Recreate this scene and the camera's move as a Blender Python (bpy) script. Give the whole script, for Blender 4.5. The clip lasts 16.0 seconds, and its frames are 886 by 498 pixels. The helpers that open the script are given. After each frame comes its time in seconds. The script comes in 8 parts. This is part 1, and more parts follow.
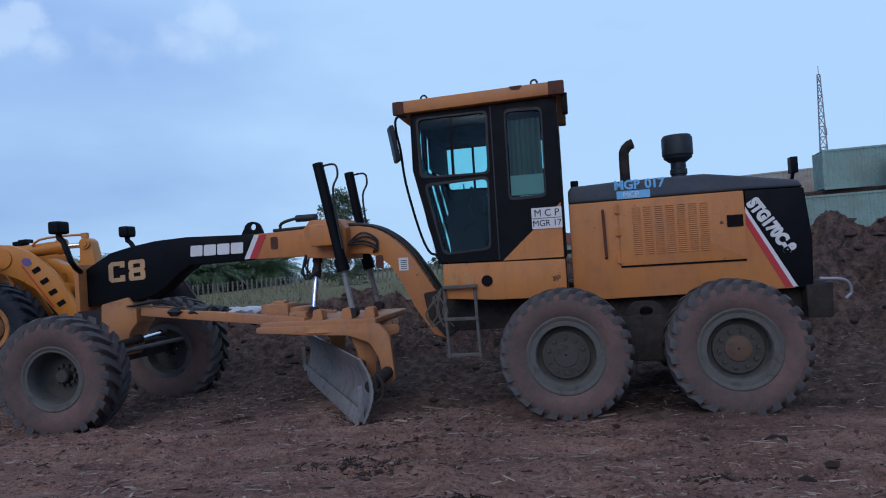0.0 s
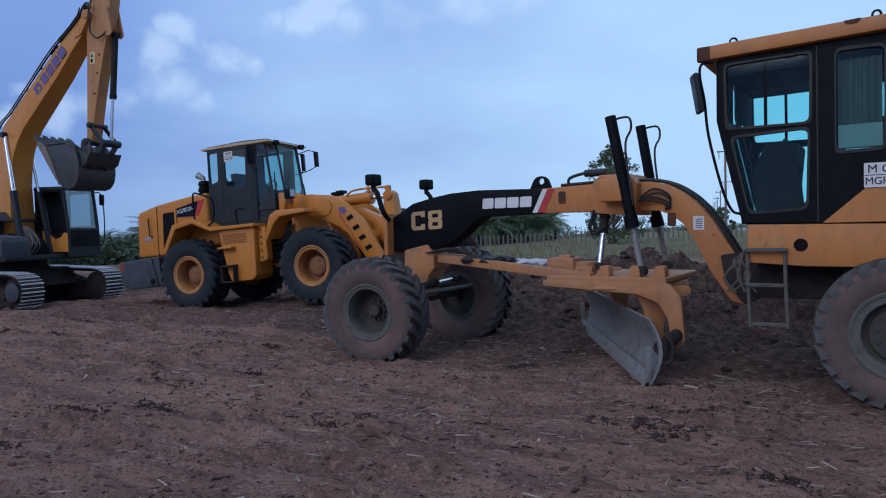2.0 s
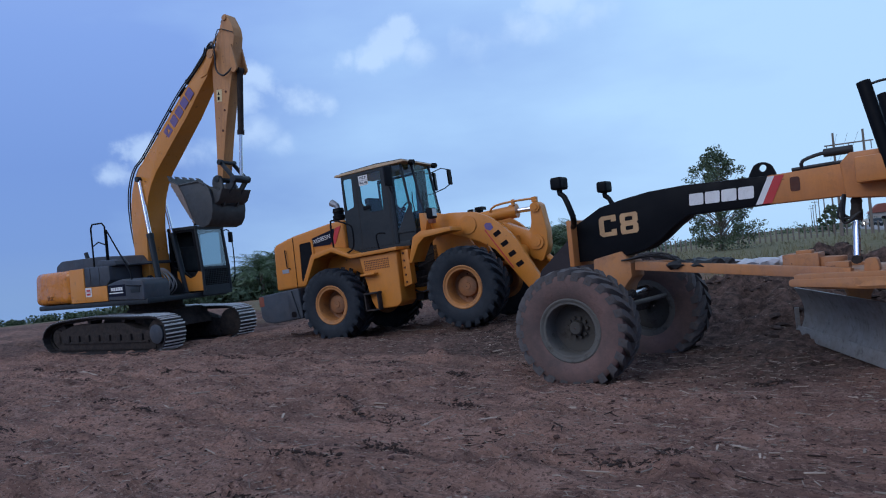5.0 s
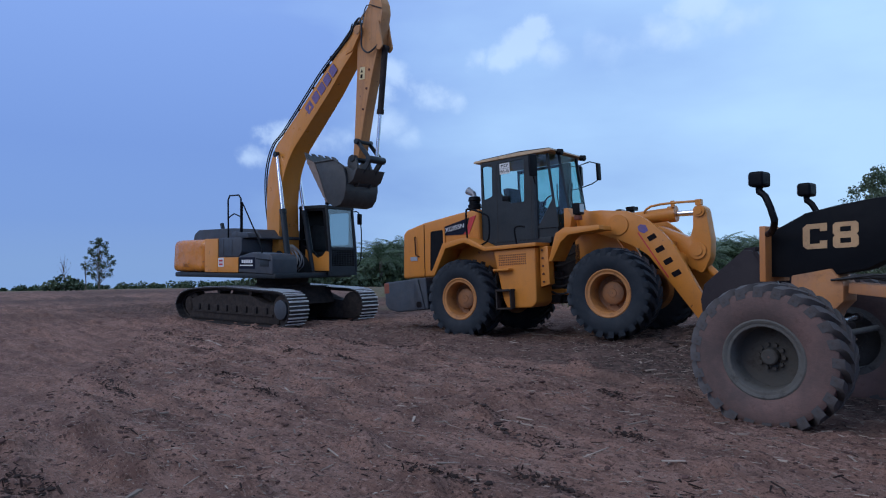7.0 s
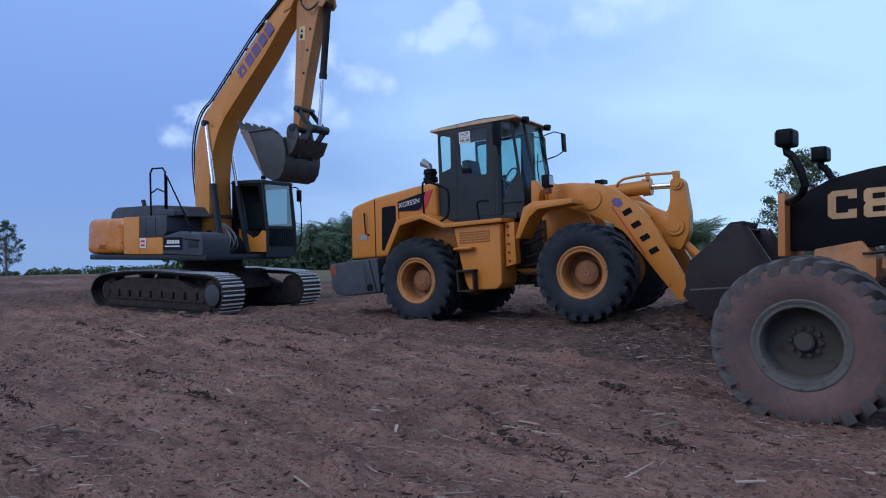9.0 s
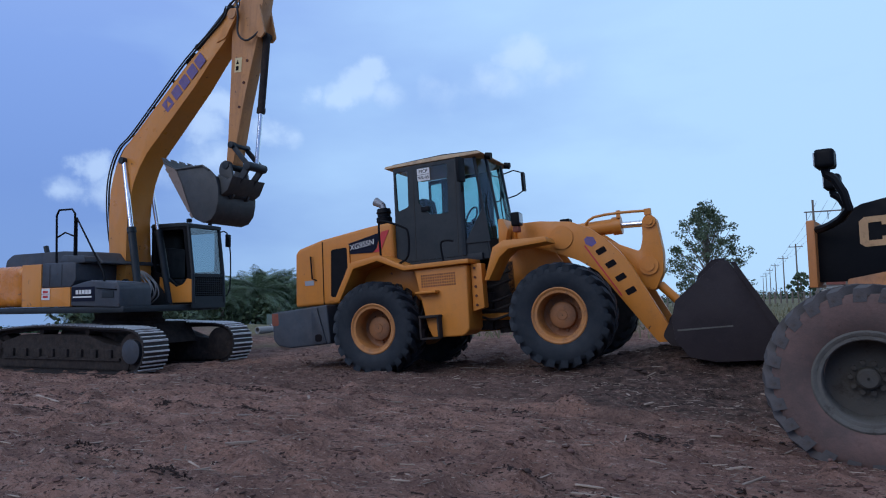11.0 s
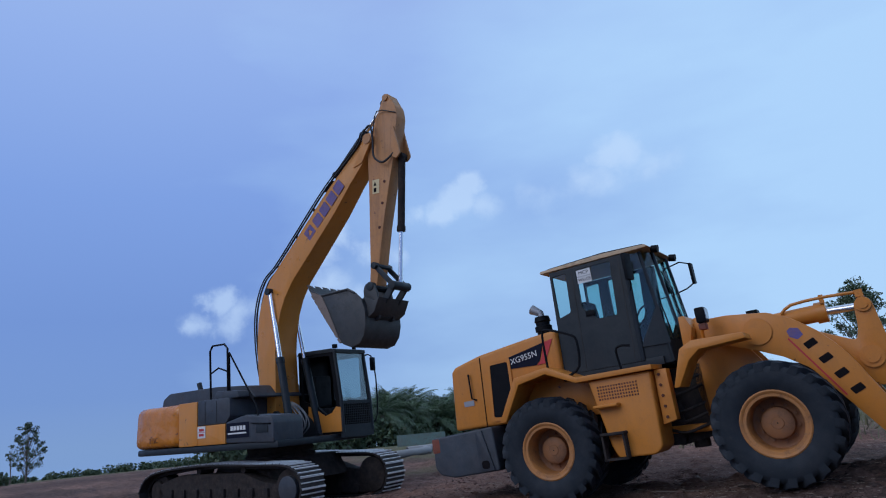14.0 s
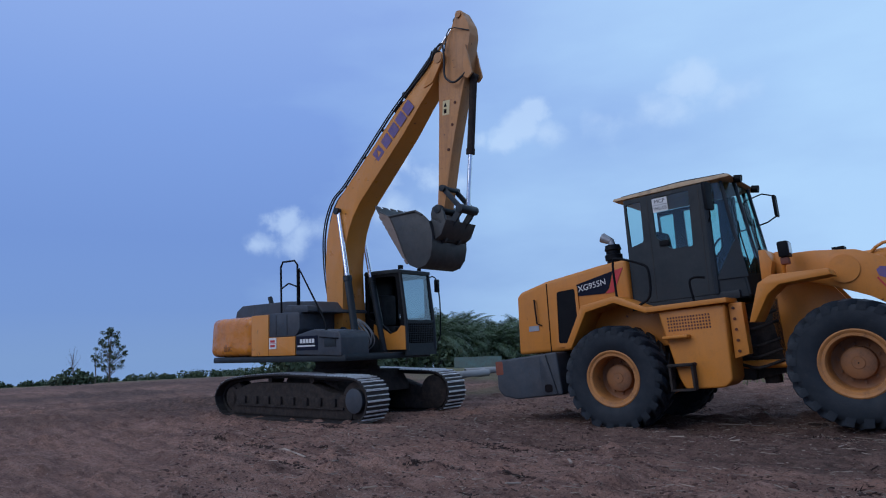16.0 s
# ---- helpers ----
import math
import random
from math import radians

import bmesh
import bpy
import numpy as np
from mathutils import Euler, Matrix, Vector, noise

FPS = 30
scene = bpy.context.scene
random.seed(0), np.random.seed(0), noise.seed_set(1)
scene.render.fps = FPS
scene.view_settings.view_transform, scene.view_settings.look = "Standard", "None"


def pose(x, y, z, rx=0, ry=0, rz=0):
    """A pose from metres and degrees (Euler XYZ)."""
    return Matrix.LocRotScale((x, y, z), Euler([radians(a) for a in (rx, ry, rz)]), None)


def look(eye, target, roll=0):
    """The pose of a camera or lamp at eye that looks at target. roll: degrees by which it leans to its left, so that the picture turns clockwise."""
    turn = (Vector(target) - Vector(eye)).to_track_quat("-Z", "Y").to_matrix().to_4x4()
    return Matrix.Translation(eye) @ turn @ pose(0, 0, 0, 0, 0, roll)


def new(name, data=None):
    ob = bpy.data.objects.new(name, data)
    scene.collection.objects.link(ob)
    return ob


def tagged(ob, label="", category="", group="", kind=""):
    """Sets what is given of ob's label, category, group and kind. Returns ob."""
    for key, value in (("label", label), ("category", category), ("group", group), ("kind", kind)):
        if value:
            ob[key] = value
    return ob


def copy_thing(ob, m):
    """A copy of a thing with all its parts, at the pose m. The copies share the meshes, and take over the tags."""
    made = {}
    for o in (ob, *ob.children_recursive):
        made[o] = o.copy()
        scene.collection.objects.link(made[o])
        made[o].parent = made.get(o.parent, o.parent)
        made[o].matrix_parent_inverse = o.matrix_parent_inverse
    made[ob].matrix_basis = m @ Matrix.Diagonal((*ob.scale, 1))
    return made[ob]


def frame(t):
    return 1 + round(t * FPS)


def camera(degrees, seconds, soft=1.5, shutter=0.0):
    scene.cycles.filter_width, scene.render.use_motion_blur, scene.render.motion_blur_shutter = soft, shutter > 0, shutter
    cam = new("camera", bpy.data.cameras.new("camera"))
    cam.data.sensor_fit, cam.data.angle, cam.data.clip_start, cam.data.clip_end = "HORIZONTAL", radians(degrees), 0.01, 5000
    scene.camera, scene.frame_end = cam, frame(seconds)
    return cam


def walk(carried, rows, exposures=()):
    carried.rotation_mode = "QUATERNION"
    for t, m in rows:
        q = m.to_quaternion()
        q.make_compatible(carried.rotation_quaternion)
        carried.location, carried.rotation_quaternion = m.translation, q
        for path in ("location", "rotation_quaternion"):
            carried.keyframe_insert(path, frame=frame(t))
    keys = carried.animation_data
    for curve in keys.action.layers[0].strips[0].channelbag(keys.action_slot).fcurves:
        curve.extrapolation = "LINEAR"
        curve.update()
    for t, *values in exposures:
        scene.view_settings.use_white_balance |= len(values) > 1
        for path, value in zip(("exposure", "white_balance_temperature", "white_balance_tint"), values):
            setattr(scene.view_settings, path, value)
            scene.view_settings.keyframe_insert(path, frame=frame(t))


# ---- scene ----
cam = camera(66.6, 16.0, 1.1)
PATH = [
    (0, (-0.225, 0.369, 1.634), (-1.341, 2.028, 1.666), -3.6),
    (0.5, (-0.239, 0.327, 1.619), (-1.532, 1.852, 1.657), -3.1),
    (1, (-0.269, 0.273, 1.626), (-1.7, 1.669, 1.668), -2.8),
    (1.5, (-0.316, 0.228, 1.646), (-1.861, 1.498, 1.664), -2.5),
    (2, (-0.424, 0.202, 1.622), (-2.088, 1.31, 1.562), -1.5),
    (2.5, (-0.65, 0.209, 1.631), (-2.362, 1.243, 1.637), -4.0),
    (3, (-0.932, 0.109, 1.664), (-2.707, 1.029, 1.669), -1.3),
    (3.5, (-1.189, -0.124, 1.634), (-2.925, 0.867, 1.57), -6.2),
    (3.7, (-1.281, -0.164, 1.634), (-3.058, 0.746, 1.527), -5.8),
    (5.8, (-2.456, -0.731, 1.489), (-4.24, 0.169, 1.574), -5.7),
    (6, (-2.6, -0.73, 1.518), (-4.412, 0.115, 1.57), -6.2),
    (6.5, (-2.912, -0.626, 1.458), (-4.803, 0.017, 1.555), -2.8),
    (7, (-3.121, -0.572, 1.467), (-5.031, 0.021, 1.508), -0.1),
    (7.5, (-3.383, -0.618, 1.46), (-5.281, 0.004, 1.569), -1.9),
    (8, (-3.672, -0.67, 1.419), (-5.544, 0.032, 1.451), -1.1),
    (8.5, (-4.04, -0.637, 1.37), (-5.928, 0.02, 1.428), -1.4),
    (9, (-4.443, -0.607, 1.38), (-6.283, 0.176, 1.37), -0.4),
    (9.2, (-4.59, -0.599, 1.379), (-6.397, 0.26, 1.384), -0.7),
    (11.3, (-5.853, -1.108, 1.22), (-7.548, -0.058, 1.381), -2.0),
    (11.5, (-5.961, -1.142, 1.247), (-7.675, -0.119, 1.375), -4.8),
    (12, (-6.136, -1.16, 1.275), (-7.961, -0.351, 1.384), -3.0),
    (12.5, (-6.365, -1.179, 1.282), (-8.229, -0.511, 1.565), -4.4),
    (13, (-6.503, -1.188, 1.356), (-8.37, -0.6, 1.766), -6.4),
    (13.5, (-6.611, -1.263, 1.328), (-8.46, -0.644, 1.769), -3.6),
    (14, (-6.736, -1.449, 1.396), (-8.533, -0.712, 1.874), -5.1),
    (14.5, (-6.812, -1.495, 1.436), (-8.64, -0.796, 1.847), -3.9),
    (15, (-6.842, -1.519, 1.42), (-8.699, -0.929, 1.872), -4.2),
    (15.5, (-6.882, -1.534, 1.39), (-8.754, -0.952, 1.783), -3.1),
    (16, (-6.878, -1.579, 1.359), (-8.774, -1.007, 1.636), -2.1),
]
walk(cam, [(t, look(eye, target, roll)) for t, eye, target, roll in PATH], ((0.0, -0.08, 5700, 10), (3.5, -0.02, 5700, 10), (7.5, 0.06, 5700, 10), (9.0, 0.15, 5700, 10), (11.5, -0.03, 5700, 10), (12.5, -0.07, 5700, 10), (13.5, -0.07, 5700, 10), (14.5, -0.18, 5700, 10), (16.0, -0.12, 5700, 10)))

# ---- world, sun ----
world = bpy.data.worlds.new("dusk_sky")
scene.world = world
world.use_nodes = True
WN, WL = world.node_tree.nodes, world.node_tree.links
WN.clear()


def wnode(kind, **kw):
    n = WN.new(kind)
    for k, v in kw.items():
        if k == "op":
            n.operation = v
        else:
            n.inputs[k].default_value = v
    return n


def wmath(op, a, b=None):
    n = WN.new("ShaderNodeMath")
    n.operation = op
    for i, v in enumerate((a, b)):
        if v is None:
            continue
        if isinstance(v, (int, float)):
            n.inputs[i].default_value = v
        else:
            WL.new(v, n.inputs[i])
    return n.outputs[0]


def wmix(fac, a, b, mode="MIX"):
    n = WN.new("ShaderNodeMix")
    n.data_type, n.blend_type = "RGBA", mode
    for sock, v in ((n.inputs[0], fac), (n.inputs[6], a), (n.inputs[7], b)):
        if isinstance(v, (int, float, tuple)):
            sock.default_value = v
        else:
            WL.new(v, sock)
    return n.outputs[2]


SUN_BEARING, SUN_HEIGHT = -75.0, 38.0
sky = WN.new("ShaderNodeTexSky")
sky.sky_type, sky.sun_disc = "NISHITA", False
sky.sun_elevation, sky.sun_rotation = radians(SUN_HEIGHT), radians(90 - SUN_BEARING)
sky.dust_density = 2.0
coord = WN.new("ShaderNodeTexCoord").outputs["Generated"]
split = WN.new("ShaderNodeSeparateXYZ")
WL.new(coord, split.inputs[0])
height = split.outputs["Z"]
ramp = WN.new("ShaderNodeValToRGB")
WL.new(height, ramp.inputs[0])
SKY_STOPS = [
    (0.0, (0.295, 0.44, 0.72)), (0.06, (0.25, 0.39, 0.73)), (0.16, (0.245, 0.38, 0.75)),
    (0.32, (0.305, 0.455, 0.86)), (0.50, (0.42, 0.57, 0.95)), (0.75, (0.59, 0.72, 0.98)), (1.0, (0.66, 0.77, 0.98)),
]
while len(ramp.color_ramp.elements) < len(SKY_STOPS):
    ramp.color_ramp.elements.new(0.5)
for el, (p, c) in zip(ramp.color_ramp.elements, SKY_STOPS):
    el.position, el.color = p, (*c, 1)
# high thin overcast, brighter towards the north
veil_map = WN.new("ShaderNodeMapping")
veil_map.inputs["Scale"].default_value = (1.3, 1.3, 4.0)
WL.new(coord, veil_map.inputs[0])
veil = wnode("ShaderNodeTexNoise", Scale=1.7, Detail=5.0, Roughness=0.5)
WL.new(veil_map.outputs[0], veil.inputs["Vector"])
veil_f = wmath("MULTIPLY", wmath("SUBTRACT", veil.outputs[0], 0.40), 1.5)
north = wnode("ShaderNodeVectorMath", op="DOT_PRODUCT")
WL.new(coord, north.inputs[0])
north.inputs[1].default_value = (-0.28, 0.96, 0.0)
north_f = wmath("MULTIPLY", wmath("ADD", north.outputs["Value"], -0.40), 1.8)
veil_n = WN.new("ShaderNodeClamp")
WL.new(wmath("ADD", wmath("MULTIPLY", veil_f, 0.9), north_f), veil_n.inputs[0])
sky_col = wmix(wmath("MULTIPLY", veil_n.outputs[0], 0.85), ramp.outputs[0], (0.67, 0.92, 1.14, 1))
# a few cumulus puffs: bearing, elevation, radius, weight
puff = wnode("ShaderNodeTexNoise", Scale=9.0, Detail=6.0, Roughness=0.55)
WL.new(coord, puff.inputs["Vector"])
bend = wnode("ShaderNodeTexNoise", Scale=8.0, Detail=7.0, Roughness=0.62)
WL.new(coord, bend.inputs["Vector"])
bend_c = wnode("ShaderNodeVectorMath", op="SUBTRACT")
WL.new(bend.outputs["Color"], bend_c.inputs[0])
bend_c.inputs[1].default_value = (0.5, 0.5, 0.5)
bend_s = wnode("ShaderNodeVectorMath", op="MULTIPLY")
WL.new(bend_c.outputs[0], bend_s.inputs[0])
bend_s.inputs[1].default_value = (0.13, 0.13, 0.10)
tall = wnode("ShaderNodeVectorMath", op="MULTIPLY")
WL.new(coord, tall.inputs[0])
tall.inputs[1].default_value = (1.0, 1.0, 1.5)
warped = wnode("ShaderNodeVectorMath", op="ADD")
WL.new(tall.outputs[0], warped.inputs[0])
WL.new(bend_s.outputs[0], warped.inputs[1])
total = None
CLOUDS = (
    (154.3, 18.9, 0.045, 1.0), (155.6, 17.7, 0.06, 1.0), (157.3, 16.9, 0.05, 0.95), (159.3, 16.9, 0.045, 0.85), (153.2, 17.0, 0.06, 0.6),
    (166.6, 15.3, 0.05, 0.95), (168.9, 14.0, 0.055, 0.8), (164.0, 14.2, 0.055, 0.8), (161.5, 14.0, 0.05, 0.6), (168.0, 11.9, 0.075, 0.6), (165.5, 11.0, 0.06, 0.45),
    (176.8, 10.6, 0.045, 0.8), (178.8, 8.9, 0.045, 0.65), (175.6, 9.2, 0.06, 0.6), (172.5, 10.0, 0.07, 0.5),
    (141.7, 20.0, 0.06, 0.75), (144.5, 18.6, 0.08, 0.6), (148.0, 17.4, 0.08, 0.45), (139.0, 18.5, 0.07, 0.5),
)
for bearing, elev, radius, weight in CLOUDS:
    b, e = radians(bearing), radians(elev)
    away = wnode("ShaderNodeVectorMath", op="DISTANCE")
    WL.new(warped.outputs[0], away.inputs[0])
    away.inputs[1].default_value = (math.cos(b) * math.cos(e), math.sin(b) * math.cos(e), math.sin(e) * 1.5)
    near = wmath("MULTIPLY", wmath("SUBTRACT", 1.0, wmath("DIVIDE", away.outputs["Value"], radius)), weight)
    n = WN.new("ShaderNodeClamp")
    WL.new(near, n.inputs[0])
    total = n.outputs[0] if total is None else wmath("MAXIMUM", total, n.outputs[0])
shape = WN.new("ShaderNodeMapRange")
shape.interpolation_type = "SMOOTHSTEP"
WL.new(wmath("ADD", wmath("MULTIPLY", total, 0.7), wmath("MULTIPLY", puff.outputs[0], 0.9)), shape.inputs[0])
shape.inputs[1].default_value, shape.inputs[2].default_value = 0.58, 0.92
cloud_f = wmath("MULTIPLY", shape.outputs[0], wmath("MULTIPLY", wmath("MINIMUM", wmath("MULTIPLY", total, 4.0), 1.0), 0.6))
sky_col = wmix(cloud_f, sky_col, (0.80, 0.95, 1.12, 1))
back = WN.new("ShaderNodeBackground")
WL.new(sky_col, back.inputs[0])
back.inputs[1].default_value = 0.92
clear = WN.new("ShaderNodeBackground")
WL.new(sky.outputs[0], clear.inputs[0])
clear.inputs[1].default_value = 0.05
both = WN.new("ShaderNodeMixShader")
both.inputs[0].default_value = 0.12
WL.new(back.outputs[0], both.inputs[1])
WL.new(clear.outputs[0], both.inputs[2])
WL.new(both.outputs[0], WN.new("ShaderNodeOutputWorld").inputs[0])

sun_data = bpy.data.lights.new("sun", "SUN")
sun_data.energy, sun_data.angle, sun_data.color = 0.9, radians(40), (1.0, 0.92, 0.82)
sun = new("sun", sun_data)
sb, sh = radians(SUN_BEARING), radians(SUN_HEIGHT)
sun.matrix_world = look((20 * math.cos(sb), 20 * math.sin(sb), 20 * math.sin(sh)), (0, 0, 0))


# ---- materials ----
def material(name, colour, rough=0.6, metal=0.0, second=None, amount=0.5, scale=2.0, dust=0.0, dust_colour=(0.20, 0.115, 0.075), bump=0.1,
             grain=60.0, spec=0.4, random_tint=0.0, chips=0.0, runs=0.0, islands=0.0, specks=1.0, dents=0.0):
    """Paint, rubber, steel: a base colour, broad stains of a second one, dusty dirt in patches, fine grain."""
    m = bpy.data.materials.new(name)
    m.use_nodes = True
    nt = m.node_tree
    N, L = nt.nodes, nt.links
    bsdf = N["Principled BSDF"]
    tc = N.new("ShaderNodeTexCoord").outputs["Object"]

    def noise_of(sc, detail=5.0, roughness=0.6):
        n = N.new("ShaderNodeTexNoise")
        n.inputs["Scale"].default_value, n.inputs["Detail"].default_value, n.inputs["Roughness"].default_value = sc, detail, roughness
        L.new(tc, n.inputs["Vector"])
        return n.outputs[0]

    def ranged(sock, lo, hi, top=1.0):
        n = N.new("ShaderNodeMapRange")
        L.new(sock, n.inputs[0])
        n.inputs[1].default_value, n.inputs[2].default_value, n.inputs[4].default_value = lo, hi, top
        return n.outputs[0]

    def mixed(fac, a, b):
        n = N.new("ShaderNodeMix")
        n.data_type = "RGBA"
        for sock, v in ((n.inputs[0], fac), (n.inputs[6], a), (n.inputs[7], b)):
            if isinstance(v, (int, float)):
                sock.default_value = v
            elif isinstance(v, tuple):
                sock.default_value = (*v, 1)
            else:
                L.new(v, sock)
        return n.outputs[2]

    second = second or tuple(c * 0.6 for c in colour)
    col = mixed(ranged(noise_of(scale), 0.42, 0.72, amount), colour, second)
    fine = noise_of(grain, 3.0)
    col = mixed(ranged(fine, 0.5, 0.8, 0.25), col, tuple(c * 0.7 for c in colour))
    rough_s = ranged(noise_of(scale * 3), 0.3, 0.7, 1.0)
    if dust:
        d = ranged(noise_of(scale * 1.7 + 0.6, 8.0, 0.7), 0.38, 0.70, dust)
        col = mixed(d, col, dust_colour)
    if dust:
        speck = ranged(noise_of(19.0, 6.0, 0.75), 0.56, 0.66, min(0.75, dust * 1.6) * specks)
        col = mixed(speck, col, tuple(c * 0.8 for c in dust_colour))
        col = mixed(ranged(noise_of(7.0, 7.0, 0.75), 0.55, 0.66, min(0.7, dust * 1.3) * specks), col, tuple(c * 0.35 for c in dust_colour))
    if runs:
        mp = N.new("ShaderNodeMapping")
        mp.inputs["Scale"].default_value = (5.0, 5.0, 0.7)
        L.new(tc, mp.inputs[0])
        n = N.new("ShaderNodeTexNoise")
        n.inputs["Scale"].default_value, n.inputs["Detail"].default_value, n.inputs["Roughness"].default_value = 1.6, 7.0, 0.7
        L.new(mp.outputs[0], n.inputs["Vector"])
        col = mixed(ranged(n.outputs[0], 0.48, 0.74, runs), col, tuple(c * 0.38 for c in dust_colour))
    if chips:
        col = mixed(ranged(noise_of(5.0, 7.0, 0.72), 0.665 - 0.05 * chips, 0.69 - 0.05 * chips, 0.9), col, (0.045, 0.024, 0.017))
    if random_tint:
        info = N.new("ShaderNodeObjectInfo").outputs["Random"]
        col = mixed(ranged(info, 0.0, 1.0, random_tint), col, tuple(c * 0.45 for c in colour))
    if islands:
        geo = N.new("ShaderNodeNewGeometry").outputs["Random Per Island"]
        col = mixed(ranged(geo, 0.0, 1.0, islands), col, tuple(c * 0.35 for c in colour))
    L.new(col, bsdf.inputs["Base Color"])
    r = N.new("ShaderNodeMapRange")
    L.new(rough_s, r.inputs[0])
    r.inputs[3].default_value, r.inputs[4].default_value = max(0.05, rough - 0.12), min(1.0, rough + 0.15)
    L.new(r.outputs[0], bsdf.inputs["Roughness"])
    bsdf.inputs["Metallic"].default_value = metal
    bsdf.inputs["Specular IOR Level"].default_value = spec
    if bump:
        b = N.new("ShaderNodeBump")
        b.inputs["Strength"].default_value, b.inputs["Distance"].default_value = bump, 0.01
        L.new(fine, b.inputs["Height"])
        if dents:
            d = N.new("ShaderNodeBump")
            d.inputs["Strength"].default_value, d.inputs["Distance"].default_value = dents, 0.05
            L.new(noise_of(3.2, 3.0, 0.5), d.inputs["Height"])
            L.new(b.outputs[0], d.inputs["Normal"])
            b = d
        L.new(b.outputs[0], bsdf.inputs["Normal"])
    return m


def glass(name, tint, gloss=0.12):
    m = bpy.data.materials.new(name)
    m.use_nodes = True
    N, L = m.node_tree.nodes, m.node_tree.links
    N.remove(N["Principled BSDF"])
    t, g, mix = N.new("ShaderNodeBsdfTransparent"), N.new("ShaderNodeBsdfGlossy"), N.new("ShaderNodeMixShader")
    t.inputs[0].default_value = (*tint, 1)
    g.inputs[0].default_value, g.inputs["Roughness"].default_value = (0.9, 0.95, 1, 1), 0.04
    mix.inputs[0].default_value = gloss
    L.new(t.outputs[0], mix.inputs[1])
    L.new(g.outputs[0], mix.inputs[2])
    L.new(mix.outputs[0], N["Material Output"].inputs[0])
    return m


PAINT_G = material("grader_orange_paint", (0.53, 0.20, 0.044), 0.48, second=(0.40, 0.155, 0.056), amount=0.5, scale=0.7, dust=0.36, dust_colour=(0.28, 0.145, 0.10), chips=0.42, runs=0.2, specks=0.36, dents=0.12)
PAINT_GD = material("dusty_orange_paint", (0.47, 0.20, 0.062), 0.65, second=(0.36, 0.155, 0.07), amount=0.6, scale=1.1, dust=0.65, dust_colour=(0.30, 0.175, 0.125), chips=0.45, runs=0.3, specks=0.45, dents=0.12)
PAINT_L = material("loader_yellow_paint", (0.57, 0.205, 0.020), 0.42, second=(0.50, 0.18, 0.024), amount=0.45, scale=0.9, dust=0.2, dust_colour=(0.34, 0.17, 0.07), chips=0.15, runs=0.15, specks=0.5, dents=0.1)
PAINT_E = material("excavator_yellow_paint", (0.60, 0.23, 0.028), 0.36, second=(0.52, 0.22, 0.05), amount=0.5, scale=0.8, dust=0.3, dust_colour=(0.50, 0.27, 0.11), chips=0.3, runs=0.15, specks=0.25, dents=0.12)
PAINT_ARM = material("arm_worn_paint", (0.52, 0.235, 0.07), 0.5, second=(0.36, 0.18, 0.08), amount=0.6, scale=1.0, dust=0.3, dust_colour=(0.20, 0.12, 0.075), chips=0.5, runs=0.4, specks=0.5, dents=0.1)
BLACK = material("black_paint", (0.004, 0.005, 0.007), 0.5, second=(0.007, 0.008, 0.010), dust=0.07, scale=2.5, dust_colour=(0.035, 0.03, 0.028), spec=0.10)
GREY = material("dark_grey_paint", (0.014, 0.021, 0.026), 0.48, second=(0.010, 0.014, 0.018), dust=0.22, scale=1.8, dust_colour=(0.06, 0.06, 0.06), spec=0.28, runs=0.2, specks=0.6)
GREY_E = material("dusty_slate_grey_paint", (0.038, 0.048, 0.060), 0.42, second=(0.014, 0.018, 0.023), amount=0.7, dust=0.35, scale=1.6, dust_colour=(0.11, 0.10, 0.098), spec=0.4, runs=0.4, chips=0.3, specks=0.6, dents=0.25)
HOODTOP = material("faded_blue_grey_hood", (0.055, 0.072, 0.092), 0.6, second=(0.035, 0.045, 0.058), amount=0.7, dust=0.3, scale=2.2, dust_colour=(0.12, 0.10, 0.09), spec=0.25, runs=0.3, chips=0.4)
PAINT_CW = material("glossy_counterweight_paint", (0.60, 0.205, 0.014), 0.24, second=(0.46, 0.16, 0.02), amount=0.5, scale=1.4, dust=0.16, chips=0.7, runs=0.25, spec=0.45, specks=0.7, dents=0.9)
UNDER = material("muddy_undercarriage_steel", (0.026, 0.024, 0.023), 0.88, second=(0.015, 0.013, 0.012), dust=0.5, scale=3.5, dust_colour=(0.085, 0.062, 0.050), bump=0.5, spec=0.15)
RUBBER = material("tyre_rubber_dusty", (0.105, 0.078, 0.070), 0.92, second=(0.15, 0.095, 0.082), dust=0.7, scale=1.6, dust_colour=(0.21, 0.128, 0.108), chips=0.2, bump=0.35, spec=0.15, specks=0.5)
RUBBER_L = material("tyre_rubber_black", (0.012, 0.017, 0.023), 0.68, second=(0.020, 0.024, 0.030), dust=0.13, scale=2.2, dust_colour=(0.06, 0.055, 0.052), bump=0.3, spec=0.3)
TREAD_G = material("worn_tread_grey", (0.085, 0.084, 0.085), 0.9, second=(0.062, 0.058, 0.056), amount=0.7, dust=0.4, scale=2.4, dust_colour=(0.15, 0.115, 0.10), chips=0.25, bump=0.5, spec=0.2)
RIM_G = material("mud_caked_rim", (0.115, 0.112, 0.100), 0.95, second=(0.075, 0.070, 0.062), amount=0.8, dust=0.5, scale=4.5, dust_colour=(0.15, 0.132, 0.115), bump=0.8, grain=35.0, spec=0.15)
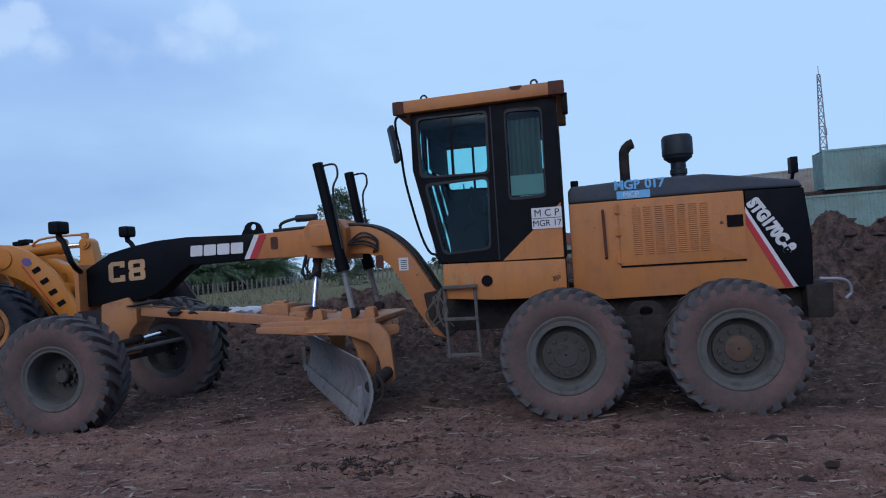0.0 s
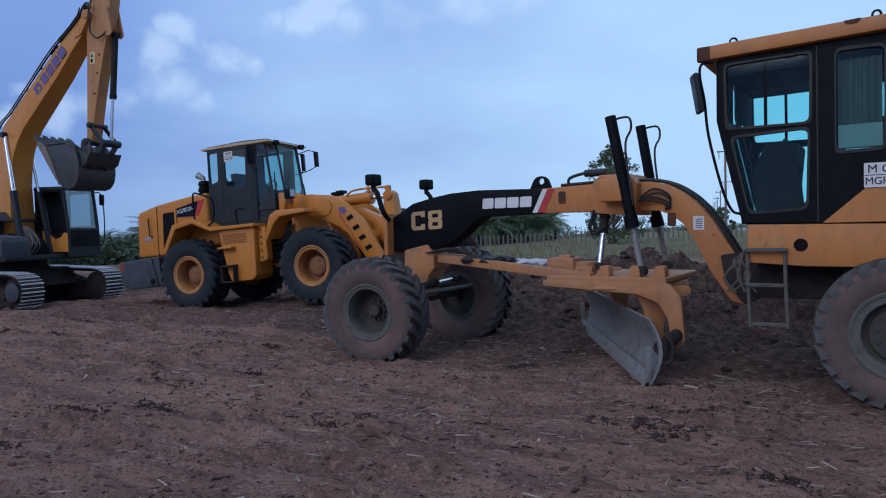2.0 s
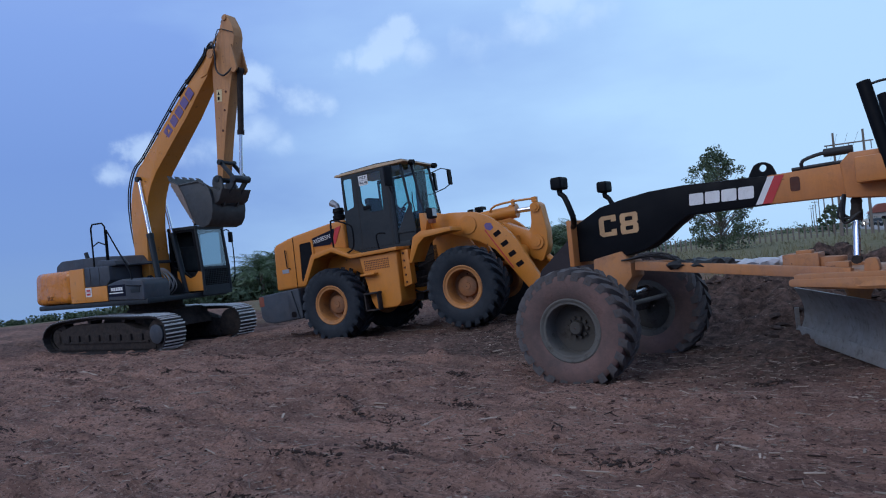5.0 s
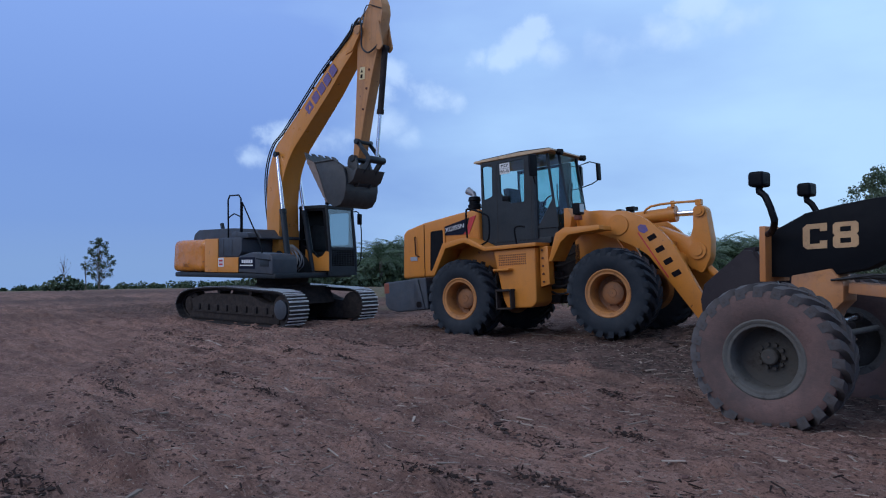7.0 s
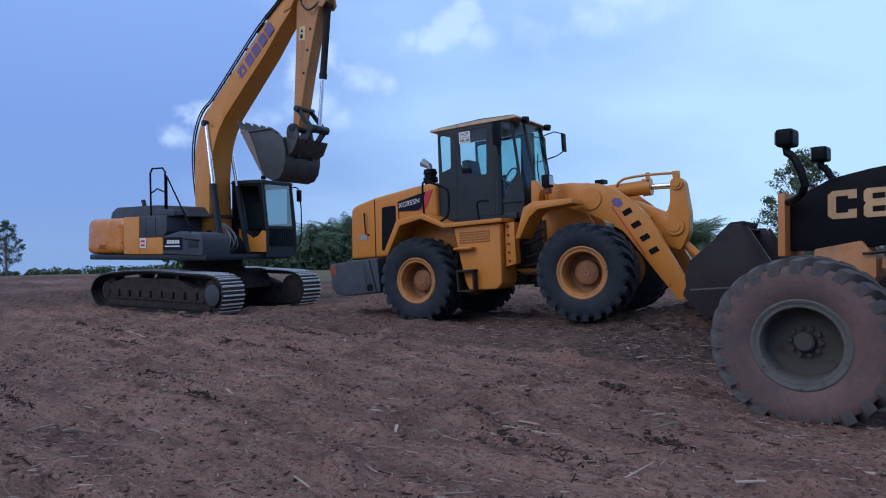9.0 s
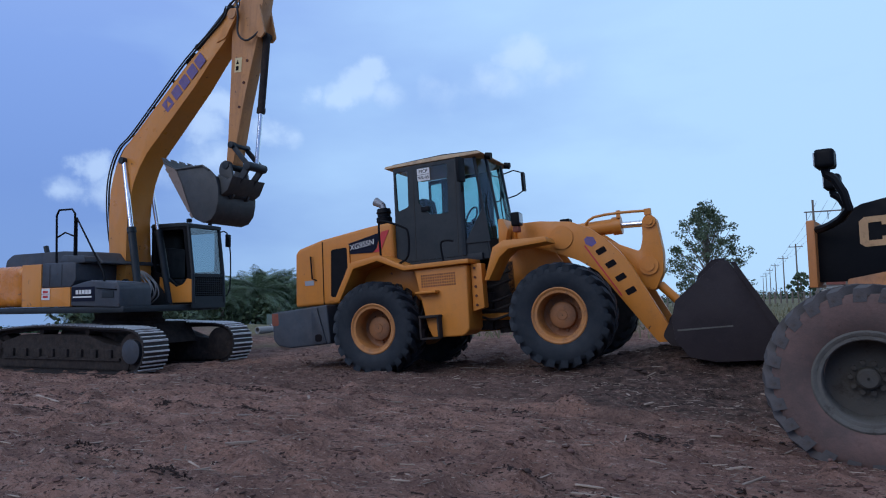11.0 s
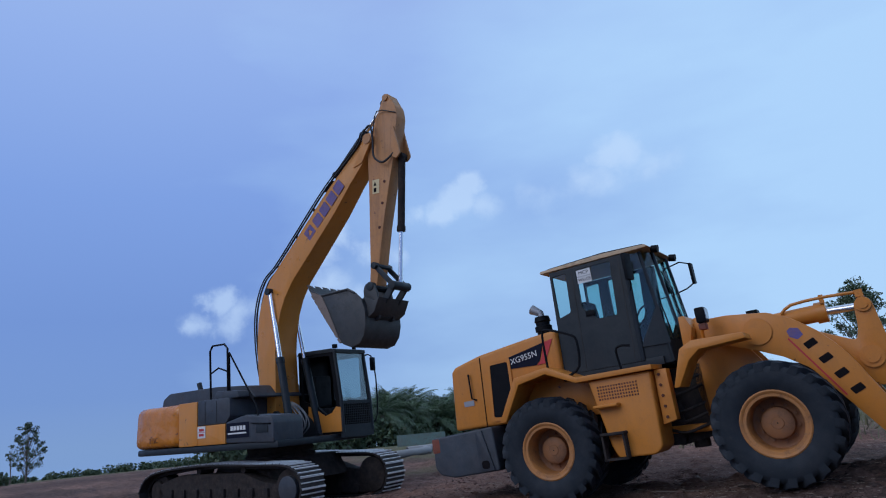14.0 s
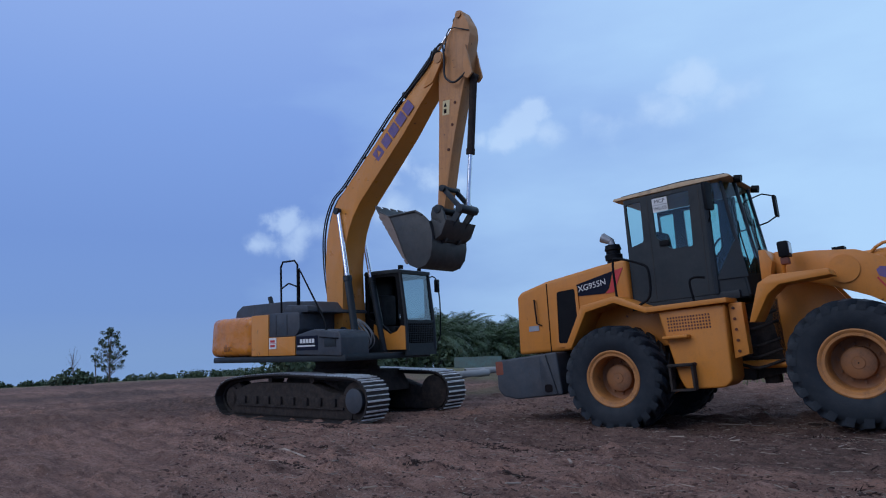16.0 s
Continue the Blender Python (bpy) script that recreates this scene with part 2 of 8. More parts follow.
DISH_G = material("muddy_wheel_dish", (0.070, 0.068, 0.062), 0.95, second=(0.048, 0.045, 0.041), dust=0.45, scale=3.5, dust_colour=(0.10, 0.082, 0.068), bump=0.6, grain=35.0, spec=0.12)
RIM_L = material("orange_rim_paint", (0.46, 0.19, 0.045), 0.55, second=(0.30, 0.13, 0.04), dust=0.35, scale=2.0)
HUB_L = material("rusty_orange_hub", (0.27, 0.115, 0.04), 0.65, second=(0.16, 0.075, 0.035), amount=0.7, dust=0.4, scale=3.0)
HUB_RUST = material("rusty_brown_hub", (0.125, 0.072, 0.045), 0.85, second=(0.085, 0.060, 0.045), amount=0.7, dust=0.4, scale=4.0, dust_colour=(0.11, 0.085, 0.07))
STEEL = material("worn_blade_steel", (0.27, 0.262, 0.25), 0.6, 0.25, second=(0.17, 0.15, 0.135), dust=0.5, scale=2.4, dust_colour=(0.20, 0.17, 0.15), bump=0.3, runs=0.3)
CHROME = material("chrome_rod", (0.75, 0.77, 0.8), 0.16, 0.95, amount=0.2, bump=0.0)
HOSE = material("rubber_hose", (0.02, 0.02, 0.021), 0.55, bump=0.1)
BUCKET = material("bucket_dark_steel", (0.045, 0.050, 0.052), 0.5, 0.2, second=(0.030, 0.031, 0.032), amount=0.7, dust=0.4, scale=2.6, dust_colour=(0.09, 0.08, 0.07), bump=0.35, chips=0.3, dents=0.25)
BUCKET_W = material("bucket_worn_side", (0.21, 0.165, 0.135), 0.6, 0.2, second=(0.12, 0.10, 0.09), dust=0.4, scale=2.2, dust_colour=(0.24, 0.17, 0.13), bump=0.3)
BUCKET_L = material("loader_bucket_paint", (0.020, 0.015, 0.018), 0.6, second=(0.028, 0.02, 0.02), dust=0.25, scale=1.1, dust_colour=(0.05, 0.037, 0.036), bump=0.2, spec=0.25)
SHOE = material("track_shoe_muddy", (0.035, 0.031, 0.029), 0.7, 0.3, second=(0.02, 0.017, 0.016), amount=0.7, scale=4.0, dust=0.4, dust_colour=(0.06, 0.045, 0.038), bump=0.3, random_tint=0.35)
GROUSER = material("polished_grouser", (0.74, 0.72, 0.71), 0.38, 0.25, second=(0.40, 0.36, 0.33), amount=0.6, scale=6.0, dust=0.18, dust_colour=(0.2, 0.16, 0.13), random_tint=0.2)
GREYHOSE = material("grey_hydraulic_hose", (0.24, 0.24, 0.235), 0.5)
WHITE = material("white_decal", (0.72, 0.72, 0.70), 0.5, amount=0.15, dust=0.12)
RED = material("red_decal", (0.48, 0.03, 0.035), 0.5, amount=0.25, dust=0.12)
TAN = material("tan_number_paint", (0.55, 0.34, 0.165), 0.6, amount=0.25, dust=0.2)
CREAM = material("cream_roof_paint", (0.58, 0.42, 0.25), 0.6, amount=0.3, dust=0.25)
PURPLE = material("faded_violet_decal", (0.13, 0.10, 0.28), 0.6, amount=0.5, scale=4.0, dust=0.3, dust_colour=(0.35, 0.17, 0.08))
NAVY = material("navy_decal", (0.008, 0.010, 0.022), 0.6, amount=0.2, spec=0.1)
BLUEPAINT = material("hand_painted_blue", (0.20, 0.48, 0.75), 0.6, amount=0.35, scale=9.0)
INK = material("dark_letter_ink", (0.012, 0.010, 0.011), 0.8, amount=0.1, spec=0.05)
LABEL_Y = material("cream_sticker", (0.62, 0.50, 0.26), 0.5, amount=0.2)
RUST = material("rusty_patch", (0.11, 0.04, 0.025), 0.85, second=(0.06, 0.03, 0.022), amount=0.8, scale=9.0, bump=0.3)
RUSTRED = material("rusty_red_guard", (0.22, 0.055, 0.03), 0.75, second=(0.08, 0.04, 0.03), amount=0.8, scale=5.0, dust=0.3)
LAMPGLASS = material("lamp_lens", (0.35, 0.37, 0.38), 0.12, 0.3, amount=0.2, bump=0.0)
SEAT = material("seat_cloth", (0.014, 0.015, 0.017), 0.85)
CURTAIN = material("grey_green_curtain", (0.20, 0.23, 0.22), 0.85, second=(0.13, 0.15, 0.145), scale=3.0)
SHEET = material("pale_teal_sheet", (0.40, 0.58, 0.58), 0.6, amount=0.2)
ROPE = material("rope_grey", (0.11, 0.09, 0.07), 0.9)
GLASS_G = glass("teal_tinted_glass", (0.76, 0.94, 0.94), 0.014)
GLASS_L = glass("green_tinted_glass", (0.72, 0.86, 0.85), 0.045)
GLASS_D = glass("dark_tinted_glass", (0.60, 0.74, 0.72), 0.02)
GLASS_E = glass("dusty_windscreen", (0.45, 0.56, 0.58), 0.14)
TEAL = material("teal_container_paint", (0.24, 0.36, 0.32), 0.7, second=(0.19, 0.29, 0.27), amount=0.6, scale=0.4, dust=0.35, dust_colour=(0.2, 0.14, 0.1))
PALE = material("pale_container_paint", (0.42, 0.40, 0.34), 0.75, second=(0.22, 0.16, 0.12), amount=0.8, scale=0.6, dust=0.3)
BROWN = material("brown_container_paint", (0.09, 0.055, 0.045), 0.8, amount=0.6, scale=0.5)
GALV = material("galvanised_steel", (0.30, 0.31, 0.33), 0.5, 0.4)
CONCRETE = material("weathered_concrete", (0.32, 0.31, 0.29), 0.9, scale=0.6)
WOODPOST = material("weathered_wood_post", (0.19, 0.16, 0.13), 0.9, scale=3.0)
BARK = material("pale_bark", (0.17, 0.14, 0.11), 0.9, scale=4.0, bump=0.4)
LEAF = material("tree_leaf", (0.095, 0.135, 0.068), 0.5, second=(0.125, 0.16, 0.085), amount=0.9, scale=0.9, bump=0.0, islands=0.65)
PALMLEAF = material("palm_leaflet", (0.12, 0.185, 0.085), 0.4, second=(0.155, 0.20, 0.105), amount=0.8, scale=0.6, bump=0.0, random_tint=0.3, islands=0.8)
SHRUB = material("shrub_leaf", (0.075, 0.115, 0.052), 0.6, second=(0.11, 0.14, 0.07), amount=0.9, scale=0.35, bump=0.0, islands=0.8)
STRAW = material("dry_straw_bits", (0.47, 0.365, 0.285), 0.9, second=(0.22, 0.155, 0.115), amount=0.9, scale=2.6, bump=0.0, islands=0.9)
CLOD = material("soil_clods_dark", (0.17, 0.10, 0.083), 0.95, second=(0.10, 0.06, 0.05), amount=0.8, scale=1.2, bump=0.5, grain=40.0, spec=0.1, islands=0.9)
MULCHCLOD = material("dark_heap_clods", (0.075, 0.054, 0.046), 0.95, second=(0.04, 0.029, 0.026), amount=0.8, scale=1.2, bump=0.5, grain=40.0, spec=0.1, islands=0.9)
TWIG = material("dark_twig_bits", (0.06, 0.038, 0.031), 0.95, second=(0.035, 0.024, 0.02), amount=0.8, scale=1.6, bump=0.0, spec=0.1, islands=0.8)
ASPHALT = material("pale_road", (0.30, 0.29, 0.28), 0.9, scale=0.1)
WATER = material("pond_water", (0.12, 0.24, 0.22), 0.12, scale=0.2, amount=0.3)
TARP = material("plastic_sheet", (0.55, 0.55, 0.58), 0.4, scale=5.0)
BRICK = material("red_roof", (0.22, 0.08, 0.06), 0.85, scale=0.3)


def soil_material():
    m = bpy.data.materials.new("graded_red_soil")
    m.use_nodes = True
    N, L = m.node_tree.nodes, m.node_tree.links
    bsdf = N["Principled BSDF"]
    tc = N.new("ShaderNodeTexCoord").outputs["Object"]

    def nz(sc, detail=6.0, roughness=0.6, stretch=None):
        n = N.new("ShaderNodeTexNoise")
        n.inputs["Scale"].default_value, n.inputs["Detail"].default_value, n.inputs["Roughness"].default_value = sc, detail, roughness
        if stretch:
            mp = N.new("ShaderNodeMapping")
            mp.vector_type = "TEXTURE"
            mp.inputs["Rotation"].default_value, mp.inputs["Scale"].default_value = (0, 0, radians(26)), tuple(1 / v for v in stretch)
            L.new(tc, mp.inputs[0])
            L.new(mp.outputs[0], n.inputs["Vector"])
        else:
            L.new(tc, n.inputs["Vector"])
        return n.outputs[0]

    def rg(sock, lo, hi, top=1.0):
        n = N.new("ShaderNodeMapRange")
        L.new(sock, n.inputs[0])
        n.inputs[1].default_value, n.inputs[2].default_value, n.inputs[4].default_value = lo, hi, top
        return n.outputs[0]

    def mixed(fac, a, b):
        n = N.new("ShaderNodeMix")
        n.data_type = "RGBA"
        for sock, v in ((n.inputs[0], fac), (n.inputs[6], a), (n.inputs[7], b)):
            if isinstance(v, tuple):
                sock.default_value = (*v, 1)
            else:
                L.new(v, sock)
        return n.outputs[2]

    def attr(name):
        a = N.new("ShaderNodeAttribute")
        a.attribute_name = name
        return a.outputs["Fac"]

    broad, mid, fine, streak = nz(0.35), nz(2.2), nz(30.0, 8.0, 0.75), nz(1.5, 8.0, 0.7, (0.30, 1.7, 1.0))
    col = mixed(rg(broad, 0.38, 0.62), (0.43, 0.240, 0.172), (0.33, 0.185, 0.135))
    col = mixed(rg(streak, 0.47, 0.60, 0.70), col, (0.15, 0.086, 0.068))
    col = mixed(rg(nz(4.2, 9.0, 0.75, (0.45, 1.5, 1.0)), 0.46, 0.60, 0.5), col, (0.22, 0.125, 0.095))
    col = mixed(rg(nz(12.0, 8.0, 0.75), 0.54, 0.62, 0.7), col, (0.52, 0.325, 0.25))
    col = mixed(rg(nz(1.5, 5.0, 0.6, (0.05, 2.4, 1.0)), 0.48, 0.62, 0.55), col, (0.17, 0.097, 0.075))
    col = mixed(rg(mid, 0.50, 0.66, 0.5), col, (0.46, 0.285, 0.22))
    col = mixed(rg(nz(7.5, 9.0, 0.78, (0.55, 1.6, 1.0)), 0.53, 0.60, 0.55), col, (0.12, 0.068, 0.054))
    col = mixed(rg(fine, 0.53, 0.59, 0.75), col, (0.085, 0.049, 0.039))
    col = mixed(rg(nz(16.0, 6.0, 0.75, (0.4, 2.4, 1.0)), 0.58, 0.65, 0.7), col, (0.07, 0.041, 0.034))
    col = mixed(rg(nz(42.0, 5.0, 0.7, (0.32, 1.9, 1.0)), 0.60, 0.66, 0.8), col, (0.50, 0.39, 0.32))
    # dark mulch colour; around the loader it also paints in shade
    mulch_shade = mixed(rg(nz(7.0, 8.0, 0.75), 0.42, 0.62), (0.060, 0.042, 0.035), (0.19, 0.122, 0.096))
    mulch_shade = mixed(rg(nz(36.0, 5.0, 0.7, (0.4, 1.6, 1.0)), 0.62, 0.67, 0.6), mulch_shade, (0.25, 0.19, 0.15))
    col = mixed(attr("mulch_shade"), col, mulch_shade)
    grass = mixed(rg(nz(1.2, 8.0, 0.7), 0.35, 0.65), (0.13, 0.135, 0.062), (0.21, 0.18, 0.115))
    col = mixed(attr("grass"), col, grass)
    L.new(col, bsdf.inputs["Base Color"])
    bsdf.inputs["Roughness"].default_value = 0.95
    bsdf.inputs["Specular IOR Level"].default_value = 0.15
    add = N.new("ShaderNodeMath")
    add.operation = "ADD"
    L.new(nz(30.0, 6.0, 0.7), add.inputs[0])
    L.new(nz(8.0, 8.0, 0.75, (0.6, 1.5, 1.0)), add.inputs[1])
    b = N.new("ShaderNodeBump")
    b.inputs["Strength"].default_value, b.inputs["Distance"].default_value = 1.0, 0.06
    L.new(add.outputs[0], b.inputs["Height"])
    L.new(b.outputs[0], bsdf.inputs["Normal"])
    return m


SOIL = soil_material()


# ---- mesh helpers ----
def prism(bm, pts, y0, y1):
    """A polygon of (x, z) drawn out along y."""
    a = [bm.verts.new((x, y0, z)) for x, z in pts]
    b = [bm.verts.new((x, y1, z)) for x, z in pts]
    bm.faces.new(a), bm.faces.new(b[::-1])
    for i in range(len(pts)):
        j = (i + 1) % len(pts)
        bm.faces.new((a[i], b[i], b[j], a[j]))
    return a + b


def holed(bm, outer, holes, y0, y1):
    """A plate of (x, z) with openings, from y0 to y1."""
    edges = []
    for loop in (outer, *holes):
        vs = [bm.verts.new((x, y0, z)) for x, z in loop]
        edges += [bm.edges.new((vs[i], vs[(i + 1) % len(vs)])) for i in range(len(vs))]
    faces = [g for g in bmesh.ops.triangle_fill(bm, use_beauty=True, edges=edges)["geom"] if isinstance(g, bmesh.types.BMFace)]
    ext = bmesh.ops.extrude_face_region(bm, geom=faces)["geom"]
    bmesh.ops.translate(bm, verts=[g for g in ext if isinstance(g, bmesh.types.BMVert)], vec=(0, y1 - y0, 0))


def rounded(pts, r, n=4):
    """The polygon with its corners rounded by r."""
    out = []
    for i, p in enumerate(pts):
        p, a, b = Vector(p), Vector(pts[i - 1]), Vector(pts[(i + 1) % len(pts)])
        k = min(r, (a - p).length * 0.45, (b - p).length * 0.45)
        s, e = p + (a - p).normalized() * k, p + (b - p).normalized() * k
        for q in range(n + 1):
            f = q / n
            out.append(tuple((1 - f) ** 2 * s + 2 * f * (1 - f) * p + f * f * e))
    return out


def box(bm, c, s, m=None):
    vs = bmesh.ops.create_cube(bm, size=1)["verts"]
    bmesh.ops.transform(bm, matrix=Matrix.Translation(c) @ (m or Matrix()) @ Matrix.Diagonal((*s, 1)), verts=vs)
    return vs


def rod(bm, p0, p1, r, r1=None, seg=14):
    p0, p1 = Vector(p0), Vector(p1)
    d = p1 - p0
    vs = bmesh.ops.create_cone(bm, cap_ends=True, segments=seg, radius1=r, radius2=r if r1 is None else r1, depth=d.length)["verts"]
    bmesh.ops.transform(bm, matrix=Matrix.Translation((p0 + p1) / 2) @ d.to_track_quat("Z", "Y").to_matrix().to_4x4(), verts=vs)
    return vs


def smooth_path(pts, n=6):
    """A Catmull-Rom line through the points."""
    P = [Vector(p) for p in pts]
    P = [P[0] * 2 - P[1], *P, P[-1] * 2 - P[-2]]
    out = []
    for i in range(1, len(P) - 2):
        for k in range(n):
            t = k / n
            out.append(0.5 * (2 * P[i] + (P[i + 1] - P[i - 1]) * t + (2 * P[i - 1] - 5 * P[i] + 4 * P[i + 1] - P[i + 2]) * t * t
                              + (3 * P[i] - P[i - 1] - 3 * P[i + 1] + P[i + 2]) * t ** 3))
    return out + [P[-2]]


def tube(bm, pts, r, seg=8, smooth=0):
    pts = smooth_path(pts, smooth) if smooth else [Vector(p) for p in pts]
    rings = []
    side = None
    for i, p in enumerate(pts):
        d = (pts[min(i + 1, len(pts) - 1)] - pts[max(i - 1, 0)]).normalized()
        side = (side - d * side.dot(d)).normalized() if side is not None and (side - d * side.dot(d)).length > 1e-3 else d.orthogonal().normalized()
        up = d.cross(side)
        rings.append([bm.verts.new(p + (side * math.cos(a) + up * math.sin(a)) * r) for a in (2 * math.pi * k / seg for k in range(seg))])
    for a, b in zip(rings, rings[1:]):
        for k in range(seg):
            bm.faces.new((a[k], a[(k + 1) % seg], b[(k + 1) % seg], b[k]))
    bm.faces.new(rings[0][::-1]), bm.faces.new(rings[-1])


def lathe(bm, prof, seg=36, axis="y", centre=(0, 0, 0)):
    """Turns (radius, along) round an axis."""
    rings = []
    for r, h in prof:
        ring = []
        for k in range(seg):
            a = 2 * math.pi * k / seg
            p = (r * math.cos(a), h, r * math.sin(a)) if axis == "y" else (r * math.cos(a), r * math.sin(a), h)
            ring.append(bm.verts.new(Vector(p) + Vector(centre)))
        rings.append(ring)
    for a, b in zip(rings, rings[1:]):
        for k in range(seg):
            bm.faces.new((a[k], a[(k + 1) % seg], b[(k + 1) % seg], b[k]))
    return rings


def soften(bm, w=0.01, angle=35, seg=2):
    bmesh.ops.recalc_face_normals(bm, faces=bm.faces)
    bmesh.ops.remove_doubles(bm, verts=bm.verts, dist=1e-5)
    es = [e for e in bm.edges if len(e.link_faces) == 2 and e.calc_face_angle(0) > radians(angle)]
    if es:
        bmesh.ops.bevel(bm, geom=es, offset=w, segments=seg, affect="EDGES", profile=0.6, clamp_overlap=True)
    return bm


def part(name, bm, mat, parent=None, label="", m=None):
    """Links a bmesh as one mesh object under a thing or a part."""
    bmesh.ops.recalc_face_normals(bm, faces=bm.faces)
    me = bpy.data.meshes.new(name)
    bm.to_mesh(me)
    bm.free()
    me.materials.append(mat)
    for p in me.polygons:
        p.use_smooth = True
    me.set_sharp_from_angle(angle=radians(38))
    ob = new(name, me)
    ob.parent = parent
    if m is not None:
        ob.matrix_basis = m
    if label:
        ob["label"] = label
    return ob


def again(ob, parent, m):
    """The same part once more, with what hangs under it."""
    c = copy_thing(ob, m)
    c.parent = parent
    return c


def empty(name, m, label, category, group=""):
    e = new(name)
    e.empty_display_size = 0.3
    e.matrix_basis = m
    return tagged(e, label, category, group)


def BM():
    return bmesh.new()


def letters(text, size, mat, parent, m, name="lettering", depth=0.002, bold=0.0, shear=0.0, width=1.0, label=""):
    cu = bpy.data.curves.new(name, "FONT")
    cu.body, cu.size, cu.extrude, cu.offset, cu.shear = text, size, depth, bold, shear
    cu.align_x, cu.align_y = "CENTER", "CENTER"
    ob = bpy.data.objects.new(name, cu)
    scene.collection.objects.link(ob)
    dg = bpy.context.evaluated_depsgraph_get()
    me = bpy.data.meshes.new_from_object(ob.evaluated_get(dg))
    bpy.data.objects.remove(ob)
    me.materials.clear()
    me.materials.append(mat)
    out = new(name, me)
    out.parent = parent
    out.matrix_basis = m @ Matrix.Diagonal((width, 1, 1, 1))
    out["label"] = label or "painted lettering " + text.replace("\n", " ")
    return out


def on_left(x, y, z, turn=0):
    """For flat things on a side that faces +y, with the machine's front at the reader's left."""
    return Matrix.Translation((x, y, z)) @ pose(0, 0, 0, 90, 0, 180) @ pose(0, 0, 0, 0, 0, turn)


def on_right(x, y, z, turn=0):
    """The same for a side that faces -y."""
    return Matrix.Translation((x, y, z)) @ pose(0, 0, 0, 90, 0, 0) @ pose(0, 0, 0, 0, 0, turn)


def plate(pts, y, t=0.006, out=1):
    bm = BM()
    prism(bm, pts, y, y + out * t)
    return bm


def rect(x0, z0, x1, z1):
    return [(x0, z0), (x1, z0), (x1, z1), (x0, z1)]


def wheel(parent, m, R, W, rim, rubber, rim_mat, dish_mat, lugs, dish, hub="planet", name="wheel", tread=None, deep=0.915):
    """A wheel on the y axis whose outer face looks to +y."""
    bm = BM()
    lip = rim * {"planet": 0.86, "flat": 0.82, "small": 0.88}[hub]
    lathe(bm, [(rim * 1.07, W * 0.41), (rim * 1.07, W * 0.445), (rim * 1.03, W * 0.46), (rim * 0.97, W * 0.445), (rim * 0.95, W * 0.43), (lip, W * 0.425), (lip * 0.97, W * 0.40), (lip * 0.96, W * 0.30 - dish * 0.5),
               (lip * 0.94, W * 0.30 - dish), (lip * 0.94, -W * 0.42), (rim * 1.05, -W * 0.42), (rim * 1.05, -W * 0.36)], 40)
    w = part(name, bm, rim_mat, parent, "", m)
    bm = BM()
    y = W * 0.30 - dish
    discs = {"planet": [(0.52, y - 0.005), (0.50, y + dish * 0.42), (0.44, y + dish * 0.50), (0.20, y + dish * 0.52), (0.18, y + dish * 0.56), (0.0, y + dish * 0.56)],
             "flat": [(0.66, y - 0.01), (0.64, y + 0.02), (0.34, y + 0.026), (0.32, y + 0.035), (0.0, y + 0.036)],
             "small": [(0.40, y - 0.015), (0.24, y), (0.22, y + dish * 0.42), (0.18, y + dish * 0.50), (0.0, y + dish * 0.50)]}
    lathe(bm, [(rim * 0.82, y), (rim * 0.72, y - 0.02)] + [(max(f * rim, 0.01), v) for f, v in discs[hub]], 32)
    part("hub", bm, dish_mat, w)
    bm = BM()
    nr = rim * {"planet": 0.60, "flat": 0.48, "small": 0.33}[hub]
    rod(bm, (nr, y - 0.02, 0), (nr, y + (0.05 if hub == "flat" else 0.025), 0), 0.02, seg=6)
    nut = part("wheel_nut", bm, dish_mat, w)
    for k in range(1, 10):
        o = new("wheel_nut", nut.data)
        o.parent, o.rotation_euler = w, (0, 2 * math.pi * k / 10, 0)
    bm = BM()
    half = [(rim * 1.0, 0.40), (rim * 1.10, 0.455), (rim + (R - rim) * 0.38, 0.50), (rim + (R - rim) * 0.62, 0.495), (R * (deep - 0.05), 0.475), (R * (deep - 0.012), 0.43), (R * deep, 0.20)]
    prof = [(r, v * W) for r, v in half] + [(R * (deep + 0.002), 0)] + [(r, -v * W) for r, v in half[::-1]]
    lathe(bm, prof, 48)
    part("tyre", bm, rubber, w)
    hw = math.pi / lugs * 0.56
    for side in (1, -1):
        bm = BM()
        rows = []
        for f, yy, top in ((0.0, 0.497, 0.895), (0.05, 0.488, 0.965), (0.33, 0.37, 1.0), (1.0, 0.03, 1.0)):
            a = f * 0.95 * (2 * math.pi / lugs)
            ring = []
            for da, r in ((-hw, R * (deep - 0.09) if f == 0 else R * (deep - 0.03)), (-hw * 0.8, R * top), (hw * 0.8, R * top), (hw, R * (deep - 0.09) if f == 0 else R * (deep - 0.03))):
                ring.append(bm.verts.new((r * math.cos(a + da), side * yy * W, r * math.sin(a + da))))
            rows.append(ring)
        for p, q in zip(rows, rows[1:]):
            for i in range(3):
                bm.faces.new((p[i], p[i + 1], q[i + 1], q[i]))
        bm.faces.new(rows[0]), bm.faces.new(rows[-1][::-1])
        first = part("tread_lug", bm, tread or rubber, w)
        for k in range(lugs):
            o = first if k == 0 else new("tread_lug", first.data)
            o.parent = w
            o.rotation_euler = (0, -2 * math.pi * (k + (0.5 if side < 0 else 0)) / lugs, 0)
    return w


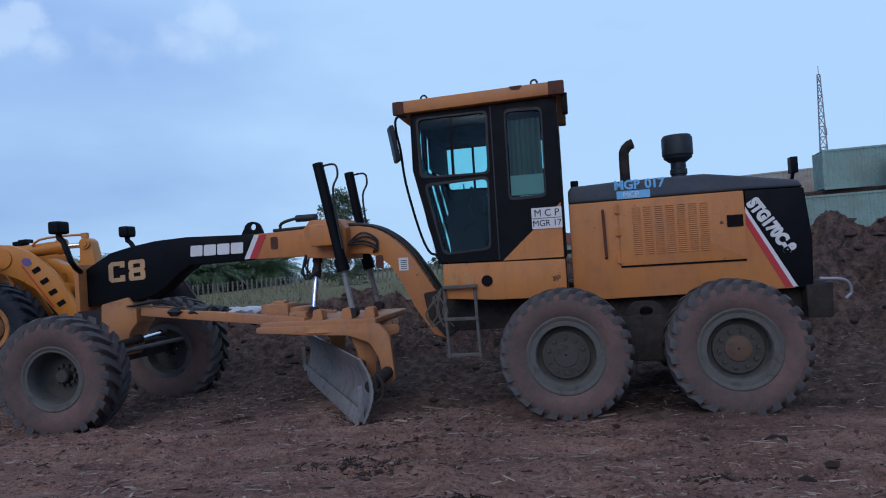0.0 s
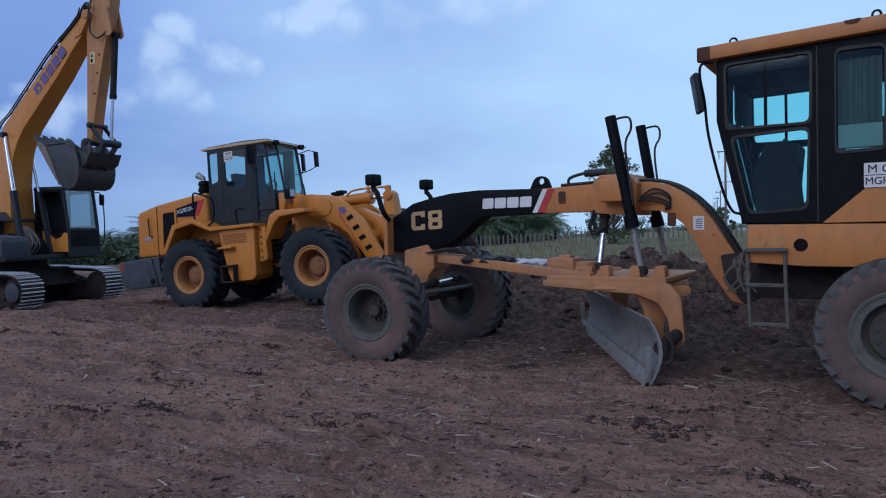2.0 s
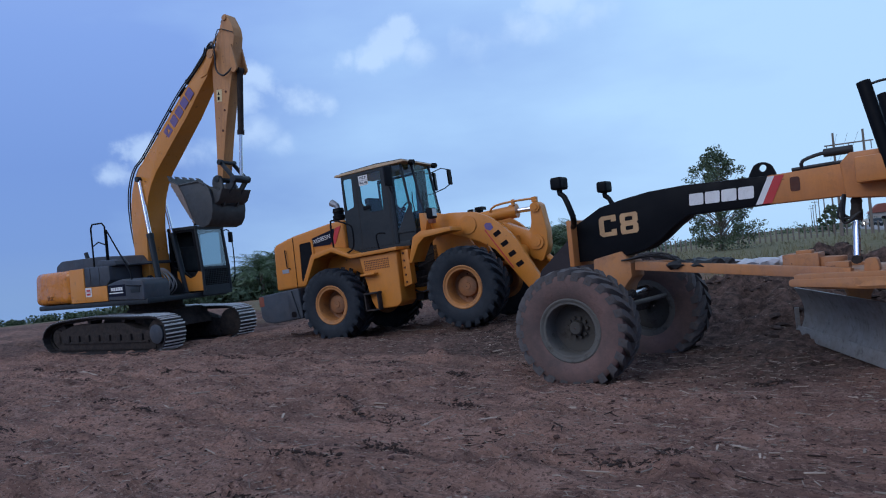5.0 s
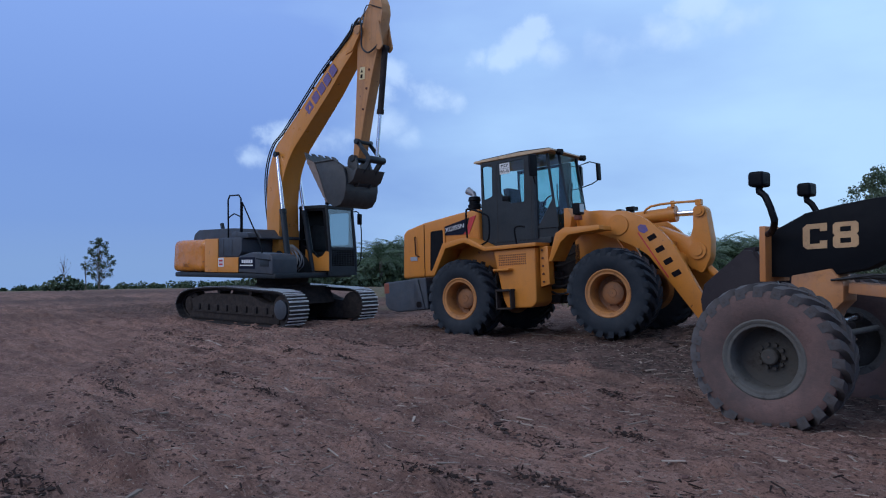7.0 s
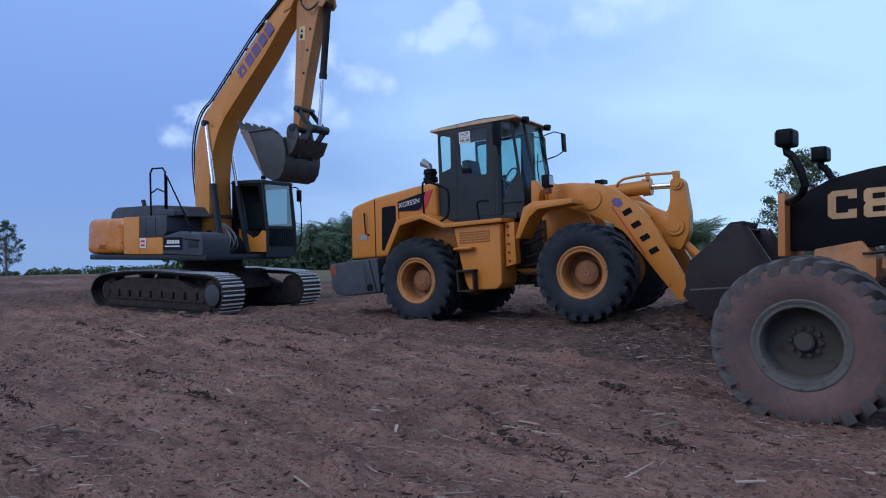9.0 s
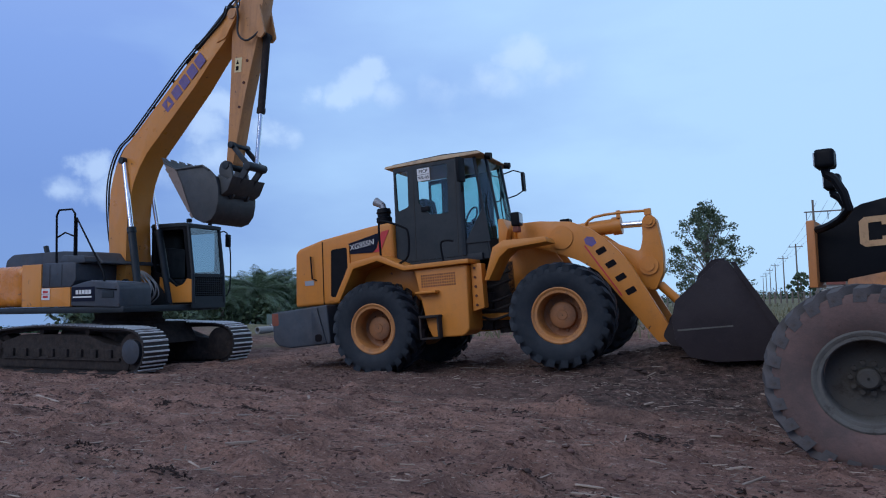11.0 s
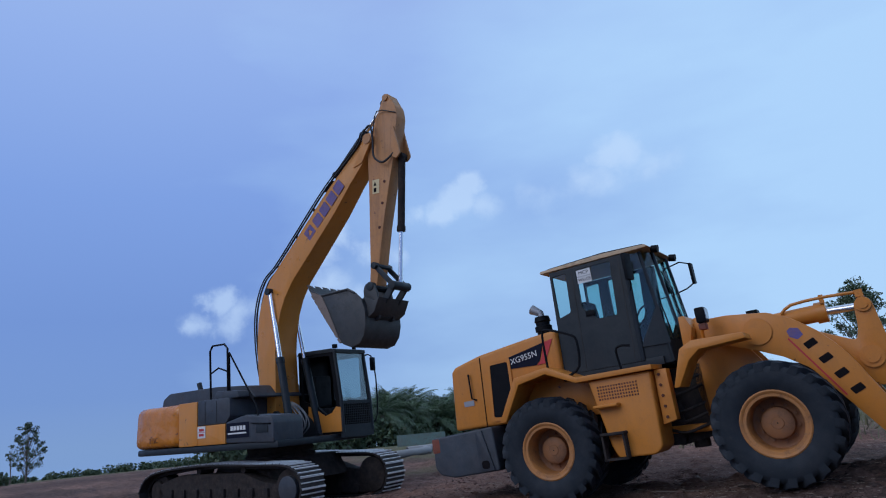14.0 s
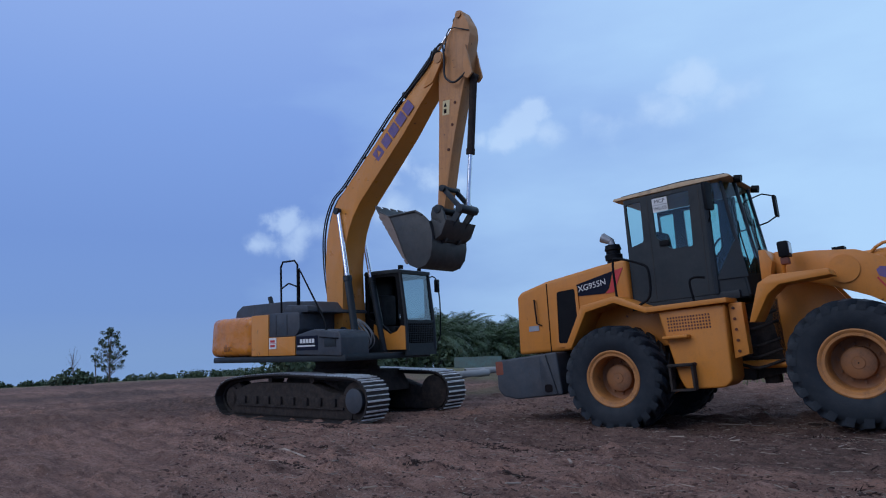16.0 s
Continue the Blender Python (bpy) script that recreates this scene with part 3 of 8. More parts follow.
def ram(parent, a, b, r, share=0.55, mat=None, name="hydraulic_cylinder", rod_r=None, label=""):
    """A hydraulic cylinder from a to b with its chrome rod."""
    a, b = Vector(a), Vector(b)
    c = a.lerp(b, share)
    d = (b - a).normalized()
    bm = BM()
    rod(bm, a, c, r, seg=18)
    rod(bm, c - d * 0.09, c + d * 0.02, r * 1.18, seg=18)
    across = Vector((0, 1, 0))
    rod(bm, a - across * r * 1.1, a + across * r * 1.1, r * 0.95, seg=14)
    ob = part(name, bm, mat or BLACK, parent, label)
    bm = BM()
    rod(bm, c, b, rod_r or r * 0.55, seg=14)
    part("rod", bm, CHROME, ob, "bright chrome piston rod")
    bm = BM()
    rod(bm, b - across * r * 1.1, b + across * r * 1.1, r * 0.9, seg=14)
    part("rod_eye", bm, mat or BLACK, ob)
    return ob


# ---- ground ----
def vnoise(x, y, seed):
    """Smooth value noise on a unit grid."""
    xi, yi = np.floor(x).astype(np.int64), np.floor(y).astype(np.int64)
    fx, fy = x - xi, y - yi
    fx, fy = fx * fx * (3 - 2 * fx), fy * fy * (3 - 2 * fy)

    def h(i, j):
        n = (i * 374761393 + j * 668265263 + seed * 974634777) & 0xFFFFFFFF
        n = ((n ^ (n >> 13)) * 1274126177) & 0xFFFFFFFF
        return ((n ^ (n >> 16)) & 0xFFFF) / 65535.0

    return (h(xi, yi) * (1 - fx) + h(xi + 1, yi) * fx) * (1 - fy) + (h(xi, yi + 1) * (1 - fx) + h(xi + 1, yi + 1) * fx) * fy


def fbm(x, y, seed, octaves=4):
    return sum((vnoise(x * 2 ** o, y * 2 ** o, seed + o) - 0.5) * 0.5 ** o for o in range(octaves))


def step(a, b, v):
    t = np.clip((v - a) / (b - a), 0, 1)
    return t * t * (3 - 2 * t)


RIDGE, ALONG = (-1.0, 13.6), (-0.9205, -0.3907)


def berm(x, y):
    """How far along and behind the heap of dark soil a place lies, and the heap's height there."""
    s = (x - RIDGE[0]) * ALONG[0] + (y - RIDGE[1]) * ALONG[1]
    d = (x - RIDGE[0]) * ALONG[1] * -1 + (y - RIDGE[1]) * ALONG[0]
    d = -d
    top = 1.45 - 0.075 * np.clip(s, 0, 12)
    top = top * (1 - step(9.5, 15.0, s)) * (1 - 0.45 * step(0.5, 5.0, -s))
    front = step(-3.2, -0.1, d)
    back = 1 - 0.75 * step(0.6, 4.5, d)
    return top * front * back, front * (1 - step(4.0, 9.0, d)) * (1 - step(12, 17, s))


def ground_height(x, y, fine=True):
    x, y = np.asarray(x, float), np.asarray(y, float)
    r = np.hypot(x + 8, y)
    bearing = np.degrees(np.arctan2(y, x + 8))
    bearing = np.where(bearing < -60, bearing + 360, bearing)
    west = step(122, 158, bearing) * (1 - step(235, 290, bearing))
    z = -0.033 * np.maximum(r - 34, 0) * west - 0.004 * np.maximum(r - 30, 0) * (1 - west)
    z = z + 1.6 * step(17, 42, r) * step(40, 65, bearing) * (1 - step(94, 116, bearing)) * (1 - step(70, 160, r))
    b, _ = berm(x, y)
    z = z + b
    for cx, cy, h, w in ((-13.0, 5.3, 0.10, 1.5), (-13.6, 7.6, 0.16, 1.6), (-12.2, 7.8, 0.14, 1.4), (-16.9, 5.0, -0.04, 1.6), (-22.6, 0.75, -0.16, 3.8), (-8.5, 4.5, -0.10, 1.3), (-9.4, 6.5, -0.06, 1.3), (-3.1, 6.8, -0.03, 1.2)):
        z = z + h * np.exp(-((x - cx) ** 2 + (y - cy) ** 2) / (w * w))
    z = z - 0.07 * np.exp(-(((x + 6.0) / 6.5) ** 2 + ((y - 6.5) / 3.0) ** 2)) - 0.05 * np.exp(-(((x + 22.0) / 4) ** 2 + ((y - 0.5) / 3.0) ** 2))
    rough = fbm(x * 0.5, y * 0.5, 5, 3) * 0.08
    if fine:
        far = 1 - 0.9 * step(25, 60, r)
        u, v = x * 0.899 + y * 0.438, -x * 0.438 + y * 0.899
        rough = rough + (fbm(u * 0.5, v * 2.6, 11, 4) * 0.065 + fbm(u * 3.5, v * 6.5, 23, 3) * 0.05) * far
        rough = rough + (fbm(u * 0.12, v * 3.4, 17, 2) * 0.05 + np.sin(v * 19.0 + 4.0 * fbm(u * 0.2, v * 0.4, 19, 2)) * 0.007) * far
        rough = rough + np.maximum(fbm(x * 2.3, y * 2.3, 31, 3) - 0.20, 0) * 0.25 * far
        rough = rough + b * fbm(x * 1.6, y * 1.6, 47, 4) * 0.65 + np.minimum(b, 0.4) * fbm(x * 5, y * 5, 53, 3) * 0.55
    return z + rough


def spaced(lo, hi, stepsize, out, growth=1.17):
    mid = list(np.arange(lo, hi, stepsize))
    a, b, d = [lo], [mid[-1]], stepsize
    while a[-1] > lo - out:
        d *= growth
        a.append(a[-1] - d)
        b.append(b[-1] + d)
    return np.array(a[:0:-1] + mid + b[1:])


gx, gy = spaced(-27.0, 5.0, 0.06, 2500), spaced(-4.5, 15.5, 0.06, 2500)
X, Y = np.meshgrid(gx, gy, indexing="ij")
Z = ground_height(X, Y)
_, MULCH_SHADE = berm(X, Y)
ALONGSIDE = (X - RIDGE[0]) * ALONG[0] + (Y - RIDGE[1]) * ALONG[1]
BEHIND = (X - RIDGE[0]) * ALONG[1] - (Y - RIDGE[1]) * ALONG[0]
MULCH_SHADE = np.maximum(MULCH_SHADE, 0.85 * step(-5.9, -4.0, BEHIND + fbm(X * 0.7, Y * 0.7, 63, 4) * 1.6) * (1 - step(4.0, 9.0, BEHIND)) * (1 - step(7.0, 11.0, ALONGSIDE)))
MULCH_SHADE = np.clip(MULCH_SHADE * 1.3 + np.maximum(fbm(X * 0.6, Y * 0.6, 71, 4), 0) * 1.4 * step(2.5, 6.0, Y - (X + 8) * 0.25), 0, 1)
LU, LV = (X + 15.5) * 0.819 + (Y - 5.85) * 0.574, -(X + 15.5) * 0.574 + (Y - 5.85) * 0.819
# round the loader: dark mulch plus its shadow and corner darkening, painted as soil colour
NEARLOADER = step(-4.1, -2.5, LV + 0.3 * np.clip(LU, 0, 4) + fbm(X * 0.9, Y * 0.9, 77, 4) * 1.6) * (1 - step(5, 9, LV)) * step(-6.5, -4.0, LU) * (1 - step(7, 11, LU))
BR = np.degrees(np.arctan2(Y, X + 8)) % 360
MULCH_SHADE = np.clip(np.maximum(MULCH_SHADE, NEARLOADER * (0.6 + 0.4 * step(0.0, 3.0, LU))), 0, 1)
# patchy darker soil colour on the western ground beyond 12 m
WEST = step(12, 19, np.hypot(X + 8, Y)) * step(150, 165, BR) * (1 - step(240, 270, BR))
MULCH_SHADE = np.maximum(MULCH_SHADE, WEST * np.clip(0.55 + fbm(X * 0.3, Y * 0.3, 83, 4) * 1.2, 0, 0.8))
R0 = np.hypot(X + 8, Y)
BR = np.degrees(np.arctan2(Y, X + 8))
GRASS = step(17, 30, R0 + fbm(X * 0.2, Y * 0.2, 91, 3) * 14) * step(55, 80, BR) * (1 - step(165, 172, BR)) + step(70, 120, R0)
GRASS = np.clip(GRASS, 0, 1) * (1 - 0.8 * np.clip(MULCH_SHADE, 0, 1) * (R0 < 17))
me = bpy.data.meshes.new("ground")
nx, ny = X.shape
idx = np.arange(nx * ny).reshape(nx, ny)
quads = np.stack([idx[:-1, :-1], idx[1:, :-1], idx[1:, 1:], idx[:-1, 1:]], -1).reshape(-1, 4)
me.vertices.add(nx * ny)
me.vertices.foreach_set("co", np.stack([X, Y, Z], -1).ravel())
me.loops.add(quads.size)
me.loops.foreach_set("vertex_index", quads.ravel())
me.polygons.add(len(quads))
me.polygons.foreach_set("loop_start", np.arange(0, quads.size, 4))
me.polygons.foreach_set("use_smooth", np.ones(len(quads), bool))
me.update(calc_edges=True)
for nm, values in (("mulch_shade", MULCH_SHADE), ("grass", GRASS)):
    me.attributes.new(nm, "FLOAT", "POINT").data.foreach_set("value", values.ravel())
me.materials.append(SOIL)
tagged(new("ground", me), "graded reddish-brown soil with a dark heap behind the machines", "ground", kind="structure")


def at_ground(x, y):
    return float(ground_height(x, y, False))


def stuff(name, verts, faces, mat, label, category):
    m = bpy.data.meshes.new(name)
    m.from_pydata(verts, [], faces)
    m.materials.append(mat)
    return tagged(new(name, m), label, category, kind="stuff")


CUBE = [(0, 1, 3, 2), (4, 6, 7, 5), (0, 4, 5, 1), (2, 3, 7, 6), (0, 2, 6, 4), (1, 5, 7, 3)]


def furrow_heaps(area, heaps, count, seed):
    """Places gathered in long narrow heaps that follow the grader's furrows."""
    rng = np.random.default_rng(seed + 500)
    x0, x1, y0, y1 = area
    cx, cy, reach = rng.uniform(x0, x1, heaps), rng.uniform(y0, y1, heaps), rng.uniform(0.06, 0.42, heaps)
    rng = np.random.default_rng(seed + 900 + count)
    which = rng.integers(0, heaps, count)
    u, v = rng.normal(0, 1, count) * reach[which], rng.normal(0, 0.055, count)
    return cx[which] + u * FURROW[0] - v * FURROW[1], cy[which] + u * FURROW[1] + v * FURROW[0]


FURROW = (math.cos(radians(26)), math.sin(radians(26)))


def bits(name, count, lo, hi, thick, area, mat, label, category, flat=True, seed=3, heaps=0):
    """Splinters, stalks and crumbs strewn over the soil."""
    rng = np.random.default_rng(seed)
    x0, x1, y0, y1 = area
    x, y = rng.uniform(x0, x1, count), rng.uniform(y0, y1, count)
    tilt = rng.normal(0, 0.5 if heaps else 0.10, count)
    if heaps:
        x, y = furrow_heaps(area, heaps, count, seed)
    z = ground_height(x, y)
    ln = lo + (hi - lo) * rng.random(count) ** 3
    th = thick * rng.uniform(0.5, 1.4, count)
    a = rng.normal(0.65, 0.8, count)
    corners = np.array([(i, j, k) for i in (-0.5, 0.5) for j in (-0.5, 0.5) for k in (-0.5, 0.5)])
    c = np.repeat(corners[None], count, 0) * 1.0
    if not flat:
        c = c * rng.uniform(0.6, 1.25, c.shape)
    size = np.stack([ln, th * (1.6 if flat else 1) if flat else ln * rng.uniform(0.5, 0.9, count), th * 0.6 if flat else ln * rng.uniform(0.35, 0.6, count)], -1)
    c = c * size[:, None]
    taper = np.where(corners[None, :, 0] > 0, rng.uniform(0.3, 1.0, (count, 1)), 1.0)
    c[..., 1] *= taper
    px = c[..., 0] * np.cos(tilt)[:, None] - c[..., 2] * np.sin(tilt)[:, None]
    pz = c[..., 0] * np.sin(tilt)[:, None] + c[..., 2] * np.cos(tilt)[:, None]
    wx = px * np.cos(a)[:, None] - c[..., 1] * np.sin(a)[:, None] + x[:, None]
    wy = px * np.sin(a)[:, None] + c[..., 1] * np.cos(a)[:, None] + y[:, None]
    wz = pz + (z + size[:, 2] * (0.45 if flat else 0.2))[:, None]
    verts = np.stack([wx, wy, wz], -1).reshape(-1, 3).tolist()
    faces = [tuple(8 * n + i for i in f) for n in range(count) for f in CUBE]
    return stuff(name, verts, faces, mat, label, category)


PHI = (1 + 5 ** 0.5) / 2
ICO = np.array([(-1, PHI, 0), (1, PHI, 0), (-1, -PHI, 0), (1, -PHI, 0), (0, -1, PHI), (0, 1, PHI), (0, -1, -PHI), (0, 1, -PHI), (PHI, 0, -1), (PHI, 0, 1), (-PHI, 0, -1), (-PHI, 0, 1)]) / 1.9
ICO_FACES = [(i, j, k) for i in range(12) for j in range(i + 1, 12) for k in range(j + 1, 12)
             if max(np.linalg.norm(ICO[p] - ICO[q]) for p, q in ((i, j), (j, k), (i, k))) < 1.2]


def clods(count, lo, hi, area, mat, label, seed, keep=None, heaps=0):
    """Crumbly rounded lumps half sunk in the soil."""
    rng = np.random.default_rng(seed)
    x0, x1, y0, y1 = area
    x, y = rng.uniform(x0, x1, count), rng.uniform(y0, y1, count)
    if heaps:
        x, y = furrow_heaps(area, heaps, count, seed)
    if keep is not None:
        ok = keep(x, y, rng)
        x, y, count = x[ok], y[ok], int(ok.sum())
    z = ground_height(x, y)
    r = 0.5 * (lo + (hi - lo) * rng.random(count) ** 4)
    c = ICO[None] * rng.uniform(0.65, 1.25, (count, 12, 1)) * np.stack([r * rng.uniform(0.9, 1.7, count), r, r * rng.uniform(0.4, 0.75, count)], -1)[:, None]
    a = rng.normal(0.45, 0.8, count)
    wx = c[..., 0] * np.cos(a)[:, None] - c[..., 1] * np.sin(a)[:, None] + x[:, None]
    wy = c[..., 0] * np.sin(a)[:, None] + c[..., 1] * np.cos(a)[:, None] + y[:, None]
    wz = c[..., 2] + (z + r * 0.1)[:, None]
    verts = np.stack([wx, wy, wz], -1).reshape(-1, 3).tolist()
    return stuff("soil_clods", verts, [tuple(12 * n + i for i in f) for n in range(count) for f in ICO_FACES], mat, label, "clods")


bits("straw_litter", 18000, 0.012, 0.11, 0.0045, (-22, 3, -2.5, 6.5), STRAW, "pale dry straw and wood splinters strewn over soil", "litter")
bits("straw_litter", 2600, 0.04, 0.22, 0.008, (-20, 3, -1.5, 6.5), STRAW, "pale broken stalks lying on the soil", "litter", seed=18)
bits("straw_litter", 150, 0.16, 0.62, 0.017, (-20, 3, -1.5, 7.0), STRAW, "long pale broken stalks lying on the soil", "litter", seed=58)
bits("straw_litter", 7000, 0.02, 0.20, 0.007, (-20, 3, 4.5, 13.5), STRAW, "pale root and stalk bits lying on dark soil", "litter", seed=8)
bits("twig_litter", 5000, 0.02, 0.15, 0.008, (-22, 3, -2.5, 7.0), TWIG, "dark twig and root bits strewn over soil", "litter", seed=28)
bits("root_litter", 3600, 0.02, 0.11, 0.008, (-20, 2, -2.0, 6.5), TWIG, "dark tangles of roots and earth on the soil", "litter", seed=38, heaps=60)
clods(19000, 0.010, 0.06, (-22, 3, -2.5, 7.0), CLOD, "small crumbly clods of reddish earth on the soil", 5)
clods(3000, 0.012, 0.06, (-20, 2, -2.0, 6.5), MULCHCLOD, "dark crumbs of earth along the graded furrows", 38, None, 60)
clods(7000, 0.02, 0.17, (-15, 4, 5.5, 14.5), MULCHCLOD, "dark lumpy clods on the earth heap", 6, lambda x, y, rng: rng.random(len(x)) < berm(x, y)[1] + 0.08)

# ---- motor grader ----
grader = empty("motor_grader", pose(-2.76, 8.15, 0.0, 0, 0, 203), "weathered orange and black motor grader parked on bare soil", "grader")


def make_grader(g):
    # gooseneck frame
    bm = BM()
    prism(bm, [(4.70, 2.11), (4.0, 2.13), (3.3, 2.12), (3.08, 2.07), (2.91, 1.97), (2.76, 1.84), (2.61, 1.66), (2.35, 1.23), (2.12, 0.80), (2.25, 0.68), (2.42, 0.74),
               (2.64, 1.08), (2.80, 1.42), (2.93, 1.61), (3.05, 1.71), (3.2, 1.77), (3.6, 1.79), (4.70, 1.79)], -0.16, 0.16)
    part("gooseneck", soften(bm, 0.012), PAINT_G, g)
    bm = BM()
    prism(bm, [(7.16, 1.80), (6.78, 2.0), (6.45, 2.07), (6.1, 2.12), (5.65, 2.14), (4.70, 2.112), (4.70, 1.79), (5.62, 1.77), (5.8, 1.66), (6.0, 1.50), (6.19, 1.40), (6.6, 1.31), (7.16, 1.30)], -0.158, 0.158)
    part("front_frame", soften(bm, 0.012), BLACK, g, "black painted front frame")
    for s in (1, -1):
        part("stripe", plate([(4.69, 2.10), (4.62, 2.10), (4.77, 1.80), (4.84, 1.80)], s * 0.162, 0.003, s), WHITE, g, "white slanting stripe")
        part("stripe", plate([(4.62, 2.10), (4.52, 2.10), (4.67, 1.80), (4.77, 1.80)], s * 0.162, 0.003, s), RED, g, "red slanting stripe")
        for x0 in (5.58, 5.39, 5.20, 5.01):
            part("logo_block", plate(rounded([(x0 + 0.015, 1.88), (x0 - 0.155, 1.88), (x0 - 0.165, 2.02), (x0 + 0.005, 2.02)], 0.02), s * 0.162, 0.003, s), WHITE, g, "white logo block")
    bm = BM()
    prism(bm, [(6.685 - u * 1.22, 1.745 + v + 0.06 * u) for u, v in ((0.10, 0.135), (0.10, 0.05), (0.042, 0.05), (0.042, 0.08), (-0.042, 0.08), (-0.042, -0.08), (0.042, -0.08), (0.042, -0.05),
                                             (0.10, -0.05), (0.10, -0.135), (-0.065, -0.135), (-0.10, -0.10), (-0.10, 0.10), (-0.065, 0.135))], 0.160, 0.164)
    part("lettering", bm, TAN, g, "tan stencilled letter C")
    bm = BM()
    outer = [(-0.08, 0.135), (0.08, 0.135), (0.10, 0.11), (0.10, 0.025), (0.085, 0.0), (0.10, -0.025), (0.10, -0.11), (0.08, -0.135), (-0.08, -0.135), (-0.10, -0.11), (-0.10, -0.025), (-0.085, 0.0), (-0.10, 0.025), (-0.10, 0.11)]
    eight = lambda pts: [(6.385 - u * 1.22, 1.755 + v + 0.06 * u) for u, v in pts]
    holed(bm, eight(outer), [eight(rect(-0.042, 0.034, 0.042, 0.086)), eight(rect(-0.042, -0.086, 0.042, -0.034))], 0.160, 0.164)
    part("lettering", bm, TAN, g, "tan stencilled figure 8")
    bm = BM()
    holed(bm, rounded([(4.62, 2.10), (4.95, 2.10), (4.86, 2.27), (4.76, 2.29), (4.68, 2.25)], 0.05), [[(4.77 + 0.042 * math.cos(a), 2.215 + 0.042 * math.sin(a)) for a in np.arange(0, 6.28, 0.5)]], -0.02, 0.02)
    part("lifting_eye", bm, BLACK, g)
    bm = BM()
    box(bm, (7.18, 0, 1.56), (0.07, 0.62, 0.62))
    part("front_plate", soften(bm, 0.012), PAINT_G, g)
    part("decal", plate(rect(2.69, 1.535, 2.81, 1.69), 0.162, 0.003), WHITE, g, "small white instruction decal")
    bm = BM()
    for k in range(5):
        box(bm, (2.745, 0.166, 1.56 + 0.024 * k), (0.075, 0.003, 0.008))
    part("decal_bars", bm, INK, g)
    for x, z in ((4.42, 1.98), (3.05, 1.66)):
        bm = BM()
        prism(bm, rounded(rect(x - 0.05, z - 0.08, x + 0.05, z + 0.08), 0.03), 0.16, 0.164)
        part("rust_patch", bm, RUST, g)
    for y in (-0.09, 0.10):
        bm = BM()
        tube(bm, [(4.45, y, 2.14), (3.95, y, 2.15), (3.32, y, 2.14), (3.07, y, 2.085), (2.89, y, 1.985), (2.74, y, 1.86), (2.59, y, 1.68), (2.33, y, 1.25)], 0.022, smooth=3)
        part("neck_hose", bm, HOSE, g, "black hose along the top of the gooseneck")
    # headlamps on bent arms
    for s, stem, wide in ((1, 6.63, 0.82), (-1, 6.73, 0.63)):
        bm = BM()
        tube(bm, [(7.12, s * 0.30, 1.78), (stem + 0.36, s * 0.50, 1.80), (stem + 0.19, s * wide, 1.90), (stem + 0.28, s * wide, 2.15), (stem + 0.34, s * wide, 2.20), (stem + 0.34, s * wide, 2.27)], 0.036, smooth=2)
        arm = part("lamp_arm", bm, BLACK, g)
        bm = BM()
        box(bm, (stem + 0.34, s * wide, 2.33), (0.15, 0.21, 0.16))
        part("headlamp", soften(bm, 0.035, seg=3), BLACK, arm, "black square work lamp")
        bm = BM()
        box(bm, (stem + 0.418, s * wide, 2.33), (0.01, 0.16, 0.11))
        part("lens", bm, LAMPGLASS, arm)
    # front axle
    bm = BM()
    prism(bm, [(6.62, 0.55), (6.94, 0.55), (6.94, 0.78), (6.62, 0.78)], -0.82, 0.82)
    part("front_axle", soften(bm, 0.03), UNDER, g)
    bm = BM()
    prism(bm, [(6.52, 1.40), (6.92, 1.32), (6.94, 0.95), (6.85, 0.62), (6.62, 0.62), (6.50, 0.95), (6.40, 1.06), (6.40, 1.24)], -0.20, 0.20)
    part("axle_yoke", soften(bm, 0.02), PAINT_GD, g)
    bm = BM()
    rod(bm, (6.42, 0.80, 0.72), (6.42, -0.85, 0.72), 0.032)
    part("tie_rod", bm, RIM_G, g)
    ram(g, (6.5, 0.55, 0.80), (6.5, -0.5, 0.86), 0.05, 0.5, UNDER, "lean_cylinder")
    # wheels
    w = wheel(g, pose(0.85, 1.06, 0.59, 0, 20), 0.675, 0.45, 0.375, RUBBER, RIM_G, DISH_G, 26, 0.045, "flat", tread=TREAD_G, deep=0.935)
    rear_left = again(w, g, pose(-0.80, 1.06, 0.595, 0, 77))
    bm = BM()
    lathe(bm, [(0.01, 0.142), (0.10, 0.140), (0.125, 0.128), (0.13, 0.11)], 28)
    part("hub_cap", bm, HUB_RUST, rear_left, "rust-brown hub cap")
    again(w, g, pose(0.85, -1.06, 0.59, 0, 50, 180))
    again(w, g, pose(-0.80, -1.06, 0.595, 0, 11, 180))
    fw = wheel(g, pose(6.74, 1.13, 0.54, -2, 33, 5) @ Matrix.Scale(1.08, 4), 0.675, 0.45, 0.335, RUBBER, RIM_G, DISH_G, 24, 0.17, "small", tread=TREAD_G)
    again(fw, g, pose(6.74, -1.13, 0.54, 2, 90, 185) @ Matrix.Scale(1.08, 4))
    for s in (1, -1):
        bm = BM()
        prism(bm, rounded([(-1.0, 0.45), (1.05, 0.45), (1.05, 0.78), (0.5, 0.92), (-0.45, 0.92), (-1.0, 0.78)], 0.1), s * 0.55, s * 0.86)
        part("tandem_case", soften(bm, 0.02), UNDER, g)
        bm = BM()
        holed(bm, rounded([(-0.25, 0.90), (0.25, 0.90), (0.12, 1.06), (-0.12, 1.06)], 0.06), [[(0.07 * math.cos(a), 0.96 + 0.055 * math.sin(a)) for a in np.arange(0, 6.28, 0.6)]], s * 0.60, s * 0.78)
        part("tandem_bracket", bm, UNDER, g)
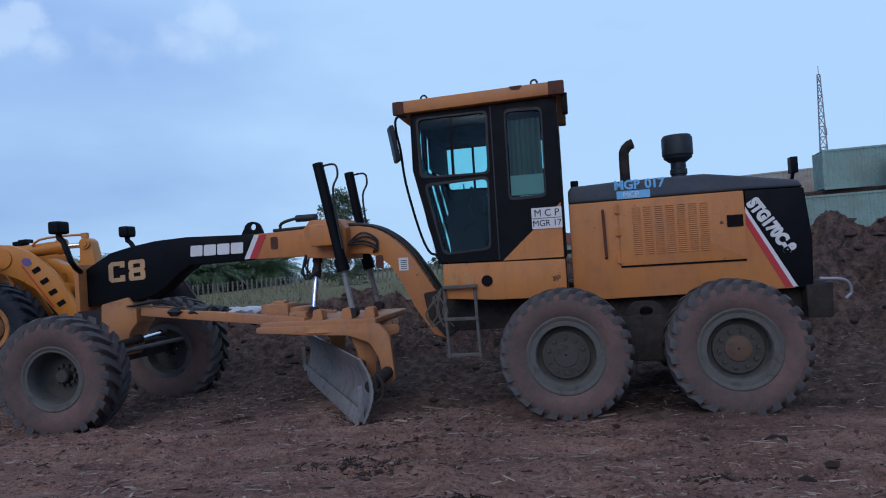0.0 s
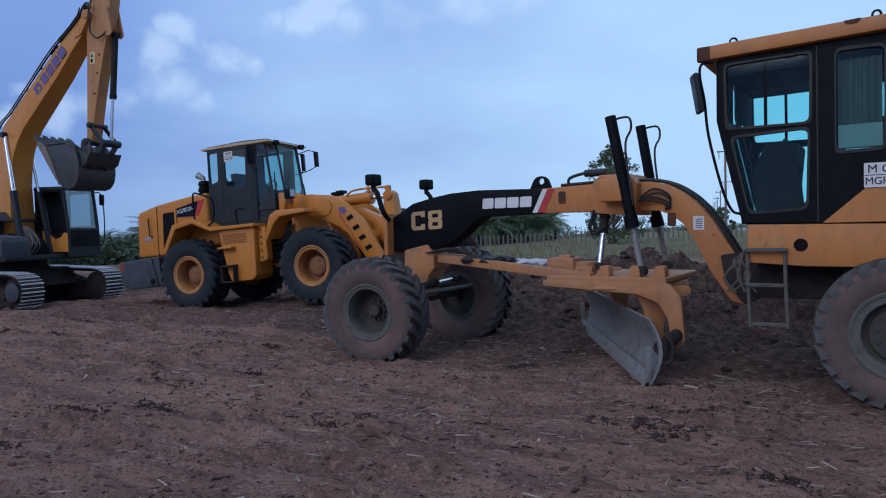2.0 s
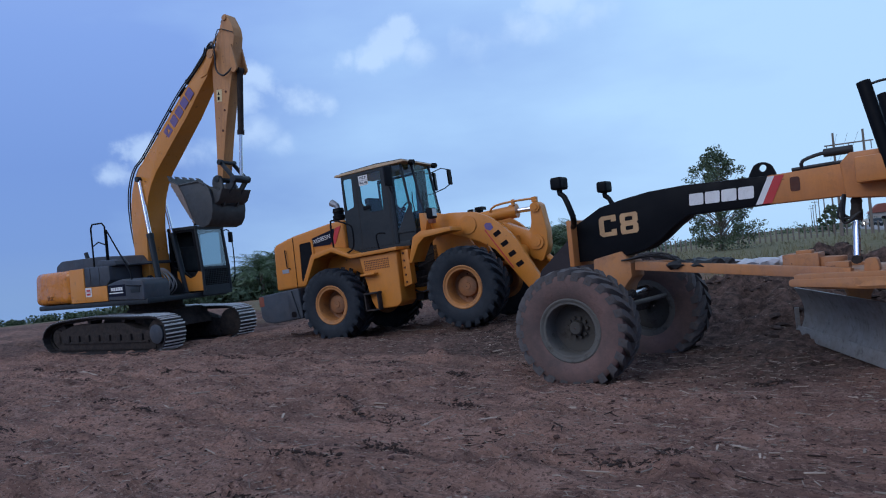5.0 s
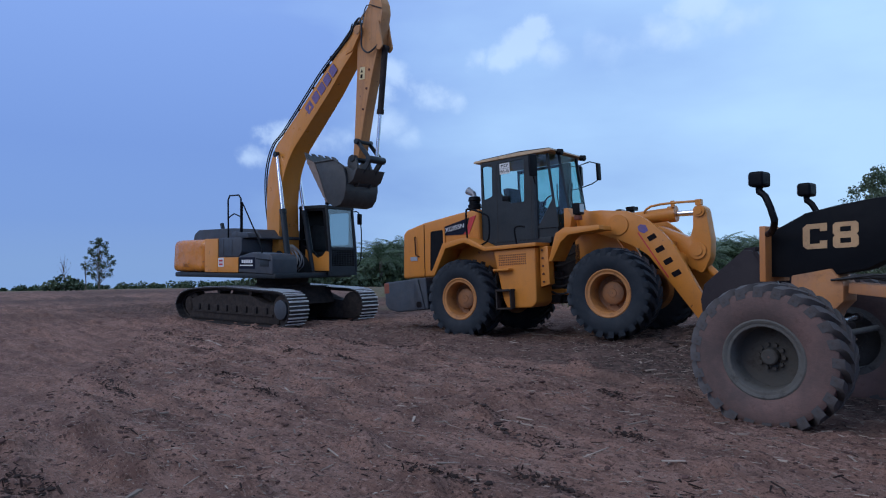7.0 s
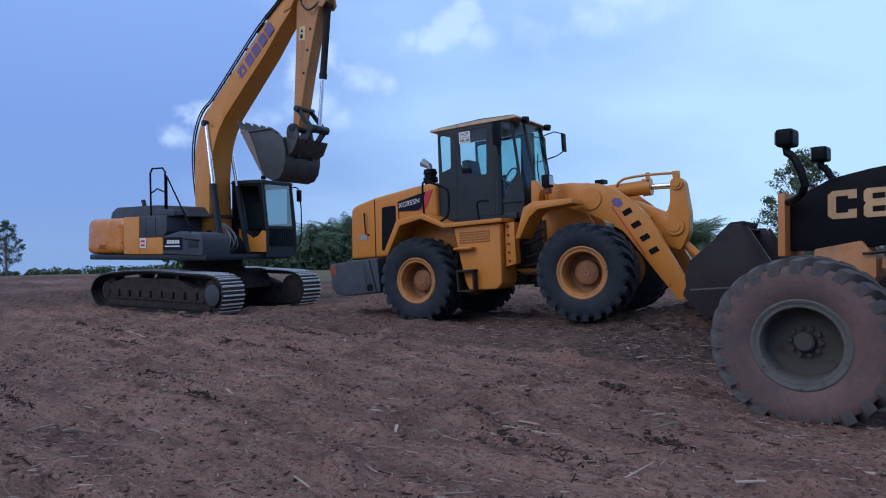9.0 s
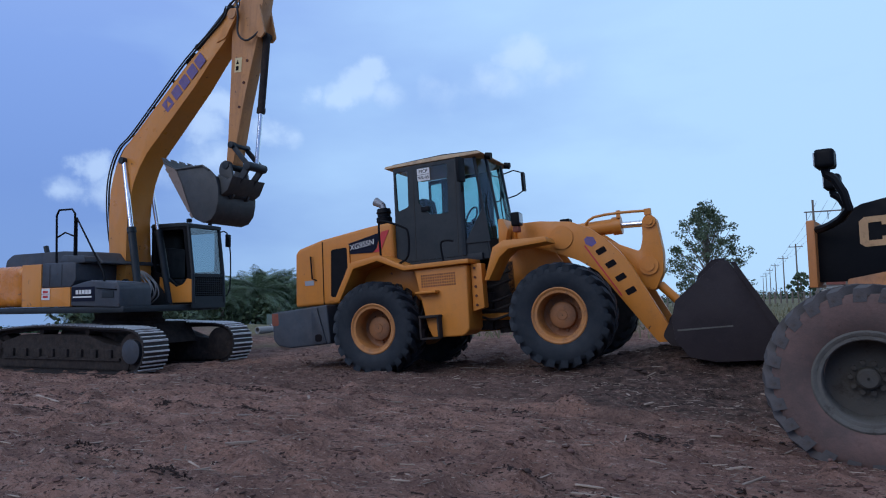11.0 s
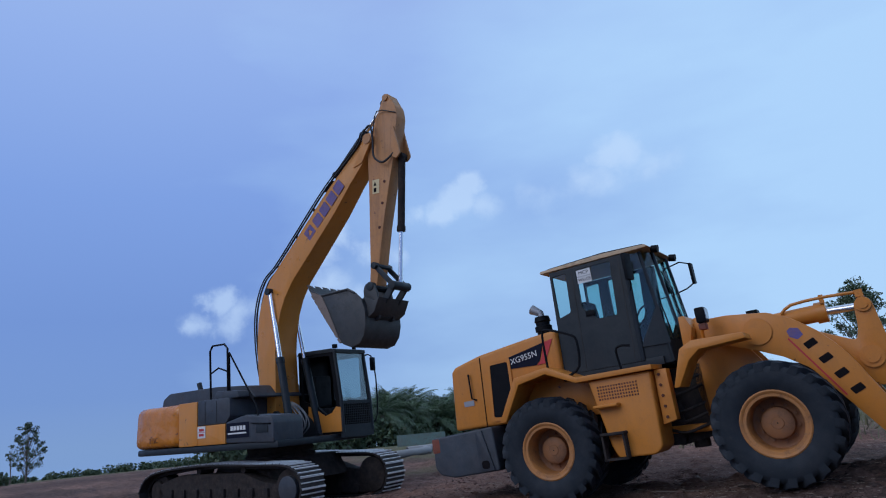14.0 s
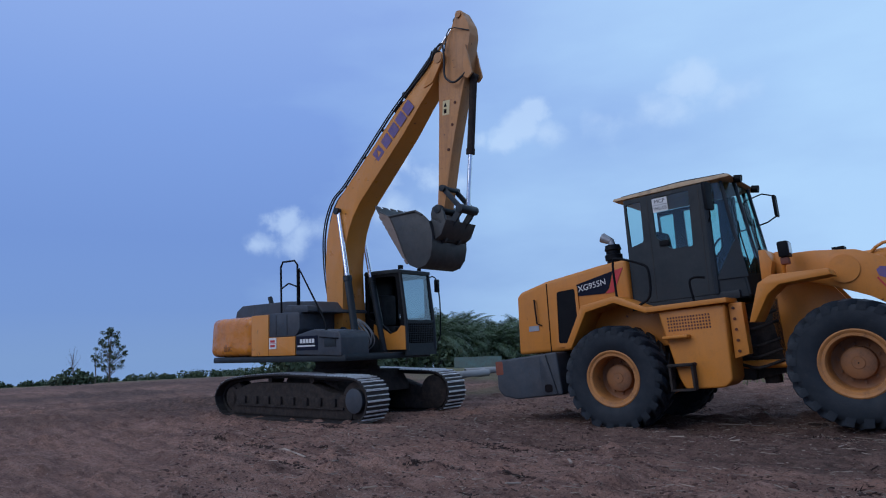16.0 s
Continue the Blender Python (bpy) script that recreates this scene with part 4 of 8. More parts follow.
    # drawbar, circle, blade
    for s in (1, -1):
        bm = BM()
        a, b = Vector((6.36, s * 0.10, 1.20)), Vector((3.9, s * 0.52, 0.99))
        d = b - a
        box(bm, (a + b) / 2, (d.length, 0.11, 0.115), d.to_track_quat("X", "Z").to_matrix().to_4x4())
        part("drawbar", soften(bm, 0.012), PAINT_GD, g)
    bm = BM()
    prism(bm, rounded(rect(2.98, 0.945, 4.4, 1.015), 0.02), -0.72, 0.72)
    part("drawbar_plate", soften(bm, 0.008), PAINT_GD, g)
    bm = BM()
    lathe(bm, [(0.50, 0.85), (0.74, 0.85), (0.76, 0.88), (0.74, 0.935), (0.50, 0.935), (0.50, 0.85)], 48, "z", (3.68, 0, 0.0))
    part("circle", bm, PAINT_GD, g, "turning circle ring under the drawbar")
    bm = BM()
    rod(bm, (4.15, 0.1, 1.01), (4.15, 0.1, 1.16), 0.15)
    box(bm, (4.05, 0.35, 1.06), (0.22, 0.16, 0.10))
    part("circle_drive", soften(bm, 0.01), PAINT_GD, g)
    for x in (3.72, 3.36, 3.08):
        bm = BM()
        prism(bm, rounded([(x - 0.07, 1.01), (x + 0.07, 1.01), (x + 0.05, 1.14), (x - 0.05, 1.14)], 0.03), 0.46, 0.62)
        part("lug", soften(bm, 0.008), PAINT_GD, g)
    centre, along = Vector((3.905, -0.30, 0)), Vector((2.07, -3.46, 0)).normalized()
    face = Vector((along.y * -1, along.x, 0))
    turn = Matrix((( *along, 0), (*face, 0), (0, 0, 1, 0), (0, 0, 0, 1))).transposed()
    bl = Matrix.Translation(centre) @ turn
    arc = [(0.10 - 0.11 * math.sin(math.pi * f), 0.0 + 0.66 * f) for f in np.linspace(0, 1, 9)]
    bm = BM()
    rows = [[bm.verts.new((x, y - t, z)) for y, z in arc] for x in (-2.02, 2.02) for t in (0, 0.03)]
    for a, b in ((0, 1), (2, 3)):
        for i in range(8):
            bm.faces.new((rows[a][i], rows[a][i + 1], rows[b][i + 1], rows[b][i]))
    for a, b in ((0, 2), (1, 3)):
        for i in range(8):
            bm.faces.new((rows[a][i], rows[a][i + 1], rows[b][i + 1], rows[b][i]))
    for i in (0, 8):
        bm.faces.new((rows[0][i], rows[1][i], rows[3][i], rows[2][i]))
    blade = part("blade", bm, STEEL, g, "worn scoured steel moldboard blade", bl)
    bm = BM()
    box(bm, (0, 0.125, 0.06), (4.04, 0.02, 0.16), pose(0, 0, 0, 18))
    part("cutting_edge", soften(bm, 0.004), STEEL, blade)
    for s in (-1.99, 1.99):
        bm = BM()
        box(bm, (s, 0.10, 0.20), (0.05, 0.05, 0.36))
        part("end_bit", soften(bm, 0.005), STEEL, blade)
    bm = BM()
    box(bm, (0, -0.16, 0.22), (2.6, 0.05, 0.06))
    box(bm, (0, -0.12, 0.50), (2.6, 0.05, 0.06))
    part("slide_rail", bm, UNDER, blade)
    for s in (-1.05, 0.75):
        bm = BM()
        prism(bm, rounded([(-0.62, 0.90), (0.05, 0.90), (-0.02, 0.80), (-0.10, 0.62), (-0.12, 0.20), (-0.26, 0.16), (-0.30, 0.30), (-0.33, 0.62), (-0.42, 0.76), (-0.62, 0.80)], 0.04), -0.05, 0.05)
        part("blade_arm", soften(bm, 0.01), PAINT_GD, blade, "curved orange arm holding the blade", pose(s, 0, 0, 0, 0, 90))
    # side arm of the circle that shows from the left
    bm = BM()
    prism(bm, rounded([(4.45, 0.97), (2.95, 0.96), (2.82, 0.82), (2.78, 0.30), (2.92, 0.22), (2.96, 0.56), (3.06, 0.74), (3.30, 0.83), (3.7, 0.85), (4.45, 0.90)], 0.05), 0.66, 0.74)
    part("circle_arm", soften(bm, 0.012), PAINT_GD, g)
    bm = BM()
    rod(bm, (2.87, 0.68, 0.40), (2.87, 1.38, 0.36), 0.07)
    tube(bm, [(2.84, 1.30, 0.48), (2.76, 1.34, 0.40), (2.76, 1.36, 0.25), (2.86, 1.40, 0.16)], 0.018, smooth=4)
    part("tilt_link", bm, UNDER, g)
    # saddle and lift cylinders
    bm = BM()
    prism(bm, [(3.42, 1.72), (3.92, 1.76), (3.95, 2.12), (3.86, 2.22), (3.50, 2.22), (3.40, 2.10)], -0.34, 0.34)
    part("saddle", soften(bm, 0.02), PAINT_G, g)
    for s in (1, -1):
        bm = BM()
        box(bm, (3.62, s * 0.44, 2.02), (0.34, 0.22, 0.26))
        part("cylinder_trunnion", soften(bm, 0.025), PAINT_G, g)
        tx = 3.65 if s > 0 else 3.60
        bm = BM()
        rod(bm, (tx, s * 0.50, 2.88), (3.40, s * 0.52, 1.60), 0.064, seg=18)
        rod(bm, (3.43, s * 0.52, 1.72), (3.395, s * 0.52, 1.575), 0.080, seg=18)
        c = part("lift_cylinder", bm, BLACK, g, "black upright hydraulic lift cylinder")
        bm = BM()
        rod(bm, (3.40, s * 0.52, 1.60), (3.30, s * 0.54, 1.08), 0.034)
        part("rod", bm, STEEL, c)
        bm = BM()
        tube(bm, [(tx - 0.03, s * 0.50, 2.84), (tx - 0.18, s * 0.50 + 0.02, 2.855), (tx - 0.245, s * 0.50 + 0.03, 2.82), (tx - 0.25, s * 0.50 + 0.03, 2.70), (tx - 0.19, s * 0.50 + 0.04, 2.56), (tx - 0.21, s * 0.50 + 0.05, 2.25), (tx - 0.27, s * 0.50 + 0.05, 1.84)], 0.013, smooth=3)
        part("hydraulic_hose", bm, HOSE, c)
        bm = BM()
        rod(bm, (3.30, s * 0.47, 1.08), (3.30, s * 0.61, 1.08), 0.06)
        part("rod_eye", bm, UNDER, c)
    ram(g, (3.86, 0.15, 1.72), (3.88, 0.32, 1.12), 0.05, 0.3, UNDER, "side_shift_cylinder", 0.035)
    bm = BM()
    tube(bm, [(4.35, 0.1, 2.13), (4.33, 0.12, 2.22), (4.15, 0.12, 2.27), (4.0, 0.12, 2.27)], 0.02, smooth=3)
    rod(bm, (4.12, 0.12, 2.27), (3.85, 0.12, 2.27), 0.045)
    part("accumulator", bm, HOSE, g)
    for k in range(4):
        y = 0.12 + 0.06 * k
        bm = BM()
        tube(bm, [(3.95, y, 1.80), (4.02 - 0.05 * (k % 2), y + 0.05, 1.66 - 0.04 * (k % 3)), (3.93 + 0.03 * (k % 2), y + 0.02, 1.55 - 0.05 * (k % 2)), (3.82, y, 1.60)], 0.013, smooth=4)
        part("hydraulic_hose", bm, HOSE, g)
    for k in range(4):
        bm = BM()
        tube(bm, [(3.45, 0.19 + 0.03 * k, 1.9), (3.24 - 0.04 * (k % 2), 0.20, 2.03 - 0.05 * k), (3.06, 0.19, 1.93 - 0.04 * k), (3.12, 0.17, 1.78)], 0.012, smooth=4)
        part("hydraulic_hose", bm, HOSE, g)
    for k in range(4):
        bm = BM()
        tube(bm, [(6.5, 0.10 + 0.05 * k, 1.28), (6.2 - 0.08 * k, 0.08 + 0.05 * k, 1.31 + 0.03 * (k % 2)), (5.7, 0.02 + 0.05 * k, 1.20), (5.0, 0.05 * k - 0.1, 1.15)], 0.012, smooth=4)
        part("brake_hose", bm, HOSE, g)
    bm = BM()
    rng = np.random.default_rng(4)
    for k in range(5):
        vs = bmesh.ops.create_icosphere(bm, subdivisions=2, radius=1)["verts"]
        bmesh.ops.transform(bm, matrix=Matrix.Translation((4.65 + 0.13 * k, -0.05 + 0.08 * (k % 2), 1.13)) @ Matrix.Diagonal((0.13, 0.12, 0.06, 1)), verts=vs)
        for v in vs:
            v.co += Vector(rng.normal(0, 0.012, 3))
    part("plastic_bundle", bm, TARP, g, "crumpled pale plastic lying on the drawbar")
    bm = BM()
    for k in range(7):
        vs = bmesh.ops.create_icosphere(bm, subdivisions=2, radius=1)["verts"]
        bmesh.ops.transform(bm, matrix=Matrix.Translation((5.30 + 0.10 * k, 0.02 + 0.09 * (k % 3), 1.17 + 0.015 * (k % 2))) @ Matrix.Diagonal((0.14, 0.13, 0.055, 1)), verts=vs)
        for v in vs:
            v.co += Vector(rng.normal(0, 0.014, 3))
    part("sheet_bundle", bm, HOSE, g, "crumpled black sheeting lying on the drawbar")
    bm = BM()
    box(bm, (4.42, 0.10, 1.11), (0.36, 0.34, 0.20))
    box(bm, (4.40, 0.10, 1.22), (0.16, 0.16, 0.05))
    part("swing_gearbox", soften(bm, 0.015), PAINT_GD, g)
    # rear chassis
    bm = BM()
    prism(bm, [(-1.72, 0.88), (2.05, 0.80), (2.2, 1.0), (2.12, 1.16), (-1.72, 1.12)], -0.45, 0.45)
    part("rear_chassis", soften(bm, 0.02), UNDER, g)
    bm = BM()
    prism(bm, [(2.25, 0.70), (2.45, 0.95), (2.5, 1.25), (2.1, 1.3), (1.9, 0.9)], -0.30, 0.30)
    part("articulation", soften(bm, 0.03), UNDER, g)
    bm = BM()
    prism(bm, [(-1.62, 0.80), (-1.86, 0.80), (-1.88, 1.16), (-1.62, 1.14)], -0.62, 0.62)
    part("rear_bumper", soften(bm, 0.015), UNDER, g)
    bm = BM()
    tube(bm, [(-1.75, 0.60, 1.20), (-2.0, 0.58, 1.17), (-2.06, 0.56, 1.05), (-2.0, 0.56, 0.98)], 0.018, smooth=4)
    part("tow_hook", bm, GALV, g)
    # engine hood
    bm = BM()
    prism(bm, [(0.73, 1.09), (0.73, 2.155), (-1.08, 2.165), (-1.08, 1.98), (-1.53, 1.115)], -0.60, 0.60)
    part("hood_side", soften(bm, 0.015), PAINT_G, g)
    bm = BM()
    prism(bm, [(0.73, 2.16), (0.73, 2.30), (0.69, 2.345), (0.22, 2.365), (-0.70, 2.375), (-1.05, 2.325), (-1.62, 2.235), (-1.67, 2.16), (-1.085, 2.17)], -0.595, 0.595)
    part("hood_top", soften(bm, 0.03, seg=3), HOODTOP, g, "faded blue-grey sheet-metal engine hood top")
    bm = BM()
    prism(bm, [(-1.09, 2.165), (-1.67, 2.155), (-1.72, 1.63), (-1.70, 1.12), (-1.555, 1.115), (-1.09, 1.99)], -0.598, 0.598)
    part("hood_rear", soften(bm, 0.02), BLACK, g)
    for s in (1, -1):
        part("stripe", plate([(-1.085, 1.995), (-1.085, 1.925), (-1.50, 1.13), (-1.545, 1.13)], s * 0.601, 0.003, s), WHITE, g, "white slanting stripe")
        part("stripe", plate([(-1.085, 1.925), (-1.085, 1.80), (-1.425, 1.13), (-1.50, 1.13)], s * 0.601, 0.003, s), RED, g, "red slanting stripe")
    letters("STG170C-8", 0.170, WHITE, g, on_left(-1.325, 0.602, 1.775, -57), width=0.80, bold=0.012)
    bm = BM()
    prism(bm, rounded(rect(-1.075, 1.445, 0.205, 2.145), 0.015), 0.603, 0.618)
    door = part("hood_door", soften(bm, 0.004), PAINT_G, g)
    bm = BM()
    box(bm, (-0.43, 0.604, 1.435), (1.28, 0.006, 0.02))
    part("door_gap", bm, INK, door)
    for c in range(7):
        bm = BM()
        x = 0.02 - 0.115 * c
        for r in range(24):
            box(bm, (x, 0.620, 1.565 + 0.0218 * r), (0.082, 0.012, 0.010), pose(0, 0, 0, 30))
        part("louvre", bm, PAINT_G, door)
    bm = BM()
    prism(bm, rounded(rect(-1.055, 1.79, -0.895, 1.915), 0.01), 0.615, 0.625)
    part("latch", bm, INK, door, "dark latch recess")
    for z in (1.52, 1.82, 2.06):
        bm = BM()
        box(bm, (0.21, 0.615, z), (0.07, 0.02, 0.085))
        rod(bm, (0.21, 0.625, z - 0.05), (0.21, 0.625, z + 0.05), 0.011, seg=8)
        part("hinge", bm, PAINT_G, door)
    bm = BM()
    tube(bm, [(0.37, 0.60, 2.06), (0.37, 0.63, 2.05), (0.36, 0.63, 1.55), (0.36, 0.60, 1.54)], 0.016)
    part("grab_handle", bm, RUST, g)
    part("painted_patch", plate(rect(-0.14, 2.17, 0.21, 2.255), 0.598, 0.002), BLUEPAINT, g, "hand-painted light blue patch")
    letters("MGR 017", 0.135, BLUEPAINT, g, on_left(-0.03, 0.600, 2.315), bold=0.005)
    letters("MCP", 0.085, WHITE, g, on_left(0.06, 0.602, 2.212))
    bm = BM()
    rod(bm, (0.65, 0.35, 2.33), (0.65, 0.35, 2.43), 0.045)
    part("filler_cap", bm, BLACK, g)
    bm = BM()
    tube(bm, [(0.06, 0, 2.35), (0.06, 0, 2.68), (0.05, 0, 2.77), (0.0, 0.0, 2.83), (-0.05, 0.0, 2.85)], 0.058, 14, smooth=3)
    part("exhaust_pipe", bm, UNDER, g, "sooty black bent exhaust pipe")
    bm = BM()
    lathe(bm, [(0.0, 2.36), (0.085, 2.36), (0.085, 2.44), (0.095, 2.45), (0.095, 2.50), (0.085, 2.51), (0.085, 2.58), (0.155, 2.63), (0.162, 2.66), (0.172, 2.67), (0.172, 2.86), (0.15, 2.895), (0.0, 2.90)], 28, "z", (-0.54, 0, 0))
    part("air_precleaner", bm, GREY, g, "dark drum-shaped air pre-cleaner")
    bm = BM()
    tube(bm, [(-1.60, 0.42, 2.2), (-1.62, 0.45, 2.33)], 0.02)
    box(bm, (-1.62, 0.46, 2.40), (0.07, 0.12, 0.17))
    part("rear_lamp", soften(bm, 0.02), BLACK, g)
    # cab
    bm = BM()
    prism(bm, [(2.13, 1.20), (2.13, 1.585), (0.80, 1.565), (0.80, 1.16), (1.60, 1.165)], -0.85, 0.85)
    part("cab_base", soften(bm, 0.015), PAINT_G, g)
    bm = BM()
    lathe(bm, [(0.0, 0.853), (0.062, 0.853), (0.062, 0.857), (0.0, 0.857)], 20, "y", (1.65, 0, 1.375))
    part("step_hole", bm, INK, g)
    outline = [(2.38, 3.27), (2.385, 2.66), (2.27, 2.02), (2.15, 1.60), (0.80, 1.58), (0.80, 3.30)]
    up = rounded([(2.31, 3.20), (1.56, 3.21), (1.57, 2.56), (2.30, 2.57)], 0.06)
    low = rounded([(2.26, 2.46), (1.58, 2.49), (1.60, 1.74), (2.10, 1.71)], 0.07)
    rear = rounded([(1.34, 3.19), (0.96, 3.18), (0.965, 2.27), (1.345, 2.26)], 0.06)
    for s in (1, -1):
        bm = BM()
        holed(bm, outline, [up, low, rear], s * 0.80, s * 0.852)
        cs = part("cab_side", bm, BLACK, g, "black cab side with three windows")
        for hole, mat in ((up, GLASS_G), (low, GLASS_G), (rear, GLASS_D if s > 0 else GLASS_G)):
            bm = BM()
            prism(bm, hole, s * 0.822, s * 0.828)
            pane = part("pane", bm, mat, cs)
            pane.visible_shadow = False
            bm = BM()
            c = Vector((sum(p[0] for p in hole) / len(hole), sum(p[1] for p in hole) / len(hole)))
            outer = [tuple(c + (Vector(p) - c) * 1.07) for p in hole]
            holed(bm, outer, [hole], s * 0.853, s * 0.860)
            part("window_seal", bm, HOSE, cs)
        bm = BM()
        box(bm, (1.50, s * 0.854, 2.45), (0.012, 0.006, 1.72))
        part("door_seam", bm, HOSE, cs)
        part("corner_panel", plate([(1.46, 1.585), (0.81, 2.17), (0.81, 1.585)], s * 0.854, 0.003, s), PAINT_G, cs, "orange lower rear corner panel")
        bm = BM()
        box(bm, (1.95, s * 0.83, 2.88), (0.03, 0.02, 0.64))
        part("window_slide", bm, BLACK, cs)
    bm = BM()
    prism(bm, [(1.33, 2.28), (0.98, 2.28), (0.98, 3.18), (1.33, 3.18)], 0.74, 0.76)
    bmesh.ops.subdivide_edges(bm, edges=[e for e in bm.edges if abs(e.verts[0].co.x - e.verts[1].co.x) > 0.2], cuts=22)
    for v in bm.verts:
        v.co.y += 0.02 * math.sin(v.co.x * 110)
    part("curtain", bm, CURTAIN, g, "grey-green pleated curtain behind the rear side window")
    bm = BM()
    prism(bm, rect(0.975, 2.285, 1.33, 2.50), 0.79, 0.80)
    part("window_sheet", bm, SHEET, g, "pale blue-green sheet behind the glass")
    # front and rear of the cab: pillars, rails and glass
    for x0, z0, x1, z1, nm in ((2.385, 2.66, 2.38, 3.27, "upper_windscreen"), (2.15, 1.60, 2.385, 2.66, "lower_windscreen")):
        for y in (-0.78, -0.26, 0.26, 0.78):
            bm = BM()
            a, b = Vector((x0, y, z0)), Vector((x1, y, z1))
            rod(bm, a, b, 0.035, seg=8)
            part("pillar", bm, BLACK, g)
        bm = BM()
        vs = [bm.verts.new(p) for p in ((x0, -0.78, z0), (x0, 0.78, z0), (x1, 0.78, z1), (x1, -0.78, z1))]
        f = bm.faces.new(vs)
        ext = bmesh.ops.extrude_face_region(bm, geom=[f])["geom"]
        bmesh.ops.translate(bm, verts=[q for q in ext if isinstance(q, bmesh.types.BMVert)], vec=(-0.006, 0, 0))
        part(nm, bm, GLASS_G, g).visible_shadow = False
    bm = BM()
    box(bm, (2.36, 0, 3.24), (0.06, 1.6, 0.09))
    box(bm, (2.38, 0, 2.66), (0.05, 1.6, 0.07))
    box(bm, (2.16, 0, 1.64), (0.06, 1.6, 0.10))
    part("cab_front_rails", bm, BLACK, g)
    bm = BM()
    for y in (-0.78, 0.0, 0.78):
        box(bm, (0.82, y, 2.44), (0.06, 0.10, 1.72))
    box(bm, (0.82, 0, 1.78), (0.05, 1.6, 0.42))
    box(bm, (0.82, 0, 3.22), (0.05, 1.6, 0.12))
    part("cab_back", bm, BLACK, g)
    bm = BM()
    box(bm, (0.815, 0, 2.58), (0.006, 1.5, 1.15))
    part("rear_glass", bm, GLASS_D, g).visible_shadow = False
    bm = BM()
    prism(bm, [(2.16, 1.585), (0.82, 1.575), (0.82, 1.61), (2.16, 1.62)], -0.79, 0.79)
    part("cab_floor", bm, BLACK, g)
    bm = BM()
    prism(bm, [(2.33, 3.10), (2.33, 3.262), (0.86, 3.30), (0.86, 3.12)], -0.78, 0.78)
    part("headliner", soften(bm, 0.02), BLACK, g, "black cab headliner")
    bm = BM()
    prism(bm, [(2.56, 3.27), (2.56, 3.41), (0.70, 3.455), (0.70, 3.315)], -0.93, 0.93)
    roof = part("roof", soften(bm, 0.02), PAINT_G, g, "orange cab roof cap with rusty corners")
    for x, z, w in ((2.51, 3.335, 0.13), (0.78, 3.38, 0.17)):
        for s in (1, -1):
            bm = BM()
            box(bm, (x, s * 0.905, z), (w, 0.075, 0.15))
            part("corner_cap", soften(bm, 0.02), RUST, roof, "dark rusty roof corner")
    bm = BM()
    prism(bm, rounded([(1.28, 3.44), (1.13, 3.445), (1.16, 3.40), (1.25, 3.40)], 0.02), 0.929, 0.934)
    part("dent", bm, RUST, roof)
    bm = BM()
    box(bm, (0.70, 0.83, 3.22), (0.06, 0.12, 0.22))
    part("rear_lamp", soften(bm, 0.015), BLACK, roof)
    for x, z in ((2.28, 3.43), (1.02, 3.47)):
        bm = BM()
        rod(bm, (x, 0.6, z - 0.03), (x, 0.6, z + 0.04), 0.012, seg=8)
        tube(bm, [(x + 0.035 * math.cos(a), 0.6, z + 0.065 + 0.035 * math.sin(a)) for a in np.linspace(0, 6.28, 15)], 0.011, 6)
        part("eyebolt", bm, BLACK, roof)
    sign = part("number_sign", plate(rect(0.805, 1.90, 1.125, 2.125), 0.862, 0.006), WHITE, g, "white fleet number sign")
    bm = BM()
    box(bm, (0.965, 0.869, 2.012), (0.31, 0.003, 0.006))
    part("divider", bm, INK, sign)
    letters("M C P", 0.105, INK, sign, on_left(0.965, 0.869, 2.065))
    letters("MGR 17", 0.095, INK, sign, on_left(0.965, 0.869, 1.955), width=0.95)
    bm = BM()
    tube(bm, [(2.42, 0.92, 3.24), (2.52, 0.98, 3.22), (2.53, 1.0, 3.08), (2.49, 1.0, 2.85), (2.46, 0.98, 2.5), (2.36, 0.92, 2.0), (2.27, 0.88, 1.74), (2.18, 0.86, 1.69)], 0.014, smooth=4)
    stay = part("mirror_stay", bm, BLACK, g)
    bm = BM()
    box(bm, (2.55, 1.05, 2.92), (0.05, 0.20, 0.40), pose(0, 0, 0, 0, 9, 25))
    part("mirror", soften(bm, 0.035, seg=3), GREY, stay, "grey wing mirror housing")
    # inside the cab
    # added opaque panel, no known cab part: keeps light out of the upper windscreen
    bm = BM()
    prism(bm, [(2.34, 2.72), (2.31, 2.72), (2.31, 3.24), (2.34, 3.24)], -0.77, 0.25)
    part("sun_blind", soften(bm, 0.008), SEAT, g, "opaque dark panel added to block light through the upper windscreen")
    bm = BM()
    box(bm, (1.25, 0, 1.95), (0.5, 0.5, 0.14))
    box(bm, (1.0, 0, 2.3), (0.14, 0.5, 0.65), pose(0, 0, 0, 0, -8))
    box(bm, (1.25, 0, 1.75), (0.3, 0.3, 0.3))
    part("seat", soften(bm, 0.04), SEAT, g)
    bm = BM()
    rod(bm, (2.1, 0, 1.6), (1.85, 0, 2.25), 0.06)
    tube(bm, [(1.80 + 0.08 * math.cos(a), 0.19 * math.sin(a), 2.32 + 0.17 * math.cos(a)) for a in np.linspace(0, 6.28, 17)], 0.016)
    for y in (-0.3, -0.2, 0.2, 0.3):
        rod(bm, (1.95, y, 1.9), (1.85, y, 2.35), 0.012, seg=6)
    box(bm, (1.92, 0, 2.12), (0.16, 0.7, 0.22), pose(0, 0, 0, 0, 20))
    prism(bm, rounded([(2.12, 1.61), (1.70, 1.61), (1.74, 2.0), (1.70, 2.42), (2.02, 2.46), (2.16, 2.1)], 0.05), -0.30, 0.30)
    part("steering_console", bm, SEAT, g)
    # ladder
    bm = BM()
